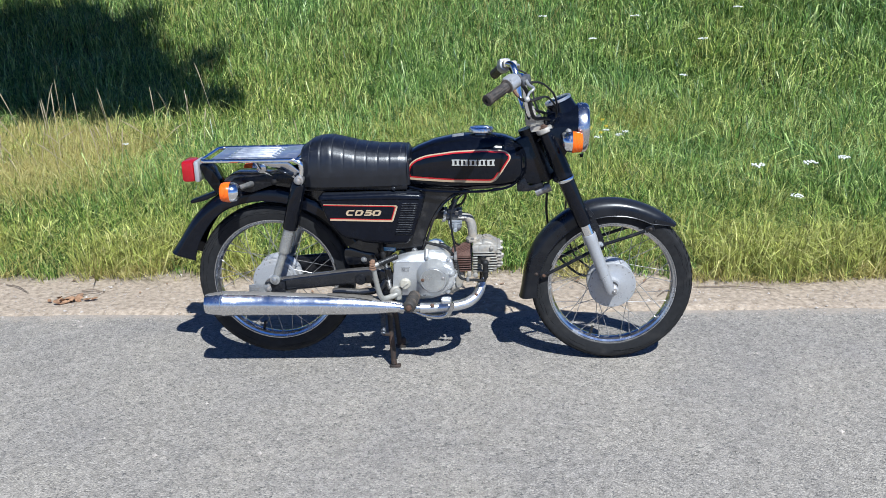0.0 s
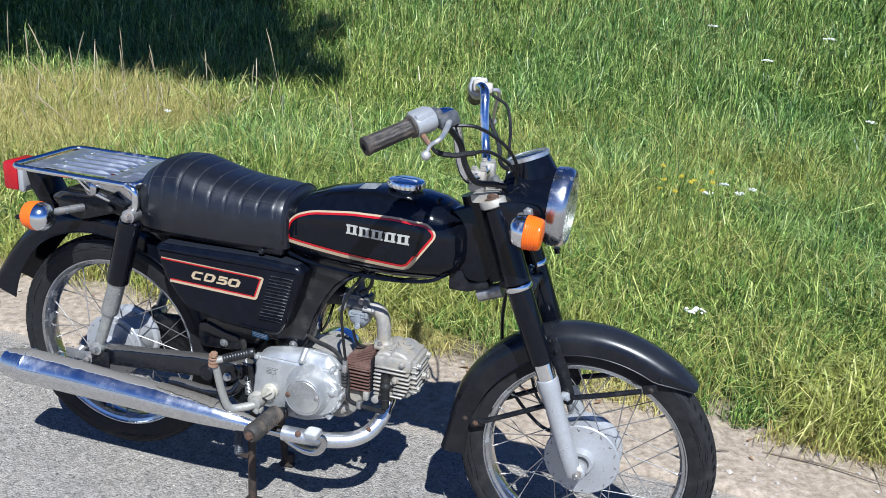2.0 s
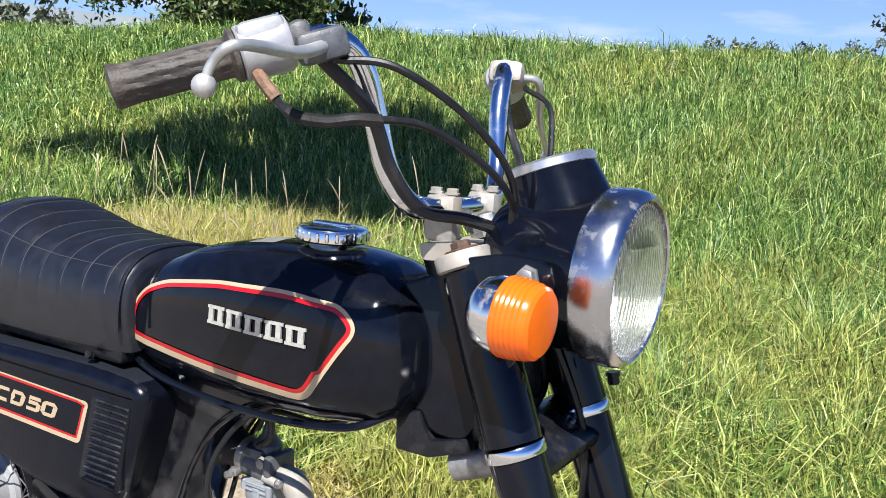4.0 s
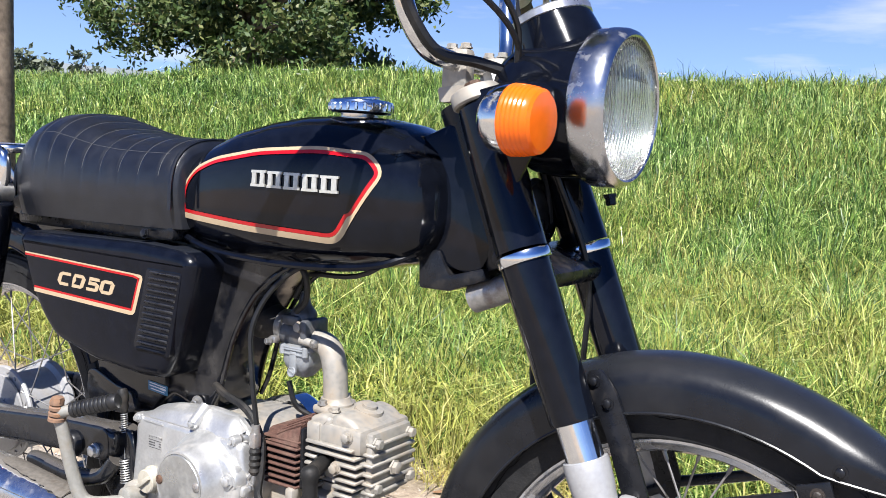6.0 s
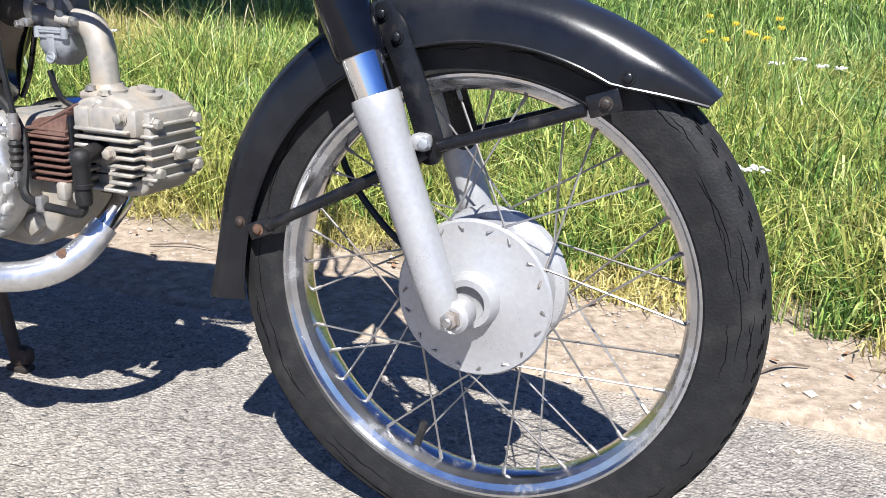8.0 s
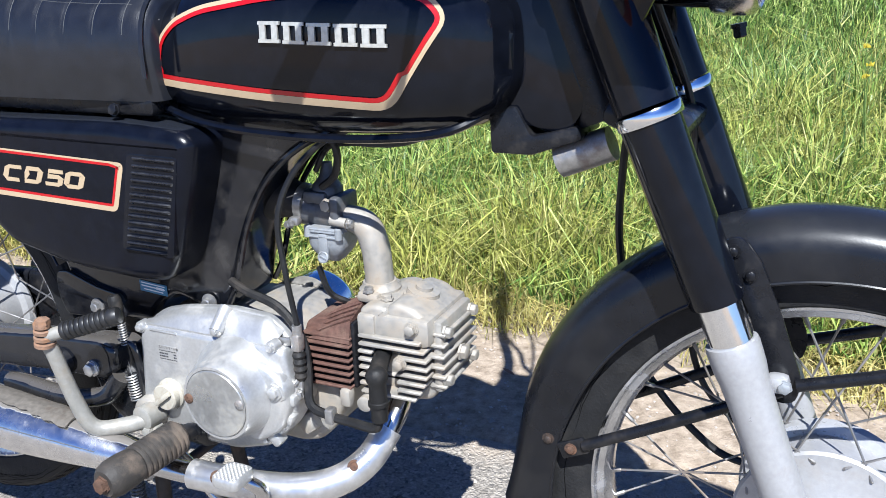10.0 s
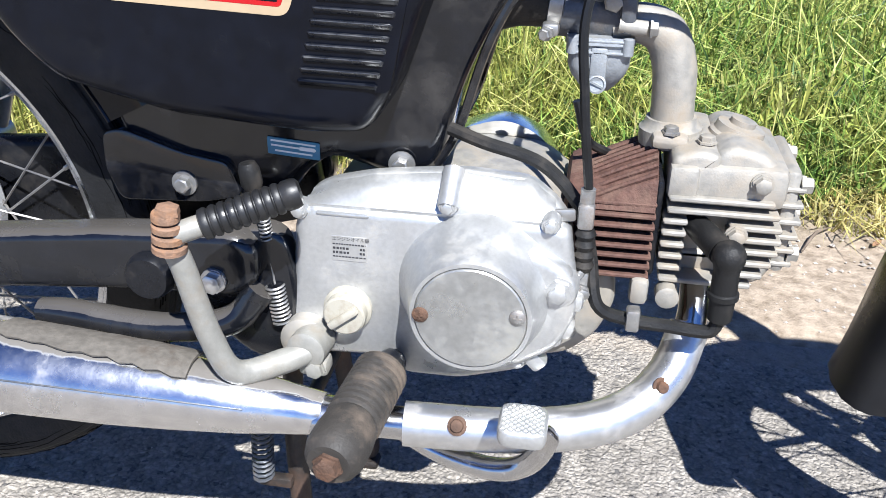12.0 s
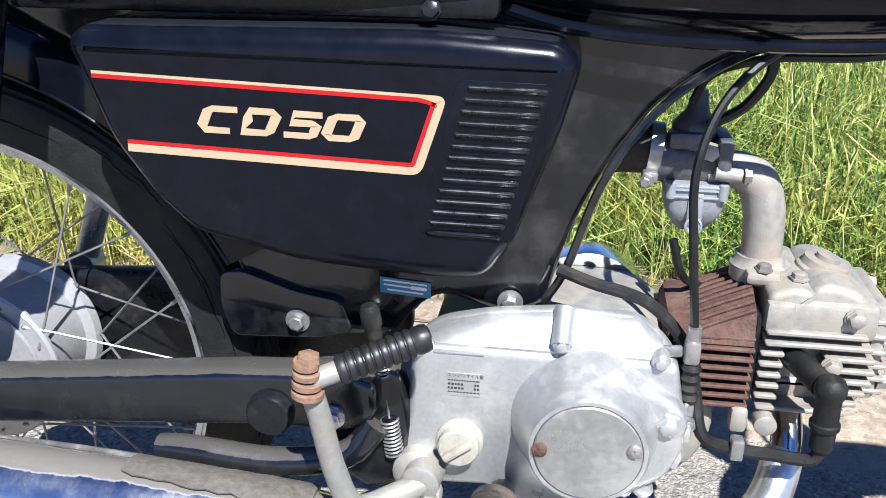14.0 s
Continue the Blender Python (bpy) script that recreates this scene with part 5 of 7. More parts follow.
cable("brake_cable", [(0.285, -0.190, 1.004), (0.330, -0.165, 1.000), (0.372, -0.110, 0.960), (0.388, -0.062, 0.910), (0.385, -0.045, 0.850), (0.400, 0.020, 0.76), (0.435, 0.045, 0.65), (0.430, 0.058, 0.52), (0.455, 0.055, 0.38), (0.52, 0.05, 0.315)], label="black front brake cable")
cable("throttle_cable", [(0.256, -0.229, 0.972), (0.275, -0.222, 0.956), (0.318, -0.203, 0.957), (0.352, -0.145, 0.953), (0.385, -0.070, 0.905), (0.378, -0.040, 0.850), (0.32, -0.02, 0.78), (0.20, -0.03, 0.640), (0.085, -0.02, 0.618), (0.050, 0.0, 0.602), (0.037, 0.0, 0.580)], label="black throttle cable")
cable("throttle_sleeve", [(0.268, -0.225, 0.961), (0.276, -0.2215, 0.956), (0.300, -0.213, 0.954), (0.318, -0.203, 0.957), (0.330, -0.184, 0.957)], 0.0054, "rubber", label="thick black rubber sleeve on the throttle cable")
cable("cable_ferrule", [(0.244, -0.236, 0.991), (0.249, -0.233, 0.982), (0.258, -0.228, 0.970)], 0.0056, "rust_pale", label="tan cable ferrule under the twist grip")
cable("clutch_cable", [(0.262, 0.200, 1.004), (0.300, 0.188, 0.985), (0.318, 0.163, 0.945), (0.324, 0.145, 0.905), (0.336, 0.095, 0.872), (0.345, 0.03, 0.838), (0.33, 0.0, 0.76), (0.18, -0.035, 0.655), (0.10, -0.045, 0.635), (0.055, -0.060, 0.600), (0.036, -0.076, 0.550), (0.040, -0.078, 0.49), (0.048, -0.076, 0.427)], label="black clutch cable")
cable("wiring_loom", [(0.268, -0.188, 1.006), (0.290, -0.146, 0.965), (0.300, -0.124, 0.915), (0.315, -0.096, 0.880), (0.345, -0.064, 0.872), (0.385, -0.03, 0.858)], 0.0062, label="black sheathed wiring loom along the handlebar")
cable("wiring_loom", [(0.242, 0.188, 1.006), (0.272, 0.142, 0.965), (0.305, 0.118, 0.915), (0.320, 0.090, 0.880), (0.350, 0.060, 0.872), (0.385, 0.03, 0.858)], 0.0048, label="black sheathed wiring loom along the handlebar")
cable("speedometer_cable", [(0.372, 0.02, 0.90), (0.352, 0.045, 0.84), (0.380, 0.050, 0.72), (0.366, 0.060, 0.60), (0.366, 0.062, 0.50), (0.395, 0.060, 0.38), (0.47, 0.055, 0.300), (0.53, 0.052, 0.285)], 0.0042, label="black speedometer cable")
cable("fuel_hose", [(0.02, -0.02, 0.62), (0.05, -0.035, 0.645), (0.085, -0.035, 0.620), (0.075, -0.02, 0.585), (0.05, -0.01, 0.565)], 0.0042, label="black fuel hose")
cable("overflow_hose", [(0.034, -0.004, 0.468), (0.045, 0.0, 0.435), (0.07, 0.02, 0.41), (0.075, 0.03, 0.35)], 0.0036, label="black carburettor overflow hose")


# mudguards
def mudguard(c, a0, a1, r_in, r_out, half, tip=None, steps=44, lip=0.0017):
    """A channel bent round a wheel; tip(k) gives the changes of inner radius, outer radius and width along it."""
    bm = bmesh.new()
    rows, edges = [], ([], [])
    for i in range(steps + 1):
        k = i / steps
        a = radians(a0 + (a1 - a0) * k)
        di, do, kw = tip(k) if tip else (0, 0, 1)
        w, ri, ro = half * kw, r_in + di, r_out + do
        sh = min(0.030, (ro - ri) * 0.6)
        out = [(-w * 1.02, ri), (-w, ro - sh), (-w * 0.95, ro - sh * 0.66), (-w * 0.80, ro - sh * 0.36), (-w * 0.52, ro - sh * 0.12), (0, ro), (w * 0.52, ro - sh * 0.12), (w * 0.80, ro - sh * 0.36), (w * 0.95, ro - sh * 0.66), (w, ro - sh), (w * 1.02, ri)]
        inn = [(y * 0.955, r - 0.0022) for y, r in reversed(out)]
        inn[0], inn[-1] = (w * 0.97, ri), (-w * 0.97, ri)
        u = Vector((math.cos(a), 0, math.sin(a)))
        rows.append([c + u * r + Vector((0, y, 0)) for y, r in out + inn])
        edges[0].append(c + u * ri + Vector((0, -w * 1.02, 0)))
        edges[1].append(c + u * ri + Vector((0, w * 1.02, 0)))
    rings(bm, rows)
    for e in edges:
        sweep(bm, e, lip, 7, 1, curve=False)
    return bm


def front_tip(k):
    nose, tail = max(0, 1 - k / 0.115), max(0, (k - 0.80) / 0.20)
    fall = min(1.0, max(0.0, (0.46 - k) / 0.34))
    fall = fall * fall * (3 - 2 * fall)
    return 0.037 * nose ** 1.25 + 0.004 * tail, -0.0085 * fall - 0.010 * tail + 0.022 * tail ** 3.5, 1 - 0.34 * nose ** 1.8 + 0.10 * tail ** 2


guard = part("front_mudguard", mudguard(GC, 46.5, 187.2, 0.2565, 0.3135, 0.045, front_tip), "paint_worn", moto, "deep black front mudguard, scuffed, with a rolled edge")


def rear_tip(k):
    tail, lift = max(0, (0.26 - k) / 0.26), min(1.0, max(0.0, (0.58 - k) / 0.25))
    return 0.010 * lift - 0.018 * tail, 0.010 * lift + 0.022 * tail ** 5, 1 - 0.08 * tail


part("rear_mudguard", mudguard(RA, 163, 26, 0.294, 0.350, 0.054, rear_tip), "paint", moto, "deep black rear mudguard with a flared tail")


def stays(s):
    y = s * 0.051
    bm = bmesh.new()
    sweep(bm, [(0.688, s * 0.049, 0.482), (0.620, y, 0.459), (0.552, y, 0.437)], 0.0060, 10, 4)
    block(bm, (0.704, s * 0.0485, 0.489), (0.030, 0.004, 0.020), 0.0015, Matrix.Rotation(radians(-19), 4, "Y"))
    sweep(bm, [(0.540, y, 0.430), (0.45, y, 0.380), (0.362, s * 0.049, 0.333)], 0.0060, 10, 4)
    block(bm, (0.351, s * 0.0485, 0.328), (0.030, 0.004, 0.018), 0.0015, Matrix.Rotation(radians(-25), 4, "Y"))
    part("mudguard_stay", bm, "frame", guard, "worn black mudguard stay")
    bm = bmesh.new()
    o = rounded([(0.480, 0.563), (0.496, 0.568), (0.514, 0.546), (0.534, 0.500), (0.556, 0.440), (0.552, 0.418), (0.534, 0.416), (0.524, 0.450), (0.506, 0.500), (0.488, 0.536)], 0.008, 3)
    slab(bm, o, s * 0.0455, s * 0.0495, 0.001, 2)
    part("mudguard_bracket", bm, "frame", guard)
    for p, mt in (((0.706, 0.489), "stand"), ((0.349, 0.327), "rust"), ((0.324, 0.331), "stand"), ((0.490, 0.554), "frame"), ((0.506, 0.534), "frame"), ((0.722, 0.512), "frame")):
        b2 = bmesh.new()
        on = (p[0], s * (0.0495 if p[0] not in (0.324, 0.722) else 0.0450), p[1])
        lathe(b2, on, (0, s, 0), [(0, 0.0066), (0.0012, 0.0066), (0.0013, 0.0044), (0.0040, 0.0042), (0.0050, 0.0028), (0.0050, 0.0)], 12)
        part("stay_bolt", b2, mt, guard)


both(stays)

# frame
bm = bmesh.new()
o = rounded([(0.27, 0.655), (0.12, 0.645), (0.062, 0.624), (0.033, 0.607), (0.007, 0.585), (-0.003, 0.571), (-0.020, 0.546), (-0.036, 0.514), (-0.047, 0.489), (-0.057, 0.455), (-0.066, 0.418), (-0.095, 0.408), (-0.118, 0.415), (-0.150, 0.424), (-0.175, 0.405),
             (-0.190, 0.380), (-0.300, 0.375), (-0.318, 0.420), (-0.355, 0.520), (-0.42, 0.60), (-0.50, 0.645), (-0.62, 0.668), (-0.72, 0.655), (-0.74, 0.68), (-0.70, 0.705), (-0.48, 0.700), (-0.10, 0.70), (0.25, 0.70)], 0.012, 4)
slab(bm, o, 0.046, -0.046, 0.010, 3, both=True)
body = part("frame", bm, "frame_paint", moto, "black pressed-steel frame")
bm = bmesh.new()
for s in (-1, 1):                                         # pressed ridge along the front edge of the frame
    sweep(bm, [(0.10, s * 0.044, 0.640), (0.050, s * 0.0455, 0.617), (0.006, s * 0.0455, 0.580), (-0.028, s * 0.0455, 0.524), (-0.050, s * 0.0455, 0.455), (-0.066, s * 0.0455, 0.424)], 0.0035, 8, 6)
part("frame_ridge", bm, "frame_paint", body)
bm = bmesh.new()                                          # lower rear plate of the frame, proud of the mudguard
slab(bm, rounded([(-0.232, 0.414), (-0.222, 0.386), (-0.255, 0.378), (-0.328, 0.374), (-0.338, 0.402), (-0.336, 0.432), (-0.318, 0.436), (-0.270, 0.420)], 0.008), -0.046, -0.052, 0.002, 2)
part("frame_plate", bm, "frame_paint", body)
for p in ((-0.093, -0.048, 0.423), (-0.270, -0.052, 0.394)):
    bm = bmesh.new()
    hexbolt(bm, p, (0, -1, 0), 0.0066, 0.009)
    lathe(bm, p, (0, -1, 0), [(0, 0.0105), (0.002, 0.0105), (0.0025, 0.008)], 18)
    part("frame_bolt", bm, "steel", body)
bm = bmesh.new()
slab(bm, rounded([(-0.200, 0.4370), (-0.200, 0.4230), (-0.158, 0.4200), (-0.158, 0.434)], 0.001, 2), -0.0465, -0.0472, 0.0002, 1)
stk = part("sticker", bm, "blue", body, "pale blue sticker with unreadable small print")
bm = bmesh.new()
for k, (w, zz) in enumerate(((0.036, 0.4330), (0.036, 0.4292), (0.030, 0.4250))):
    block(bm, (-0.1790, -0.0474, zz), (w, 0.0003, 0.0014), 0, Matrix.Rotation(radians(4.2), 4, "Y"))
block(bm, (-0.168, -0.0475, 0.4285), (0.012, 0.0003, 0.003), 0, Matrix.Rotation(radians(4.2), 4, "Y"))
part("print_bars", bm, "white", stk)
bm = bmesh.new()
slab(bm, rounded([(0.24, 0.79), (0.30, 0.815), (0.355, 0.675), (0.335, 0.640), (0.262, 0.655), (0.245, 0.68)], 0.012), 0.030, -0.030, 0.006, 2, both=True)
part("head_gusset", bm, "paint", moto)
bm = bmesh.new()
slab(bm, rounded([(0.258, 0.665), (0.285, 0.668), (0.300, 0.640), (0.345, 0.652), (0.350, 0.640), (0.300, 0.622), (0.260, 0.622)], 0.004), 0.030, -0.034, 0.002, 2, both=True)
part("horn_bracket", bm, "frame", moto)
bm = bmesh.new()
sweep(bm, [(0.322, -0.012, 0.614), (0.372, -0.012, 0.634)], 0.0165, 20, 1, curve=False)
part("flasher_relay", bm, "steel", moto, "dull silver flasher relay can")
bm = bmesh.new()
lathe(bm, (0.375, 0.028, 0.718), (1, 0, 0.25), [(-0.020, 0.0), (-0.018, 0.022), (-0.006, 0.034), (0.0, 0.036), (0.006, 0.036), (0.007, 0.030), (0.004, 0.027), (0.008, 0.012), (0.006, 0.0)], 32)
part("horn", bm, "frame", moto, "black disc horn between the fork legs")

# fuel tank
TX = [-0.142, -0.132, -0.110, -0.070, -0.020, 0.035, 0.090, 0.140, 0.185, 0.222, 0.252, 0.274, 0.288, 0.295]
TT = [0.716, 0.738, 0.762, 0.783, 0.801, 0.8125, 0.8185, 0.8195, 0.8170, 0.8105, 0.799, 0.782, 0.762, 0.735]
TB = [0.690, 0.668, 0.650, 0.640, 0.634, 0.631, 0.6305, 0.632, 0.635, 0.640, 0.647, 0.660, 0.680, 0.706]
TW = [0.020, 0.052, 0.070, 0.079, 0.085, 0.090, 0.0935, 0.0945, 0.0935, 0.089, 0.080, 0.066, 0.048, 0.018]


def tank_ring(x):
    return np.interp(x, TX, TT), np.interp(x, TX, TB), np.interp(x, TX, TW)


def tank_side(x, z):
    """How far the tank's side stands out from the middle plane."""
    t, b, w = tank_ring(x)
    m, h = (t + b) / 2 - 0.008, (t - b) / 2
    k = min(0.999, abs((z - m) / (h + (0.008 if z > m else -0.008))))
    return w * (1 - k ** 2.9) ** (1 / 2.9)


def tank_mesh():
    bm = bmesh.new()
    xs = np.interp(np.linspace(0, 1, 70), np.linspace(0, 1, len(TX)), TX)
    rows = []
    for x in xs:
        t, b, w = tank_ring(x)
        m, h = (t + b) / 2 - 0.008, (t - b) / 2
        row = []
        for i in range(64):
            a = 2 * math.pi * i / 64
            c, s = math.cos(a), math.sin(a)
            y = w * math.copysign(abs(c) ** (2 / 2.9), c)
            z = m + (h + (0.008 if s > 0 else -0.008)) * math.copysign(abs(s) ** (2 / 2.9), s)
            row.append((x, y, z))
        rows.append(row)
    return rings(bm, rows)


tank = part("fuel_tank", tank_mesh(), "paint", moto, "glossy black fuel tank with red and cream pinstripes", sharp=60)
bm = bmesh.new()
for s in (-1, 1):
    sweep(bm, [(-0.125, s * 0.062, 0.660), (-0.05, s * 0.072, 0.642), (0.05, s * 0.078, 0.636), (0.15, s * 0.080, 0.638), (0.225, s * 0.070, 0.646), (0.262, s * 0.045, 0.662)], 0.0045, 8, 6)
part("tank_seam", bm, "paint", tank)


def ribbon(path, width, inset, side, lift):
    """A painted line along a path in x and z; inset moves it inwards; side(x, z) is the surface under it."""
    bm = bmesh.new()
    p = [Vector(q) for q in path]
    n = len(p)
    rows = []
    for i in range(n):
        t = (p[min(i + 1, n - 1)] - p[max(i - 1, 0)]).normalized()
        q = Vector((t.y, -t.x))
        w = width(p[i]) if callable(width) else width
        ins = inset(p[i]) if callable(inset) else inset
        rows.append([(s.x, -side(s.x, s.y) - lift, s.y) for s in (p[i] + q * (ins + w * k) for k in (0, 0.5, 1))])
    return rings(bm, rows, close=False)


def open_round(pts, r):
    out = [pts[0]]
    for a, b, c in zip(pts, pts[1:], pts[2:]):
        a, b, c = Vector(a), Vector(b), Vector(c)
        d = min(r, (a - b).length * 0.45, (c - b).length * 0.45)
        p, q = b + (a - b).normalized() * d, b + (c - b).normalized() * d
        out += [tuple((1 - t) ** 2 * p + 2 * t * (1 - t) * b + t * t * q) for t in (0, 0.2, 0.4, 0.6, 0.8, 1)]
    return out + [pts[-1]]


TS = dense(open_round([(-0.109, 0.682), (-0.100, 0.728), (-0.078, 0.748), (-0.040, 0.762), (0.052, 0.7755), (0.150, 0.7800), (0.222, 0.7745), (0.242, 0.752), (0.184, 0.6665), (0.030, 0.672), (-0.109, 0.681)], 0.020), 0.005)


def tank_line(name, mat, w_top, w_low, i_top, i_low):
    low = lambda q: 1.0 if q.y < 0.700 else 0.0
    b = ribbon(TS, lambda q: w_top + (w_low - w_top) * low(q), lambda q: i_top + (i_low - i_top) * low(q), tank_side, 0.0011)
    part(name, b, mat, tank)


tank_line("cream_pinstripe", "cream", 0.0040, 0.0075, 0.0, 0.0)
tank_line("red_pinstripe", "red", 0.0042, 0.0046, 0.0042, 0.0077)
ex = 0.045
for w in (0.0290, 0.0280, 0.0295, 0.0280, 0.0300):
    bm = bmesh.new()

    def bar(x0, x1, z0, z1):
        rows = []
        for k in range(5):
            x = x0 + (x1 - x0) * k / 4
            rows.append([(x, -tank_side(x, z0) - 0.0008, z0), (x, -tank_side(x, z1) - 0.0008, z1), (x, -tank_side(x, z1) - 0.0030, z1), (x, -tank_side(x, z0) - 0.0030, z0)])
        rings(bm, rows)
    zc = 0.7385 - 0.02 * (ex - 0.042)
    bar(ex, ex + w * 0.88, zc - 0.0100, zc - 0.0068)
    bar(ex, ex + w * 0.88, zc + 0.0068, zc + 0.0100)
    bar(ex + w * 0.06, ex + w * 0.30, zc - 0.0067, zc + 0.0067)
    bar(ex + w * 0.56, ex + w * 0.80, zc - 0.0067, zc + 0.0067)
    ex += w
    part("emblem_block", bm, "emblem", tank, "worn silver raised emblem block")
bm = bmesh.new()
prof = [(-0.010, 0.024), (0.003, 0.026), (0.004, 0.037), (0.006, 0.0395), (0.016, 0.0395), (0.0190, 0.0380), (0.0205, 0.034), (0.0215, 0.025), (0.0222, 0.0)]
lathe(bm, (0.142, -0.004, 0.819), (0.03, 0, 1), prof, 48)
for k in range(24):
    a = 2 * math.pi * k / 24
    block(bm, (0.142 + 0.0395 * math.cos(a), -0.004 + 0.0395 * math.sin(a), 0.830), (0.0026, 0.0042, 0.010), 0.001, Matrix.Rotation(a, 4, "Z"), 1)
block(bm, (0.142, -0.004, 0.8415), (0.050, 0.011, 0.004), 0.0018)
part("fuel_cap", bm, "chrome", tank, "knurled chrome fuel cap")
bm = bmesh.new()
rows = [[(x, y, tank_ring(x)[0] + 0.0006 - 6.0 * y * y * 0.3) for y in (-0.034, -0.024, -0.012, 0.0, 0.008)] for x in (0.046, 0.058, 0.070, 0.084)]
rings(bm, rows, close=False)
part("warning_label", bm, "label", tank, "small white label with dark print beside the fuel cap")

# seat
SX = [-0.470, -0.466, -0.452, -0.425, -0.395, -0.360, -0.315, -0.270, -0.220, -0.170, -0.125, -0.103, -0.096]
ST = [0.735, 0.765, 0.793, 0.812, 0.820, 0.821, 0.810, 0.798, 0.791, 0.788, 0.787, 0.783, 0.772]
SW = [0.070, 0.086, 0.098, 0.107, 0.111, 0.112, 0.111, 0.109, 0.106, 0.102, 0.098, 0.093, 0.085]
SB = 0.664


def seat_mesh():
    bm = bmesh.new()
    xs = np.concatenate((np.interp(np.linspace(0, 1, 14), np.linspace(0, 1, 4), SX[:4]), np.linspace(-0.424, -0.127, 110), np.interp(np.linspace(0, 1, 8), np.linspace(0, 1, 3), SX[-3:])))
    rows = []
    for x in xs:
        t, w = np.interp(x, SX, ST), np.interp(x, SX, SW)
        row = []
        for i in range(57):
            k = i / 56 * 2 - 1                               # -1 right lower edge, 0 crown, 1 left lower edge
            a = abs(k)
            if a > 0.70:                                     # the skirt
                q = (a - 0.70) / 0.30
                y, z = w * (1.0 - 0.10 * q), 0.705 + (SB - 0.705) * q
            else:
                q = a / 0.70 * math.pi / 2
                y = w * math.sin(q) ** (2 / 2.6)
                z = 0.705 + (t - 0.705) * max(0.0, math.cos(q)) ** (2 / 3.0)
            dip = 0.0
            if a < 0.70:
                f = ((x + 0.425) / 0.0375) % 1.0
                dip = 0.0012 * math.exp(-((min(f, 1 - f) * 0.0375) / 0.0024) ** 2) * (1 if -0.43 < x < -0.12 else 0)
                for line in (0.16, 0.40):
                    dip = max(dip, 0.0014 * math.exp(-((a - line) / 0.010) ** 2) * (1 if a < 0.5 else 0))
                dip *= 1.0 - max(0, (a - 0.58) / 0.12) if a > 0.58 else 1.0
            dip = max(dip, 0.0025 * math.exp(-((a - 0.70) / 0.012) ** 2))
            u = Vector((0, y, (z - 0.70) * 1.2))
            u = u.normalized() if u.length > 1e-6 else Vector((0, 0, 1))
            row.append((x, math.copysign(y, k) - math.copysign(u.y * dip, k), z - u.z * dip))
        rows.append(row)
    return rings(bm, rows)


seat = part("seat", seat_mesh(), "vinyl", moto, "ribbed black vinyl seat with pale stitching", sharp=60)


def seat_top(x, k, lift=0.0):
    t, w = float(np.interp(x, SX, ST)), float(np.interp(x, SX, SW))
    q = abs(k) / 0.70 * math.pi / 2
    return (x, math.copysign((w + lift) * math.sin(q) ** (2 / 2.6), k), 0.705 + lift + (t - 0.705) * max(0.0, math.cos(q)) ** (2 / 3.0))


for i in range(9):
    bm = bmesh.new()
    sweep(bm, [seat_top(-0.425 + 0.0375 * i, -0.60 + 1.2 * j / 36, -0.0011) for j in range(37)], 0.0007, 5, 1, curve=False)
    part("stitching", bm, "thread", seat, "pale grey stitching across the seat")
for k in (-0.40, -0.16, 0.16, 0.40):
    bm = bmesh.new()
    sweep(bm, [seat_top(-0.44 + 0.32 * j / 40, k, -0.0008) for j in range(41)], 0.0006, 5, 1, curve=False)
    part("stitching", bm, "thread", seat, "pale grey stitching along the seat")
for x in (-0.110, -0.455):
    bm = bmesh.new()
    t, w = float(np.interp(x, SX, ST)), float(np.interp(x, SX, SW))
    pts = []
    for i in range(29):
        k = i / 28 * 2 - 1
        q = abs(k) * math.pi / 2
        pts.append((x + (0.010 * abs(k) if x > -0.2 else 0), math.copysign((w + 0.002) * math.sin(q) ** (2 / 2.6), k), 0.690 + (t + 0.001 - 0.690) * max(0.0, math.cos(q)) ** (2 / 3.0)))
    sweep(bm, pts, 0.0028, 7, 1, curve=False)
    part("piping", bm, "vinyl", seat)
bm = bmesh.new()
slab(bm, rounded([(-0.465, 0.668), (-0.105, 0.668), (-0.105, 0.648), (-0.465, 0.648)], 0.008), 0.086, -0.086, 0.004, 2, both=True)
part("seat_base", bm, "frame", seat)


# side covers
def sc_face(x):
    return 0.1075 + 0.070 * (-0.143 - x)


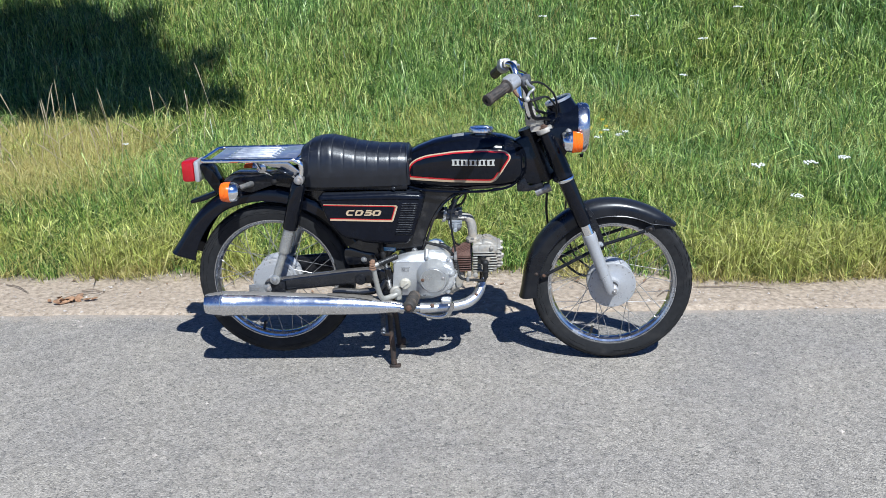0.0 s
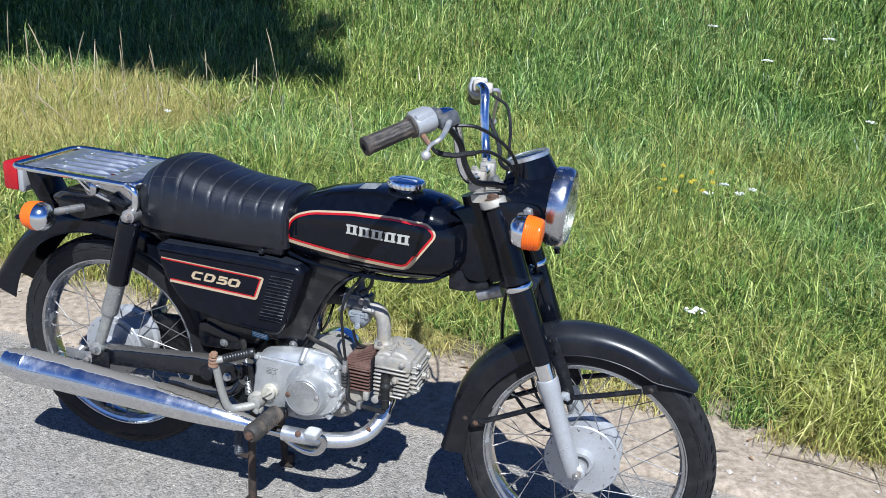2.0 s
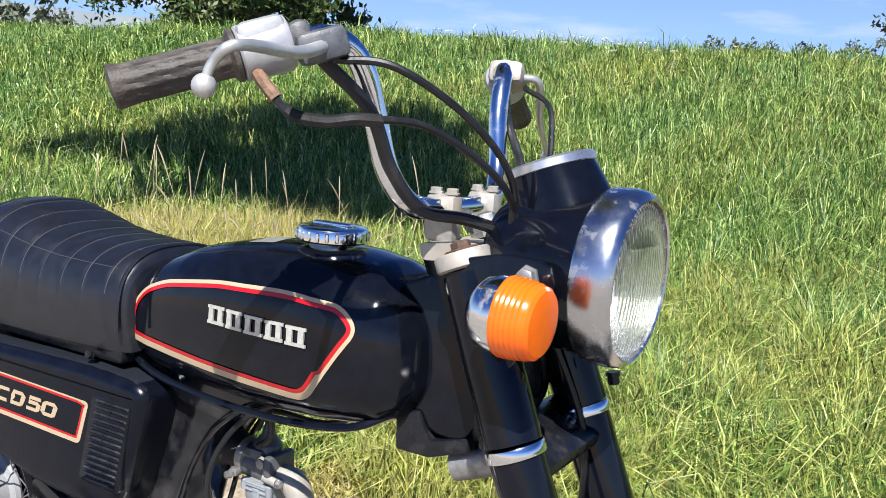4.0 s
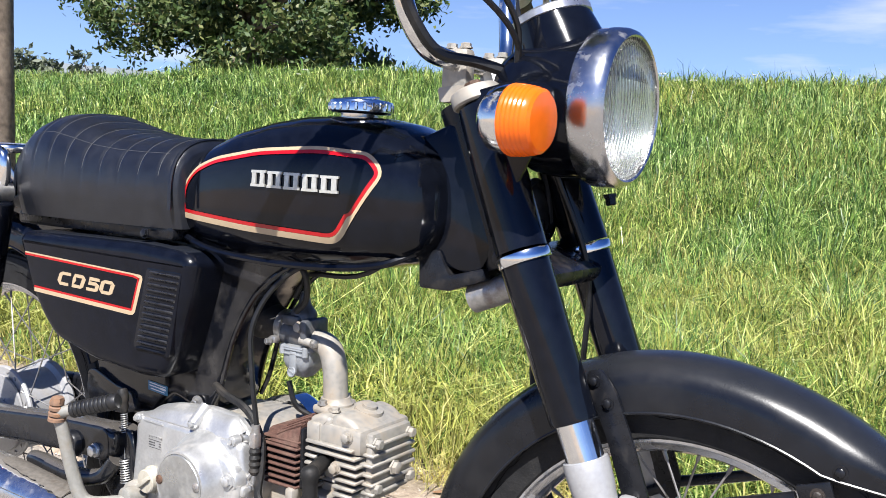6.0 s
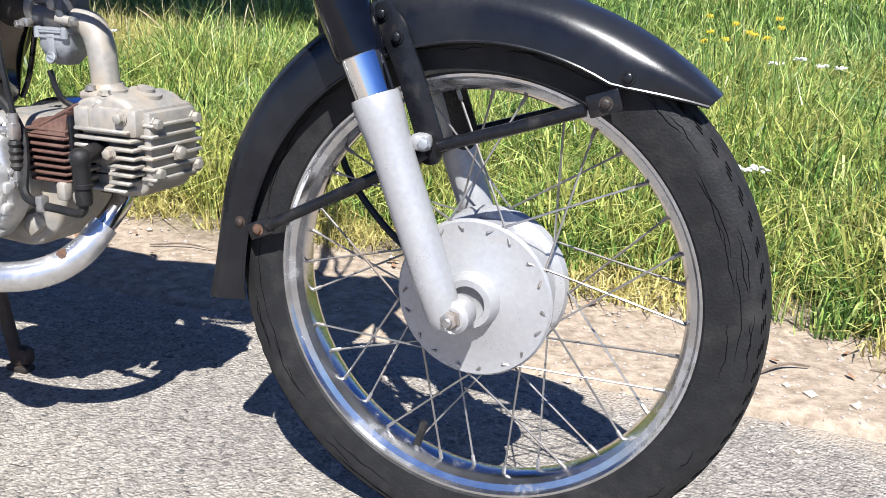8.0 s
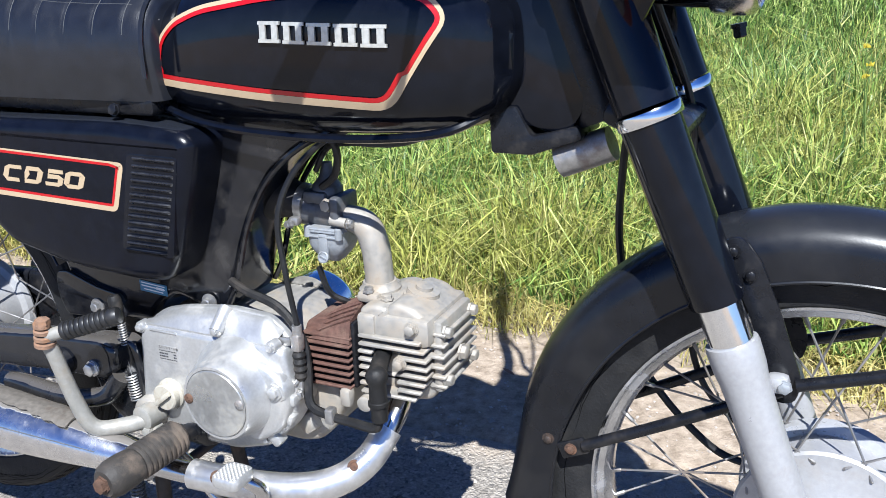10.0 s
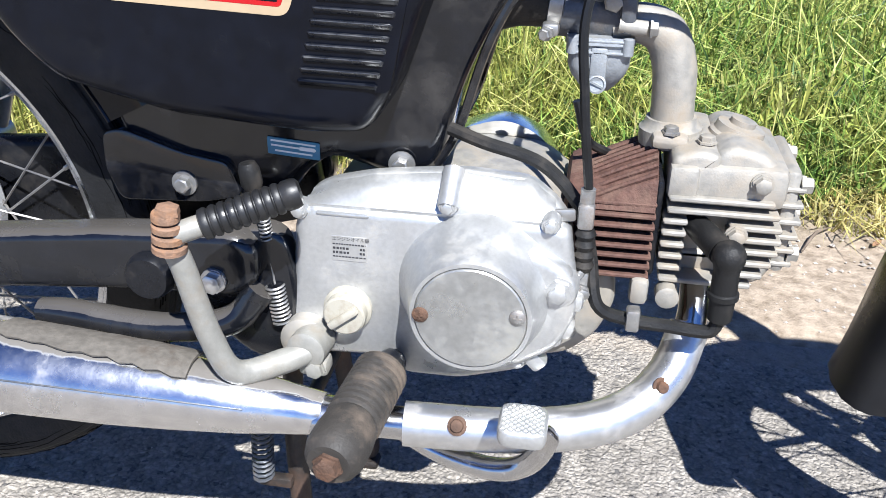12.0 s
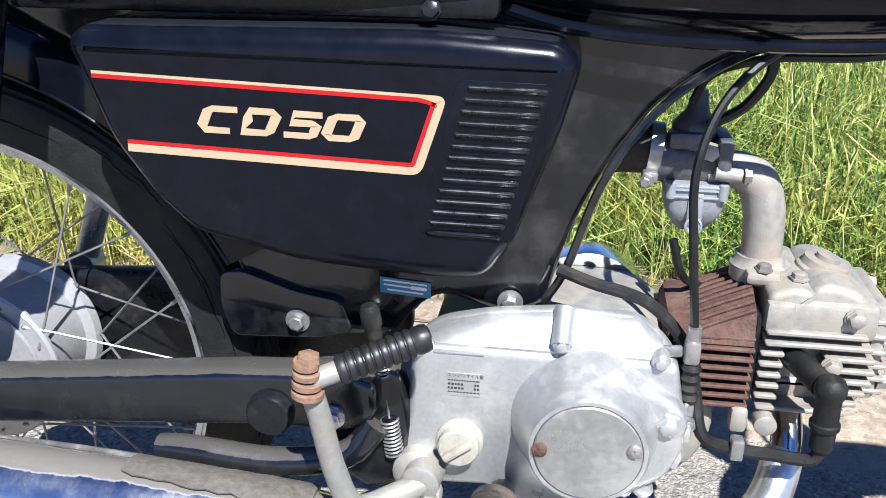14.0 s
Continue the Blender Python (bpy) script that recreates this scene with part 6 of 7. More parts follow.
def side_cover(s):
    bm = bmesh.new()
    o = rounded([(-0.403, 0.632), (-0.390, 0.643), (-0.150, 0.644), (-0.062, 0.637), (-0.047, 0.624), (-0.060, 0.575), (-0.090, 0.490), (-0.108, 0.462), (-0.150, 0.460), (-0.245, 0.469), (-0.326, 0.491), (-0.352, 0.518), (-0.380, 0.562), (-0.396, 0.612)], 0.012, 4)
    slab(bm, o, s * 0.046, s * 0.1075, 0.016, 5, depth=lambda x, z: s * (0.070 * (-0.143 - x) - 0.030 * (0.60 - z)))
    cov = part("side_cover", bm, "plastic", moto, "black plastic side cover with red and cream stripes")
    if s > 0:
        return
    face = lambda x, z: sc_face(x) - 0.030 * (0.60 - z)
    line = dense(open_round([(-0.3825, 0.6130), (-0.1365, 0.6005), (-0.1555, 0.5435), (-0.3640, 0.5554)], 0.008), 0.006)
    low = lambda q: 1.0 if q.y < 0.597 else min(1.0, max(0.0, (q.x + 0.154) / 0.012))
    part("cream_stripe", ribbon(line, lambda q: 0.0022 + 0.0036 * low(q), 0.0, face, 0.0004), "cream", cov)
    part("red_stripe", ribbon(line, 0.0030, lambda q: 0.0023 + 0.0036 * low(q), face, 0.0004), "red", cov)
    strokes = ([(1.0, 0.98), (0.26, 0.98), (0.12, 0.82), (0.02, 0.22), (0.12, 0.02), (0.86, 0.02)],
               [(0.20, 0.98), (0.86, 0.98), (0.98, 0.82), (0.86, 0.18), (0.74, 0.02), (0.06, 0.02), (0.16, 0.60), (0.20, 0.98)],
               [(1.04, 0.98), (0.22, 0.98), (0.16, 0.58), (0.80, 0.58), (0.92, 0.48), (0.86, 0.14), (0.76, 0.02), (0.0, 0.02)],
               [(0.28, 0.98), (0.88, 0.98), (0.98, 0.84), (0.88, 0.16), (0.74, 0.02), (0.14, 0.02), (0.04, 0.16), (0.14, 0.84), (0.28, 0.98)])
    for tx, tz, path in zip((-0.3075, -0.2792, -0.2490, -0.2205), (0.5728, 0.5718, 0.5705, 0.5692), strokes):
        pts = [(tx + u * 0.0238 + (v - 0.5) * 0.0035, tz + v * 0.0158 - 0.0010 * u) for u, v in path]
        b = bmesh.new()
        rows = []
        loop = path[0] == path[-1]
        for i, q in enumerate(pts):
            before = Vector(pts[i - 1] if i else (pts[-2] if loop else q))
            after = Vector(pts[i + 1] if i < len(pts) - 1 else (pts[1] if loop else q))
            t = (after - before).normalized()
            wide = 0.0021 + 0.0016 * abs(t.y)
            side = Vector((t.y, -t.x)) * wide
            c = Vector(q)
            rows.append([((c + side * k).x, -face((c + side * k).x, (c + side * k).y) - h, (c + side * k).y) for k, h in ((-1, -0.0002), (-1, 0.0005), (1, 0.0005), (1, -0.0002))])
        rings(b, rows)
        part("badge_shape", b, "cream", cov)
    b = bmesh.new()                                        # sunk panel behind the louvres
    slab(b, rounded([(-0.130, 0.612), (-0.066, 0.610), (-0.090, 0.494), (-0.158, 0.500)], 0.006), -0.090, -0.1080, 0.0005, 2, depth=lambda x, z: -(0.070 * (-0.143 - x) - 0.030 * (0.60 - z)))
    part("louvre_panel", b, "plastic", cov)
    for k in range(14):                                    # louvre ribs that fold round the front corner
        z = 0.6075 - k * 0.00815
        x0 = -0.1240 - (0.6065 - z) * 0.268
        x1 = x0 + 0.0545
        b = bmesh.new()
        rows = []
        for x in (x0, x0 + 0.002, x0 + 0.02, x0 + 0.04, x1 - 0.002, x1):
            end = 1.0 if x in (x0, x1) else 0.0
            zz = z - 0.0018 * (x - x0) / 0.0545
            y = -face(x, zz) - 0.0009
            rows.append([(x, y + 0.002, zz + 0.0011), (x, y - 0.0018 * (1 - end), zz + 0.0007 * (1 - end)), (x, y - 0.0024 * (1 - end), zz + 0.0001), (x, y - 0.0010 * (1 - end), zz - 0.0026 * (1 - end)), (x, y + 0.002, zz - 0.0040)])
        rings(b, rows)
        part("louvre_rib", b, "plastic" if k == 13 else "rib", cov)
    b = bmesh.new()
    hexbolt(b, (-0.150, -0.094, 0.655), (0, -1, 0.3), 0.006, 0.006)
    part("cover_clip", b, "frame", cov)


both(side_cover)

# engine
bm = bmesh.new()
case = [(-0.166, 0.389), (-0.157, 0.408), (-0.142, 0.416), (-0.110, 0.424), (-0.087, 0.427), (-0.041, 0.432), (0.008, 0.429), (0.026, 0.415), (0.038, 0.400), (0.044, 0.368), (0.050, 0.344), (0.046, 0.322), (0.033, 0.300), (0.010, 0.277),
        (-0.039, 0.262), (-0.085, 0.262), (-0.098, 0.276), (-0.150, 0.273), (-0.180, 0.278), (-0.182, 0.300), (-0.170, 0.340)]
slab(bm, rounded([(x * 0.97, 0.34 + (z - 0.34) * 0.80) for x, z in case], 0.008, 3), 0.062, -0.063, 0.004, 2, both=True)
slab(bm, rounded([(-0.100, 0.264), (0.018, 0.2585), (0.044, 0.265), (0.066, 0.287), (0.078, 0.318), (0.074, 0.345), (0.020, 0.390), (-0.100, 0.390)], 0.010, 3), 0.050, -0.045, 0.007, 3, both=True)
block(bm, (0.034, -0.046, 0.290), (0.026, 0.020, 0.024), 0.006, Matrix.Rotation(radians(-38), 4, "Y"))
part("crankcase", bm, "alloy_dirty", moto, "dusty aluminium crankcase")
bm = bmesh.new()
slab(bm, rounded(case, 0.009, 3), -0.0625, -0.0730, 0.0060, 4)
slab(bm, rounded([(x, min(z, 0.4035)) for x, z in case], 0.009, 3), -0.066, -0.0945, 0.0075, 4)
brow = dense([(x, z) for x, z in case if z > 0.406 and x < 0.03], 0.006)
rings(bm, [[(p.x, -0.069, p.y - 0.0010), (p.x, -0.0760, p.y - 0.0035), (p.x, -0.0840, p.y * 0.5 + 0.2030), (p.x, -0.0915, 0.4045), (p.x, -0.0905, 0.3990)] for p in brow], close=False)
right = part("clutch_cover", bm, "alloy", moto, "silver aluminium clutch cover")
bm = bmesh.new()
lathe(bm, (-0.026, -0.088, 0.346), (0, -1, 0), [(0, 0.062), (0.006, 0.0605), (0.020, 0.0530), (0.036, 0.0475), (0.044, 0.0455), (0.0475, 0.0435), (0.0475, 0.0405), (0.0455, 0.0400), (0.0455, 0.0)], 56)
slab(bm, rounded([(-0.026, 0.392), (0.018, 0.388), (0.044, 0.372), (0.048, 0.34), (0.036, 0.308), (0.0, 0.285), (-0.026, 0.30)], 0.012), -0.088, -0.108, 0.008, 3)
part("cover_bulge", bm, "alloy", right)
bm = bmesh.new()
lathe(bm, (-0.026, -0.1325, 0.346), (0, -1, 0), [(0, 0.0398), (0.0035, 0.0398), (0.0045, 0.0388), (0.0048, 0.0)], 48)
cap = part("clutch_cap", bm, "alloy_polish", right, "round scuffed aluminium inspection cap")
for p, mt in (((-0.0615, -0.137, 0.3465), "rust"), ((0.0075, -0.137, 0.3520), "steel")):
    b = bmesh.new()
    lathe(b, p, (0, -1, 0), [(0, 0.0060), (0.0012, 0.0058), (0.0022, 0.0045), (0.0026, 0.0)], 18)
    block(b, (p[0], p[1] - 0.0026, p[2]), (0.0062, 0.0006, 0.0012), 0)
    block(b, (p[0], p[1] - 0.0026, p[2]), (0.0012, 0.0007, 0.0062), 0)
    part("cap_screw", b, mt, cap)
bm = bmesh.new()
lathe(bm, (0.033, -0.092, 0.358), (0, -1, 0), [(0, 0.0155), (0.014, 0.0140), (0.016, 0.0125), (0.0165, 0.0)], 24)
lathe(bm, (0.033, -0.108, 0.358), (0, -1, 0), [(0, 0.0105), (0.002, 0.0105), (0.0021, 0.0068), (0.006, 0.0066), (0.007, 0.005), (0.007, 0.0)], 6)
part("adjuster_boss", bm, "alloy", right)
bm = bmesh.new()
lathe(bm, (-0.126, -0.092, 0.320), (0, -1, 0), [(0, 0.0190), (0.006, 0.0190), (0.008, 0.0165), (0.016, 0.0165), (0.0175, 0.0150), (0.0180, 0.0)], 28)
block(bm, (-0.126, -0.1115, 0.320), (0.028, 0.006, 0.0065), 0.002, Matrix.Rotation(radians(-38), 4, "Y"))
part("oil_filler_cap", bm, "filler", right, "ivory plastic oil filler cap")
for p in ((-0.050, 0.412), (-0.161, 0.399), (0.024, 0.404), (-0.098, 0.272), (0.032, 0.310), (0.006, 0.287)):
    bm = bmesh.new()
    lathe(bm, (p[0], -0.084, p[1]), (0, -1, 0), [(0, 0.0074), (0.010, 0.0072), (0.012, 0.0062)], 16)
    hexbolt(bm, (p[0], -0.0955, p[1]), (0, -1, 0), 0.0042, 0.0045)
    part("cover_bolt", bm, "alloy", right)
bm = bmesh.new()
sweep(bm, [(-0.050, -0.0935, 0.411), (-0.049, -0.0720, 0.4320)], 0.0080, 14, 1, curve=False)
part("bolt_boss", bm, "alloy", right)
bm = bmesh.new()
block(bm, (-0.128, -0.0935, 0.3985), (0.040, 0.004, 0.0030), 0.0012)
part("cast_bar", bm, "alloy", right)
for p in ((0.036, 0.322, 20), (0.018, 0.292, 45), (0.041, 0.345, 5)):
    bm = bmesh.new()
    block(bm, (p[0], -0.092, p[1]), (0.022, 0.016, 0.014), 0.004, Matrix.Rotation(radians(p[2]), 4, "Y"))
    part("cover_boss", bm, "alloy", right)
bm = bmesh.new()
slab(bm, [(-0.137, 0.381), (-0.137, 0.3605), (-0.1105, 0.3605), (-0.1105, 0.381)], -0.0946, -0.0950, 0.0001, 1)
lab = part("oil_label", bm, "alloy", right, "silver oil volume label with small dark Japanese print")
lettering("label_text", "エンジンオイル量", 0.0036, (-0.1367, -0.09525, 0.3776), "ink", lab)
bm = bmesh.new()
for w, zz, hh in ((0.0255, 0.3745, 0.0010), (0.0250, 0.3710, 0.0018), (0.0250, 0.3675, 0.0018), (0.0255, 0.3640, 0.0010)):
    x = -0.1365
    rng = random.Random(int(zz * 1e5))
    while x < -0.1365 + w:
        q = min(rng.uniform(0.0014, 0.0030), -0.1365 + w - x)
        if not (abs(zz - 0.3693) < 0.003 and -0.125 < x < -0.118):
            block(bm, (x + q / 2, -0.0951, zz), (q * 0.8, 0.0003, hh), 0)
        x += q + 0.0003
part("print_bars", bm, "ink", lab)
bm = bmesh.new()
slab(bm, rounded([(-0.10, 0.30), (-0.11, 0.36), (-0.075, 0.412), (-0.025, 0.428), (0.012, 0.410), (0.034, 0.36), (0.020, 0.30), (-0.04, 0.275)], 0.02), 0.0625, 0.105, 0.016, 4)
part("generator_cover", bm, "chrome", moto, "polished generator cover")
bm = bmesh.new()
lathe(bm, (-0.160, -0.090, 0.290), (0, -1, 0), [(0, 0.022), (0.014, 0.020), (0.018, 0.014), (0.018, 0.0)], 24)
part("kick_shaft_boss", bm, "alloy_dirty", right)

# clutch arm and its boot
bm = bmesh.new()
block(bm, (0.026, -0.080, 0.406), (0.030, 0.004, 0.010), 0.002, Matrix.Rotation(radians(-6), 4, "Y"))
block(bm, (0.048, -0.078, 0.407), (0.012, 0.013, 0.020), 0.003)
hexbolt(bm, (0.016, -0.082, 0.404), (0, -1, 0), 0.006, 0.005)
lathe(bm, (0.048, -0.077, 0.427), (0, 0, -1), [(0, 0.0055), (0.030, 0.0055), (0.031, 0.0035)], 12)
part("cable_bracket", bm, "steel", moto, "steel clutch cable bracket")
bm = bmesh.new()
prof = []
for k in range(9):
    prof.append((k * 0.0042, 0.0078 if k % 2 else 0.0058))
lathe(bm, (0.049, -0.079, 0.397), (0.02, 0, -1), [(0, 0.0)] + prof + [(0.036, 0.0)], 16)
part("cable_boot", bm, "rubber", moto, "ribbed black rubber boot")
bm = bmesh.new()
block(bm, (0.049, -0.081, 0.354), (0.010, 0.008, 0.018), 0.002)
hexbolt(bm, (0.050, -0.086, 0.348), (0.2, -1, 0), 0.005, 0.006)
sweep(bm, [(0.049, -0.084, 0.364), (0.040, -0.090, 0.354), (0.034, -0.098, 0.366)], 0.003, 8, 4)
part("clutch_arm", bm, "steel", moto, "galvanised clutch arm with a cable nipple")

# cylinder: horizontal fins on a core
bm = bmesh.new()
block(bm, (0.066, 0, 0.384), (0.070, 0.086, 0.064), 0.010)
cyl = part("cylinder", bm, "iron", moto, "rust-brown finned iron cylinder")
for k in range(8):
    z = 0.3495 + k * 0.0082
    b = bmesh.new()
    w = 0.058 - 0.0012 * max(0, k - 5) ** 2
    block(b, (0.068, 0, z), (0.062, 2 * w, 0.0034), 0.001, seg=1)
    part("fin", b, "iron", cyl)
bm = bmesh.new()
rows = []
for x, z in ((0.036, 0.406), (0.046, 0.4125), (0.070, 0.425), (0.098, 0.437)):
    rows.append([(x, -0.054, 0.402), (x, -0.048, z - 0.010), (x, -0.02, z), (x, 0.02, z), (x, 0.048, z - 0.010), (x, 0.054, 0.402), (x, 0.04, 0.39), (x, -0.04, 0.39)])
rings(bm, rows)
part("cylinder_top", bm, "iron", cyl)
for k in range(11):
    y = -0.045 + k * 0.009
    dz = -0.010 * max(0, (abs(y) - 0.02) / 0.028)
    b = bmesh.new()
    sweep(b, [(0.037, y, 0.407 + dz), (0.048, y, 0.4145 + dz), (0.072, y, 0.4270 + dz), (0.097, y, 0.4385 + dz)], 0.0020, 6, 3)
    part("rib", b, "iron", cyl)
bm = bmesh.new()
block(bm, (0.0995, 0, 0.386), (0.007, 0.098, 0.080), 0.004)
part("head_gasket", bm, "frame", cyl)

# cylinder head
bm = bmesh.new()
block(bm, (0.146, 0, 0.394), (0.084, 0.070, 0.088), 0.012)
block(bm, (0.146, 0, 0.420), (0.084, 0.104, 0.034), 0.008)
slab(bm, rounded([(0.103, 0.412), (0.103, 0.440), (0.122, 0.446), (0.138, 0.444), (0.138, 0.412)], 0.006), 0.050, -0.050, 0.006, 3, both=True)
slab(bm, rounded([(0.130, 0.412), (0.134, 0.444), (0.146, 0.450), (0.166, 0.446), (0.184, 0.433), (0.190, 0.420), (0.184, 0.412)], 0.006), 0.047, -0.047, 0.007, 3, both=True)
block(bm, (0.113, -0.046, 0.422), (0.022, 0.018, 0.026), 0.004)
block(bm, (0.113, 0.046, 0.422), (0.022, 0.018, 0.026), 0.004)
slab(bm, rounded([(0.108, 0.362), (0.116, 0.338), (0.150, 0.331), (0.182, 0.336), (0.196, 0.362)], 0.008), 0.040, -0.038, 0.006, 3, both=True)
head = part("cylinder_head", bm, "alloy_dirty", moto, "dusty grey aluminium cylinder head")
for k in range(8):
    z = 0.3435 + k * 0.0096
    b = bmesh.new()
    x1 = 0.188 - 0.0010 * (k - 4) ** 2
    if 1 <= k <= 5:
        block(b, ((0.150 + x1) / 2, -0.046, z), (x1 - 0.150, 0.026, 0.0042), 0.0012, seg=1)
        block(b, (0.111, -0.046, z), (0.018, 0.022, 0.0042), 0.0012, seg=1)
        block(b, ((0.104 + x1) / 2, 0.020, z), (x1 - 0.104, 0.078, 0.0042), 0.0012, seg=1)
    else:
        block(b, ((0.104 + x1) / 2, 0, z), (x1 - 0.104, 0.116, 0.0042), 0.0012, seg=1)
    part("fin", b, "alloy_dirty", head)
bm = bmesh.new()
block(bm, (0.192, 0, 0.391), (0.012, 0.082, 0.084), 0.005)
for sy in (-0.034, 0.034):
    for sz in (0.364, 0.420):
        hexbolt(bm, (0.198, sy, sz), (1, 0, 0), 0.0065, 0.009)
hexbolt(bm, (0.201, 0, 0.383), (1, 0, 0), 0.008, 0.009)
part("head_cover", bm, "alloy_dirty", head)
for k in range(6):
    b = bmesh.new()
    block(b, (0.192, 0, 0.357 + k * 0.0122), (0.020, 0.094 - 0.004 * abs(k - 2.5), 0.0042), 0.0012, seg=1)
    part("fin", b, "alloy_dirty", head)
bm = bmesh.new()
lathe(bm, (0.153, 0.004, 0.436), (0.25, 0, 1), [(0, 0.022), (0.006, 0.022), (0.008, 0.0195), (0.014, 0.0185), (0.015, 0.010), (0.019, 0.0098), (0.020, 0.0)], 20)
part("tappet_cap", bm, "alloy_dirty", head)
for p in ((0.168, -0.0525, 0.426), (0.155, -0.058, 0.386)):
    bm = bmesh.new()
    lathe(bm, p, (0, -1, 0), [(0, 0.0085), (0.001, 0.0085), (0.0015, 0.006)], 14)
    hexbolt(bm, p, (0, -1, 0), 0.0062, 0.008)
    part("head_bolt", bm, "alloy_dirty", head)
bm = bmesh.new()
hexbolt(bm, (0.128, -0.030, 0.446), (0, 0, 1), 0.006, 0.006)
part("head_bolt", bm, "alloy_dirty", head)
bm = bmesh.new()
lathe(bm, (0.112, -0.052, 0.332), (0, -1, 0), [(0, 0.009), (0.014, 0.009), (0.015, 0.007)], 16)
block(bm, (0.090, -0.064, 0.337), (0.014, 0.014, 0.022), 0.004)
part("drain_boss", bm, "alloy_dirty", head)

# ignition lead
bm = bmesh.new()
sweep(bm, [(0.128, -0.030, 0.388), (0.138, -0.058, 0.388), (0.1455, -0.078, 0.387)], [0.0095, 0.0100, 0.0100], 16, 3)
lathe(bm, (0.1490, -0.086, 0.3995), (0.02, 0, -1), [(0, 0.0), (0.0005, 0.0050), (0.0035, 0.0095), (0.0085, 0.0118), (0.0145, 0.0118), (0.0190, 0.0098), (0.0240, 0.0092), (0.0390, 0.0096), (0.0400, 0.0112), (0.0440, 0.0112), (0.0445, 0.0094), (0.0620, 0.0088), (0.0640, 0.0070), (0.0640, 0.0)], 22)
part("spark_plug_cap", bm, "rubber", moto, "grey-black rubber spark plug cap")
cable("ignition_lead", [(0.1500, -0.086, 0.337), (0.1440, -0.087, 0.326), (0.115, -0.085, 0.326), (0.085, -0.084, 0.328), (0.062, -0.084, 0.338), (0.054, -0.072, 0.372), (0.044, -0.064, 0.405), (0.014, -0.060, 0.436), (-0.030, -0.058, 0.449), (-0.056, -0.050, 0.455)], 0.0052, "rubber", label="thick black ignition lead")
bm = bmesh.new()
block(bm, (0.089, -0.086, 0.330), (0.010, 0.012, 0.018), 0.002)
part("lead_clip", bm, "steel", moto)

# carburettor and intake
bm = bmesh.new()
sweep(bm, [(0.054, 0, 0.521), (0.076, 0, 0.523), (0.093, 0, 0.515), (0.102, 0, 0.493), (0.1045, 0, 0.466), (0.1055, 0, 0.438)], [0.0140, 0.0150, 0.0165, 0.0165, 0.0162, 0.0170], 20, 6)
lathe(bm, (0.106, 0, 0.434), (-0.05, 0, 1), [(0, 0.024), (0.012, 0.024), (0.014, 0.021), (0.020, 0.019)], 22)
block(bm, (0.104, 0, 0.442), (0.028, 0.060, 0.012), 0.005)
for sy in (-0.018, 0.018):
    sweep(bm, [(0.058, sy, 0.525), (0.078, sy, 0.523)], 0.006, 10, 1, curve=False)
manifold = part("intake_manifold", bm, "alloy_dirty", moto, "dusty cast aluminium intake elbow")
for sy in (-0.024, 0.024):
    bm = bmesh.new()
    hexbolt(bm, (0.104, sy, 0.448), (0, 0, 1), 0.0055, 0.006)
    part("manifold_bolt", bm, "steel", manifold)
    bm = bmesh.new()
    hexbolt(bm, (0.080, sy * 0.75, 0.523), (1, 0, 0), 0.0055, 0.006)
    part("manifold_bolt", bm, "steel", manifold)
bm = bmesh.new()
sweep(bm, [(0.006, 0, 0.530), (0.062, 0, 0.525)], [0.0200, 0.0190, 0.0180], 20, 3)
lathe(bm, (0.034, 0, 0.515), (0.05, 0, 1), [(0, 0.0150), (0.030, 0.0150), (0.032, 0.0178), (0.042, 0.0178), (0.046, 0.0150), (0.054, 0.0090), (0.070, 0.0055)], 20)
block(bm, (0.030, -0.012, 0.548), (0.030, 0.020, 0.014), 0.004)
block(bm, (0.058, -0.004, 0.535), (0.012, 0.046, 0.034), 0.004)
carb = part("carburettor", bm, "carb_dark", moto, "dark grey carburettor with a zinc float bowl")
bm = bmesh.new()
hexbolt(bm, (0.047, -0.020, 0.541), (0, -1, 0), 0.0065, 0.007)
part("idle_screw", bm, "alloy_dirty", carb)
bm = bmesh.new()
rows = []
for z, sx, sy in ((0.5150, 0.050, 0.048), (0.5095, 0.052, 0.050), (0.5080, 0.047, 0.046), (0.4930, 0.046, 0.046), (0.4850, 0.040, 0.040), (0.4770, 0.028, 0.030), (0.4720, 0.020, 0.020)):
    rows.append([(0.040 + x * sx, y * sy, z) for x, y in rounded([(-0.5, -0.5), (0.5, -0.5), (0.5, 0.5), (-0.5, 0.5)], 0.25)])
rings(bm, rows)
block(bm, (0.040, -0.0225, 0.4945), (0.0125, 0.0050, 0.0270), 0.002)
for z in (0.5125, 0.5040):
    block(bm, (0.040, -0.0235, z), (0.0440, 0.0030, 0.0022), 0.0008)
for x in (0.020, 0.060):
    lathe(bm, (x, -0.022, 0.5030), (0, 0, 1), [(0, 0.0045), (0.012, 0.0045), (0.013, 0.003)], 10)
lathe(bm, (0.040, -0.0235, 0.4805), (0, -1, 0.25), [(0, 0.0070), (0.003, 0.0070), (0.0035, 0.0056), (0.0022, 0.0050), (0.0022, 0.0)], 18)
block(bm, (0.040, -0.0265, 0.4812), (0.0090, 0.0016, 0.0016), 0, Matrix.Rotation(radians(25), 4, "Y"))
part("float_bowl", bm, "zinc", carb, "grey zinc float bowl with a slotted drain screw")
bm = bmesh.new()
sweep(bm, [(-0.035, 0, 0.541), (-0.018, 0, 0.539), (0.004, 0, 0.535)], [0.030, 0.0235, 0.0195], 22, 4)
part("intake_rubber", bm, "rubber", carb, "black rubber intake sleeve")
bm = bmesh.new()
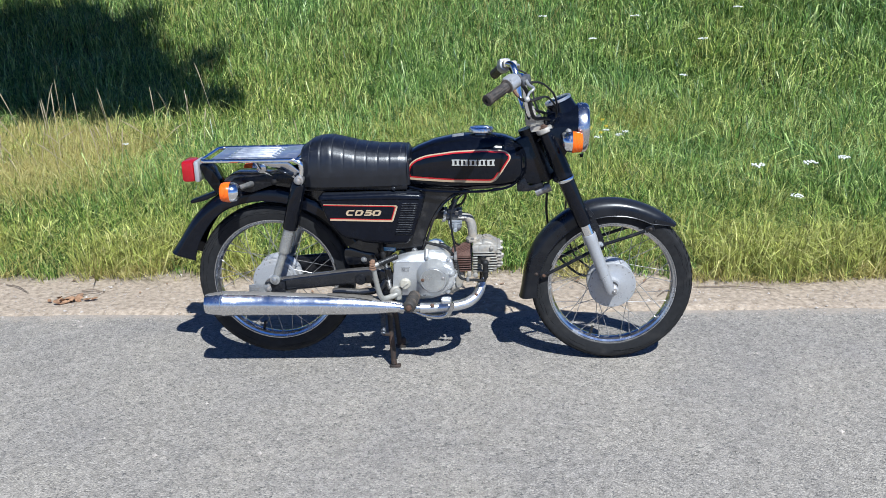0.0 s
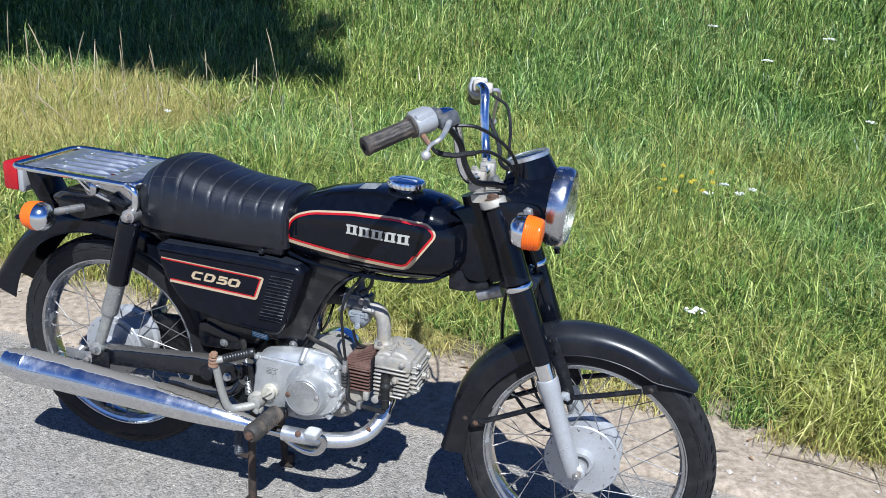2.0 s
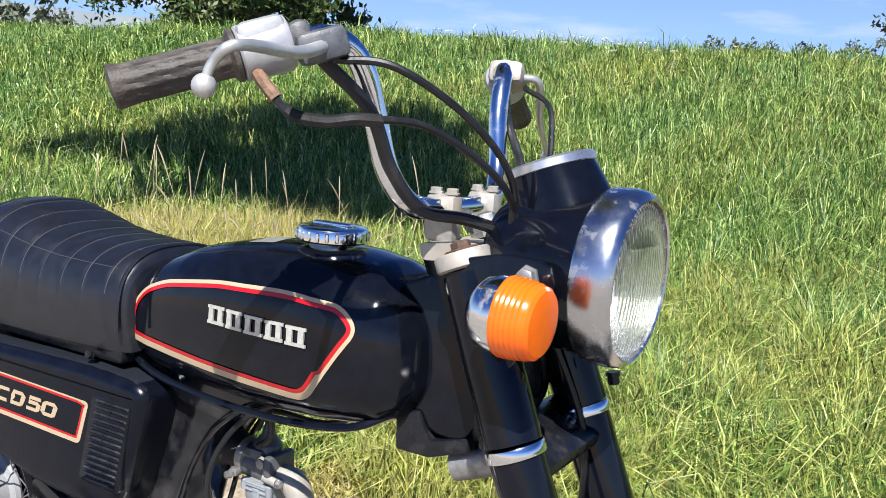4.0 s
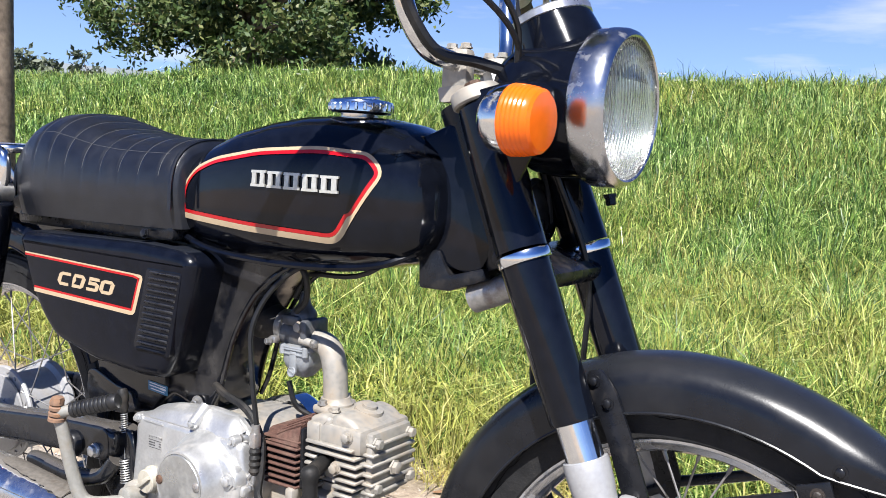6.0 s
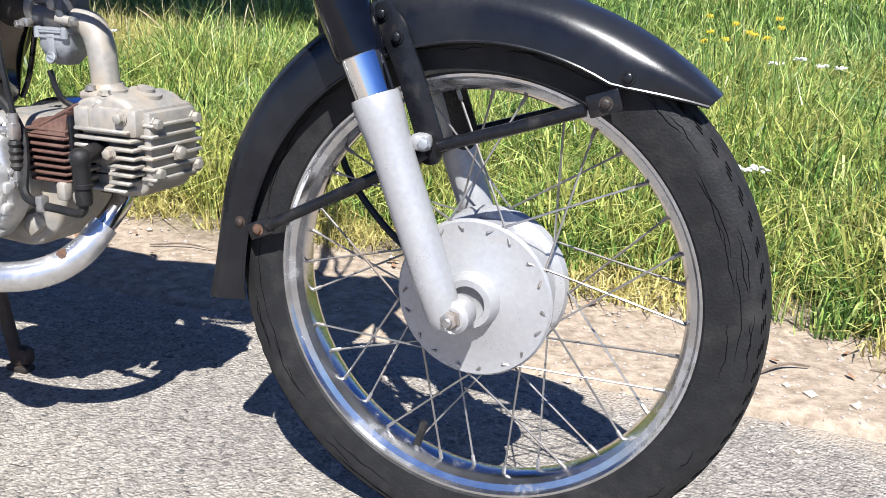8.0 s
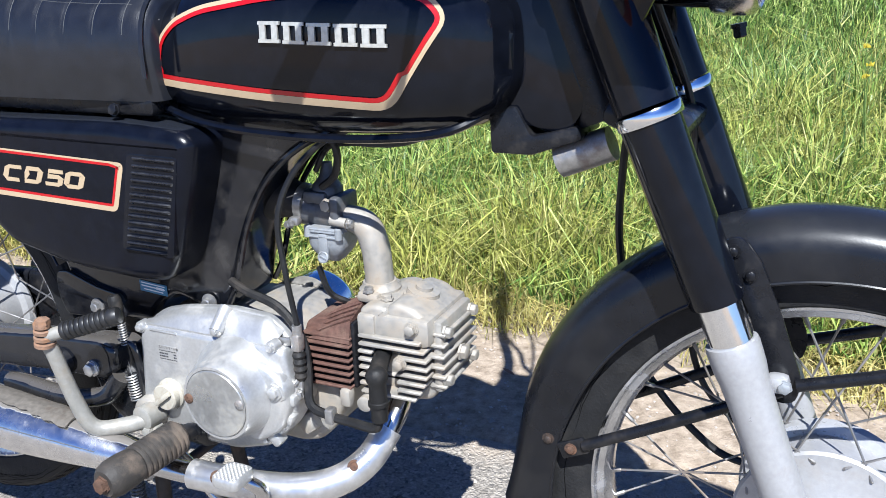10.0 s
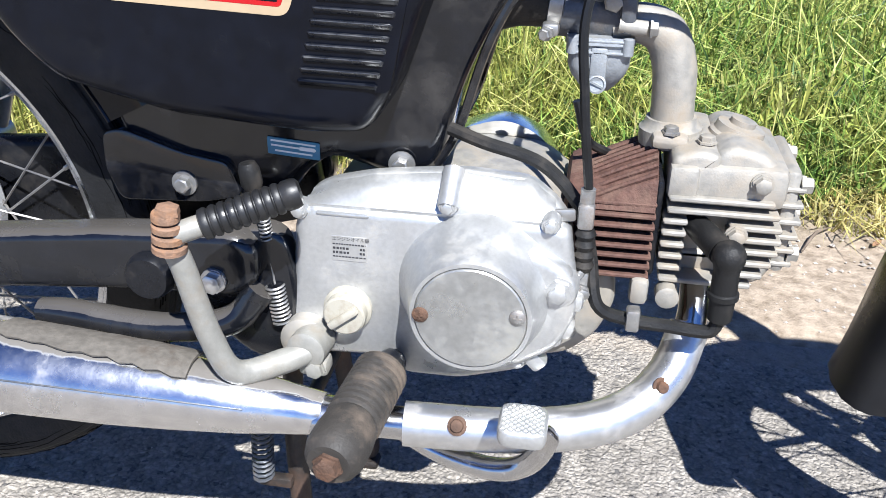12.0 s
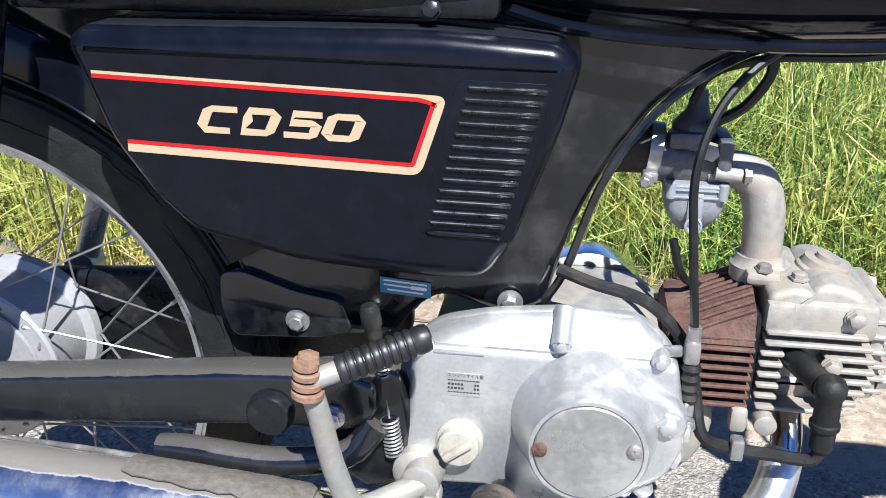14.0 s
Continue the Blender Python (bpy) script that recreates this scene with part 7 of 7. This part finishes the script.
lathe(bm, (0.000, 0, 0.536), (1, 0, -0.1), [(0, 0.0200), (0.001, 0.0222), (0.011, 0.0222), (0.012, 0.0200)], 24)
block(bm, (0.003, -0.020, 0.519), (0.013, 0.012, 0.010), 0.003)
hexbolt(bm, (0.001, -0.026, 0.517), (-0.3, -1, 0), 0.0045, 0.008)
part("hose_clamp", bm, "steel", carb, "galvanised hose clamp")

manifold.location, carb.location, head.location = (0.001, 0.008, 0.003), (0.007, 0.012, 0.003), (0.003, 0.008, 0.002)

# exhaust
PIPE = [(0.136, -0.004, 0.345), (0.140, -0.018, 0.325), (0.137, -0.044, 0.302), (0.123, -0.070, 0.273), (0.097, -0.094, 0.254), (0.058, -0.113, 0.246), (0.0, -0.126, 0.244), (-0.074, -0.133, 0.245), (-0.13, -0.140, 0.250), (-0.18, -0.145, 0.257)]
bm = bmesh.new()
sweep(bm, PIPE, [0.0125] * 3 + [0.0128] * 7, 18, 6)
pipe = part("exhaust_pipe", bm, "chrome_dull", moto, "chrome exhaust pipe with a heat shield")
bm = bmesh.new()
sweep(bm, PIPE[2:8], [0.0160, 0.0170, 0.0174, 0.0174, 0.0174], 20, 7)
part("heat_shield", bm, "satin", pipe, "satin chrome heat shield")
bm = bmesh.new()
lathe(bm, (0.136, -0.002, 0.348), (0.05, -0.55, -0.85), [(0, 0.020), (0.006, 0.022), (0.010, 0.022), (0.012, 0.017)], 20)
block(bm, (0.137, -0.012, 0.340), (0.052, 0.022, 0.007), 0.003, Matrix.Rotation(radians(33), 4, "X"))
part("exhaust_flange", bm, "rust", pipe, "rusty exhaust flange")
for p, n in (((-0.032, -0.1430, 0.2565), (0, -1, 0.72)), ((0.1165, -0.0900, 0.2745), (0.55, -1, 0.55))):
    b = bmesh.new()
    lathe(b, p, n, [(0, 0.0075), (0.001, 0.0075), (0.0015, 0.0052), (0.004, 0.0045), (0.0045, 0.0)], 16)
    part("shield_screw", b, "rust", pipe)
MUF = [(-0.135, 0.2495, 0.0165, -0.139), (-0.170, 0.2540, 0.0210, -0.142), (-0.200, 0.2570, 0.0248, -0.145), (-0.250, 0.2620, 0.0300, -0.148), (-0.300, 0.2645, 0.0328, -0.150), (-0.450, 0.2700, 0.0372, -0.152),
       (-0.600, 0.2738, 0.0405, -0.152), (-0.738, 0.2753, 0.0422, -0.152), (-0.741, 0.2753, 0.0440, -0.152), (-0.747, 0.2753, 0.0440, -0.152), (-0.750, 0.2753, 0.0415, -0.152), (-0.796, 0.2750, 0.0365, -0.152),
       (-0.806, 0.2750, 0.0330, -0.152), (-0.808, 0.2750, 0.0240, -0.152), (-0.797, 0.2750, 0.0210, -0.152), (-0.797, 0.2750, 0.0, -0.152)]


def on_silencer(x, turn, out):
    """A place on the silencer's body: turn is the angle from the far side, over the top."""
    xs = [-q[0] for q in MUF[:8]]
    cz, r, cy = (float(np.interp(-x, xs, [q[i] for q in MUF[:8]])) for i in (1, 2, 3))
    return (x, cy + (r + out) * math.cos(turn), cz + (r + out) * math.sin(turn))


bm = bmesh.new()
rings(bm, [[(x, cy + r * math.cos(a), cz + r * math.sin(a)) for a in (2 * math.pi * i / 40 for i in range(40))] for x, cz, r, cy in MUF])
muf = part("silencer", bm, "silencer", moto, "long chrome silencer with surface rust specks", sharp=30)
bm = bmesh.new()
block(bm, (-0.56, -0.125, 0.318), (0.05, 0.006, 0.05), 0.003)
part("silencer_bracket", bm, "frame", muf)
bm = bmesh.new()                                          # seam that runs along the flank
sweep(bm, [on_silencer(-0.19 - 0.0545 * i, 2.72 + 0.012 * i, 0.0001) for i in range(11)], 0.0007, 6, 1, curve=False)
part("silencer_seam", bm, "carb_dark", muf)
bm = bmesh.new()                                          # loose sheet lying over the top of the silencer's front end
rng = random.Random(5)
rows = []
for i in range(16):
    x = -0.233 - 0.0102 * i
    lo, hi = 0.95, 2.12 - 0.022 * i * (1 if i > 3 else 0.3) + rng.uniform(-0.05, 0.05)
    top = [on_silencer(x, lo + (hi - lo) * q / 6, 0.0042 + rng.uniform(-0.0004, 0.0004)) for q in range(7)]
    low = [on_silencer(x, lo + (hi - lo) * q / 6, 0.0022) for q in range(6, -1, -1)]
    rows.append(top + low)
rings(bm, rows)
part("top_sheet", bm, "sheet", muf, "dust-caked sheet metal strip with a ragged edge")
bm = bmesh.new()
lathe(bm, (-0.128, -0.139, 0.2455), (-1, -0.06, 0.1), [(0, 0.0165), (0.002, 0.0182), (0.014, 0.0182), (0.016, 0.0165)], 20)
part("pipe_clamp", bm, "chrome_dull", pipe)


# rear suspension and swing arm
def shock(s):
    y = s * 0.122
    top, mid, low, eye = Vector((-0.459, y, 0.690)), Vector((-0.503, y, 0.530)), Vector((-0.530, y, 0.448)), Vector((-0.566, y, 0.352))
    bm = bmesh.new()
    d = (mid - top).normalized()
    ln = (mid - top).length
    lathe(bm, top, d, [(0.004, 0.0), (0.004, 0.018), (0.008, 0.0235), (0.014, 0.0248), (ln - 0.004, 0.0255), (ln, 0.0240), (ln, 0.0)], 28)
    up = part("shock_absorber", bm, "paint", moto, "shrouded rear shock, black above and silver below")
    bm = bmesh.new()
    d2 = (low - mid).normalized()
    lathe(bm, mid - d2 * 0.004, d2, [(0, 0.0), (0, 0.0195), (0.088, 0.0198), (0.091, 0.0185), (0.091, 0.0)], 26)
    lathe(bm, low, (eye - low).normalized(), [(0, 0.0135), (0.075, 0.0130), (0.090, 0.0120)], 22)
    lathe(bm, eye + Vector((0, s * -0.013, 0)), (0, s, 0), [(0, 0.017), (0.026, 0.017), (0.027, 0.014)], 22)
    part("lower_tube", bm, "alloy_polish", up, "silver lower shock tube")
    bm = bmesh.new()
    lathe(bm, top + Vector((0.002, s * -0.016, 0.006)), (0, s, 0), [(0, 0.016), (0.030, 0.016), (0.032, 0.012)], 22)
    hexbolt(bm, top + Vector((0.002, s * 0.016, 0.006)), (0, s, 0), 0.010, 0.012)
    part("shock_nut", bm, "steel", up)
    bm = bmesh.new()
    hexbolt(bm, eye + Vector((0, s * 0.014, 0)), (0, s, 0), 0.009, 0.010)
    part("shock_nut", bm, "steel", up)


both(shock)


def swing_arm(s):
    bm = bmesh.new()
    o = rounded([(-0.190, 0.372), (-0.205, 0.384), (-0.300, 0.378), (-0.540, 0.351), (-0.605, 0.342), (-0.615, 0.318), (-0.600, 0.302), (-0.540, 0.303), (-0.300, 0.326), (-0.210, 0.330), (-0.190, 0.345)], 0.010, 4)
    slab(bm, o, s * 0.084, s * 0.116, 0.009, 4, both=True)
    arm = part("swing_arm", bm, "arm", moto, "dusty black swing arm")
    bm = bmesh.new()
    lathe(bm, (-0.275, s * 0.112, 0.3445), (0, s, 0), [(0, 0.0200), (0.010, 0.0185), (0.013, 0.0165), (0.0135, 0.0)], 28)
    part("pivot_cap", bm, "frame", arm)
    bm = bmesh.new()
    hexbolt(bm, (-0.592, s * 0.116, 0.318), (0, s, 0), 0.0125, 0.012)
    lathe(bm, (-0.592, s * 0.12, 0.318), (0, s, 0), [(0, 0.0065), (0.016, 0.0065), (0.017, 0.005)], 10)
    block(bm, (-0.625, s * 0.119, 0.318), (0.075, 0.004, 0.024), 0.0015)
    part("chain_adjuster", bm, "steel", arm, "galvanised axle nut and chain adjuster")


both(swing_arm)
bm = bmesh.new()
slab(bm, rounded([(-0.20, 0.395), (-0.48, 0.375), (-0.62, 0.365), (-0.66, 0.31), (-0.60, 0.255), (-0.30, 0.29), (-0.19, 0.32)], 0.03), 0.058, 0.082, 0.008, 3, both=True)
part("chain_case", bm, "frame", moto, "black enclosed chain case")
bm = bmesh.new()
for k in range(4):
    lathe(bm, RA + Vector((0, -0.041 - 0.0002 * k, 0)), (0, -1, 0), [(0, 0.066 - k * 0.010), (0.0035, 0.0655 - k * 0.010), (0.0036, 0.060 - k * 0.010)], 40)
lathe(bm, RA + Vector((0, -0.040, 0)), (0, -1, 0), [(0, 0.030), (0.030, 0.022), (0.045, 0.014), (0.046, 0.0)], 26)
part("brake_plate", bm, "silver", moto, "silver rear brake plate with cast rings")
bm = bmesh.new()
sweep(bm, [(-0.655, -0.094, 0.268), (-0.50, -0.104, 0.282), (-0.30, -0.108, 0.272), (-0.17, -0.105, 0.245)], 0.0035, 8, 5)
part("brake_rod", bm, "steel", moto, "thin steel rear brake rod")
bm = bmesh.new()
sweep(bm, [(-0.662, -0.060, 0.305), (-0.668, -0.088, 0.288), (-0.655, -0.094, 0.268)], [0.008, 0.007, 0.006], 10, 4)
lathe(bm, (-0.655, -0.094, 0.268), (-1, 0, 0), [(0, 0.007), (0.022, 0.007), (0.024, 0.004)], 12)
part("brake_arm", bm, "alloy", moto)
bm = bmesh.new()
sweep(bm, [(-0.372, -0.118, 0.302), (-0.345, -0.120, 0.304), (-0.27, -0.120, 0.300), (-0.215, -0.112, 0.308), (-0.192, -0.105, 0.335)], [0.011, 0.012, 0.012, 0.012], 12, 5)
slab(bm, rounded([(-0.255, 0.376), (-0.175, 0.384), (-0.165, 0.34), (-0.172, 0.275), (-0.20, 0.262), (-0.232, 0.285), (-0.25, 0.33)], 0.018), -0.080, -0.098, 0.006, 3)
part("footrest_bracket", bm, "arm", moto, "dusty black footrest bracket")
bm = bmesh.new()
lathe(bm, (-0.224, -0.098, 0.345), (0, -1, 0), [(0, 0.0135), (0.010, 0.0130), (0.012, 0.0105), (0.020, 0.0100), (0.0205, 0.0)], 20)
hexbolt(bm, (-0.224, -0.117, 0.345), (0, -1, 0), 0.0082, 0.009)
part("pivot_bolt", bm, "satin", moto)

# footrests, pedal and kick starter
def footrest(s):
    bm = bmesh.new()
    a, d = Vector((-0.092, s * 0.128, 0.288)), Vector((-0.10, s * 1.0, -0.02)).normalized()
    prof = [(0, 0.0), (0, 0.017)]
    for k in range(9):
        x = 0.003 + k * 0.0068
        prof += [(x, 0.0190), (x + 0.0012, 0.0206), (x + 0.0042, 0.0206), (x + 0.0052, 0.0188), (x + 0.0060, 0.0180)]
    prof += [(0.066, 0.0196), (0.080, 0.0212), (0.094, 0.0212), (0.102, 0.0190), (0.107, 0.0150), (0.108, 0.0)]
    lathe(bm, a, d, prof, 28)
    peg = part("footrest", bm, "peg", moto, "dusty ribbed rubber footrest", sharp=24)
    bm = bmesh.new()
    hexbolt(bm, a + d * 0.107, d, 0.0085, 0.008)
    part("footrest_bolt", bm, "rust", peg)
    bm = bmesh.new()
    sweep(bm, [a + d * 0.004, a - d * 0.02 + Vector((0, 0, -0.006)), (-0.095, s * 0.07, 0.255), (-0.095, 0, 0.250)], 0.011, 12, 4)
    part("footrest_bar", bm, "frame", peg)


both(footrest)
bm = bmesh.new()
square = rounded([(-0.017, -0.019), (0.017, -0.019), (0.017, 0.017), (-0.017, 0.017)], 0.009, 5)
rings(bm, [[(0.018 + x * k, -0.172 + y * k, 0.2800 + z) for x, y in square] for k, z in ((0.80, 0.0), (0.94, 0.0015), (1.0, 0.005), (1.0, 0.010), (0.96, 0.0130), (0.88, 0.0142))])
for i in range(-6, 7):                                     # knurled top
    for j in range(-6, 7):
        kx, ky = (i + j) * 0.0026, (i - j) * 0.0026
        if abs(kx) < 0.0152 and abs(ky + 0.001) < 0.0165 and abs(kx) + abs(ky + 0.001) < 0.0262:
            lathe(bm, (0.018 + kx, -0.172 + ky, 0.2938), (0, 0, 1), [(0, 0.0022), (0.0010, 0.0013), (0.0014, 0.0)], 4)
pad = part("brake_pedal", bm, "alloy", moto, "cast brake pedal with a cross-hatched pad")
bm = bmesh.new()
sweep(bm, [(0.022, -0.166, 0.282), (0.036, -0.152, 0.262), (0.022, -0.142, 0.228), (-0.005, -0.136, 0.214), (-0.05, -0.122, 0.213), (-0.10, -0.10, 0.222), (-0.13, -0.09, 0.23)], [0.007, 0.008, 0.009, 0.009, 0.0085, 0.008], 12, 6)
part("pedal_arm", bm, "chrome_dull", pad)
bm = bmesh.new()
sweep(bm, [(-0.150, -0.112, 0.290), (-0.172, -0.126, 0.284), (-0.199, -0.150, 0.288), (-0.211, -0.160, 0.325), (-0.219, -0.170, 0.385), (-0.223, -0.174, 0.405)], [0.0098, 0.0100, 0.0095, 0.0090, 0.0085, 0.0085], 16, 7)
lathe(bm, (-0.152, -0.096, 0.292), (-0.1, -1, 0), [(0, 0.0155), (0.024, 0.0155), (0.026, 0.012)], 20)
block(bm, (-0.150, -0.110, 0.275), (0.024, 0.018, 0.014), 0.004)
kick = part("kick_starter", bm, "kick", moto, "dull cast kick starter arm")
bm = bmesh.new()
for k in range(4):
    lathe(bm, (-0.224, -0.176, 0.400 + k * 0.0075), (0.12, 0, 1), [(0, 0.0085), (0.001, 0.0118 - 0.0008 * k), (0.005, 0.0118 - 0.0008 * k), (0.006, 0.009)], 18)
lathe(bm, (-0.222, -0.176, 0.428), (0.12, 0, 1), [(0, 0.009), (0.005, 0.008), (0.007, 0.0)], 6)
part("knuckle", bm, "rust_pale", kick, "rusty kick starter knuckle")
bm = bmesh.new()
hexbolt(bm, (-0.148, -0.118, 0.276), (0, -1, 0), 0.007, 0.006)
part("kick_bolt", bm, "kick", kick)
bm = bmesh.new()
a, b2 = Vector((-0.220, -0.174, 0.412)), Vector((-0.146, -0.140, 0.434))
d = (b2 - a).normalized()
sweep(bm, [a, a + d * 0.03], 0.0078, 14, 1, curve=False)
part("kick_pin", bm, "kick", kick)
bm = bmesh.new()
prof = [(0.018, 0.0), (0.018, 0.0085), (0.0190, 0.0104)]
for k in range(9):                                         # soft round ribs with narrow grooves
    x = 0.0200 + k * 0.0062
    prof += [(x, 0.0106), (x + 0.0022, 0.0112), (x + 0.0042, 0.0106), (x + 0.0050, 0.0094), (x + 0.0057, 0.0094)]
prof += [(0.0770, 0.0106), (0.0830, 0.0106), (0.0865, 0.0095), (0.0880, 0.0070), (0.0882, 0.0)]
lathe(bm, a, d, prof, 26)
part("kick_rubber", bm, "kick_rubber", kick, "ribbed black kick pedal rubber")


# springs, switch, stand
def coil(p, q, r, wire, turns):
    b = bmesh.new()
    p, q = Vector(p), Vector(q)
    m = frame_of(q - p)
    n = turns * 10
    sweep(b, [p + (q - p) * (i / n) + m @ Vector((r * math.cos(2 * math.pi * i / 10), r * math.sin(2 * math.pi * i / 10), 0)) for i in range(n + 1)], wire, 5, 1, curve=False)
    return b


part("return_spring", coil((-0.179, -0.098, 0.302), (-0.183, -0.098, 0.336), 0.0075, 0.0011, 10), "steel", moto, "pale steel brake return spring")
part("switch_spring", coil((-0.187, -0.096, 0.372), (-0.189, -0.096, 0.400), 0.0045, 0.0008, 9), "steel", moto)
bm = bmesh.new()
sweep(bm, [(-0.183, -0.098, 0.336), (-0.185, -0.097, 0.352), (-0.187, -0.096, 0.372)], 0.0011, 5, 3)
part("spring_hook", bm, "steel", moto)
bm = bmesh.new()
lathe(bm, (-0.194, -0.092, 0.400), (-0.16, 0, 1), [(0, 0.005), (0.008, 0.0068), (0.014, 0.0068), (0.016, 0.0082), (0.028, 0.0080), (0.033, 0.006), (0.034, 0.0)], 18)
part("brake_light_switch", bm, "rubber", moto, "black rubber-capped brake light switch")
bm = bmesh.new()
for s in (-1, 1):
    foot = (-0.180, -0.080, 0.012) if s < 0 else (-0.176, 0.090, 0.012)
    sweep(bm, [(-0.190, s * 0.052, 0.245), (-0.187, s * 0.070, 0.180), foot], [0.0085, 0.0095, 0.0100], 12, 5)
    block(bm, (foot[0] + 0.004, foot[1], 0.005), (0.040, 0.022, 0.010), 0.004)
sweep(bm, [(-0.190, -0.054, 0.240), (-0.190, 0.054, 0.240)], 0.010, 12, 1, curve=False)
sweep(bm, [(-0.187, -0.070, 0.170), (-0.187, 0.074, 0.170)], 0.007, 10, 1, curve=False)
block(bm, (-0.200, -0.090, 0.130), (0.030, 0.010, 0.010), 0.002)
block(bm, (-0.168, 0.094, 0.024), (0.030, 0.022, 0.030), 0.009)
stand = part("centre_stand", bm, "stand", moto, "rusty steel centre stand, lowered")
part("stand_spring", coil((-0.211, -0.092, 0.132), (-0.206, -0.094, 0.225), 0.0085, 0.0016, 17), "carb_dark", stand)

# carrier, tail lamp, rear brackets
bm = bmesh.new()
zc = 0.762
ring_ = [(x, y, zc) for x, y in rounded([(-0.785, -0.112), (-0.455, -0.118), (-0.455, 0.118), (-0.785, 0.112)], 0.030, 6)]
sweep(bm, ring_ + [ring_[0]], 0.0068, 12, 1, curve=False)
for s in (-1, 1):
    sweep(bm, [(-0.470, s * 0.117, zc - 0.002), (-0.450, s * 0.118, zc - 0.012), (-0.448, s * 0.118, zc - 0.040), (-0.455, s * 0.118, 0.700)], 0.0085, 12, 5)
    sweep(bm, [(-0.600, s * 0.112, zc - 0.004), (-0.590, s * 0.085, 0.725), (-0.560, s * 0.060, 0.700)], 0.006, 10, 5)
rack = part("luggage_rack", bm, "chrome", moto, "chrome rear luggage rack")
bm = bmesh.new()
block(bm, (-0.728, 0, zc + 0.003), (0.050, 0.205, 0.0028), 0.001)
part("rack_plate", bm, "rack", rack)
bm = bmesh.new()
block(bm, (-0.502, 0, zc + 0.003), (0.070, 0.215, 0.0028), 0.001)
part("rack_plate", bm, "rack", rack)
for k in range(6):
    b = bmesh.new()
    block(b, (-0.620, -0.085 + k * 0.034, zc + 0.0035), (0.170, 0.0165, 0.0030), 0.001)
    part("rack_strip", b, "rack", rack)
for k in range(5):
    b = bmesh.new()
    rows = []
    for x, h in ((-0.695, 0.0), (-0.685, 0.005), (-0.56, 0.005), (-0.545, 0.0)):
        rows.append([(x, -0.068 + k * 0.034 + dy, zc + 0.0042 + h * q) for dy, q in ((-0.007, 0), (-0.004, 1), (0.004, 1), (0.007, 0))])
    rings(b, rows, close=False)
    part("rack_slat", b, "rack", rack)
bm = bmesh.new()
block(bm, (-0.857, 0, 0.711), (0.044, 0.084, 0.072), 0.010)
tail = part("tail_lamp", bm, "red_lens", moto, "boxy red tail lamp")
bm = bmesh.new()
block(bm, (-0.826, 0, 0.711), (0.019, 0.086, 0.074), 0.008)
part("lamp_base", bm, "silver", tail, "silver tail lamp base")
bm = bmesh.new()
slab(bm, rounded([(-0.818, 0.735), (-0.795, 0.738), (-0.770, 0.715), (-0.752, 0.680), (-0.735, 0.640), (-0.765, 0.628), (-0.790, 0.665), (-0.805, 0.690)], 0.008), 0.034, -0.034, 0.004, 2, both=True)
slab(bm, rounded([(-0.770, 0.640), (-0.770, 0.625), (-0.815, 0.606), (-0.862, 0.596), (-0.866, 0.606), (-0.822, 0.622)], 0.005), 0.030, -0.030, 0.003, 2, both=True)
part("lamp_bracket", bm, "paint", tail)
bm = bmesh.new()
for s in (-1, 1):
    slab(bm, rounded([(-0.700, 0.690), (-0.600, 0.700), (-0.480, 0.712), (-0.450, 0.690), (-0.470, 0.664), (-0.540, 0.672), (-0.640, 0.640), (-0.705, 0.655)], 0.012), s * 0.046, s * 0.064, 0.005, 2)
    hexbolt(bm, (-0.555, s * 0.064, 0.682), (0, s, 0), 0.010, 0.008)
    block(bm, (-0.505, s * 0.088, 0.716), (0.050, 0.050, 0.008), 0.003, Matrix.Rotation(radians(22), 4, "Y"))
part("rear_bracket", bm, "frame", moto)
for s in (-1, 1):
    bm = bmesh.new()
    slab(bm, rounded([(-0.580, 0.752), (-0.500, 0.754), (-0.452, 0.712), (-0.462, 0.690), (-0.485, 0.696), (-0.520, 0.730), (-0.575, 0.738)], 0.008), s * 0.086, s * 0.092, 0.002, 2)
    lathe(bm, (-0.588, s * 0.078, 0.730), (0, s, 0), [(0, 0.016), (0.012, 0.016), (0.014, 0.013), (0.014, 0.0)], 18)
    part("rack_bracket", bm, "chrome_dull", rack, "folded chrome rack bracket")
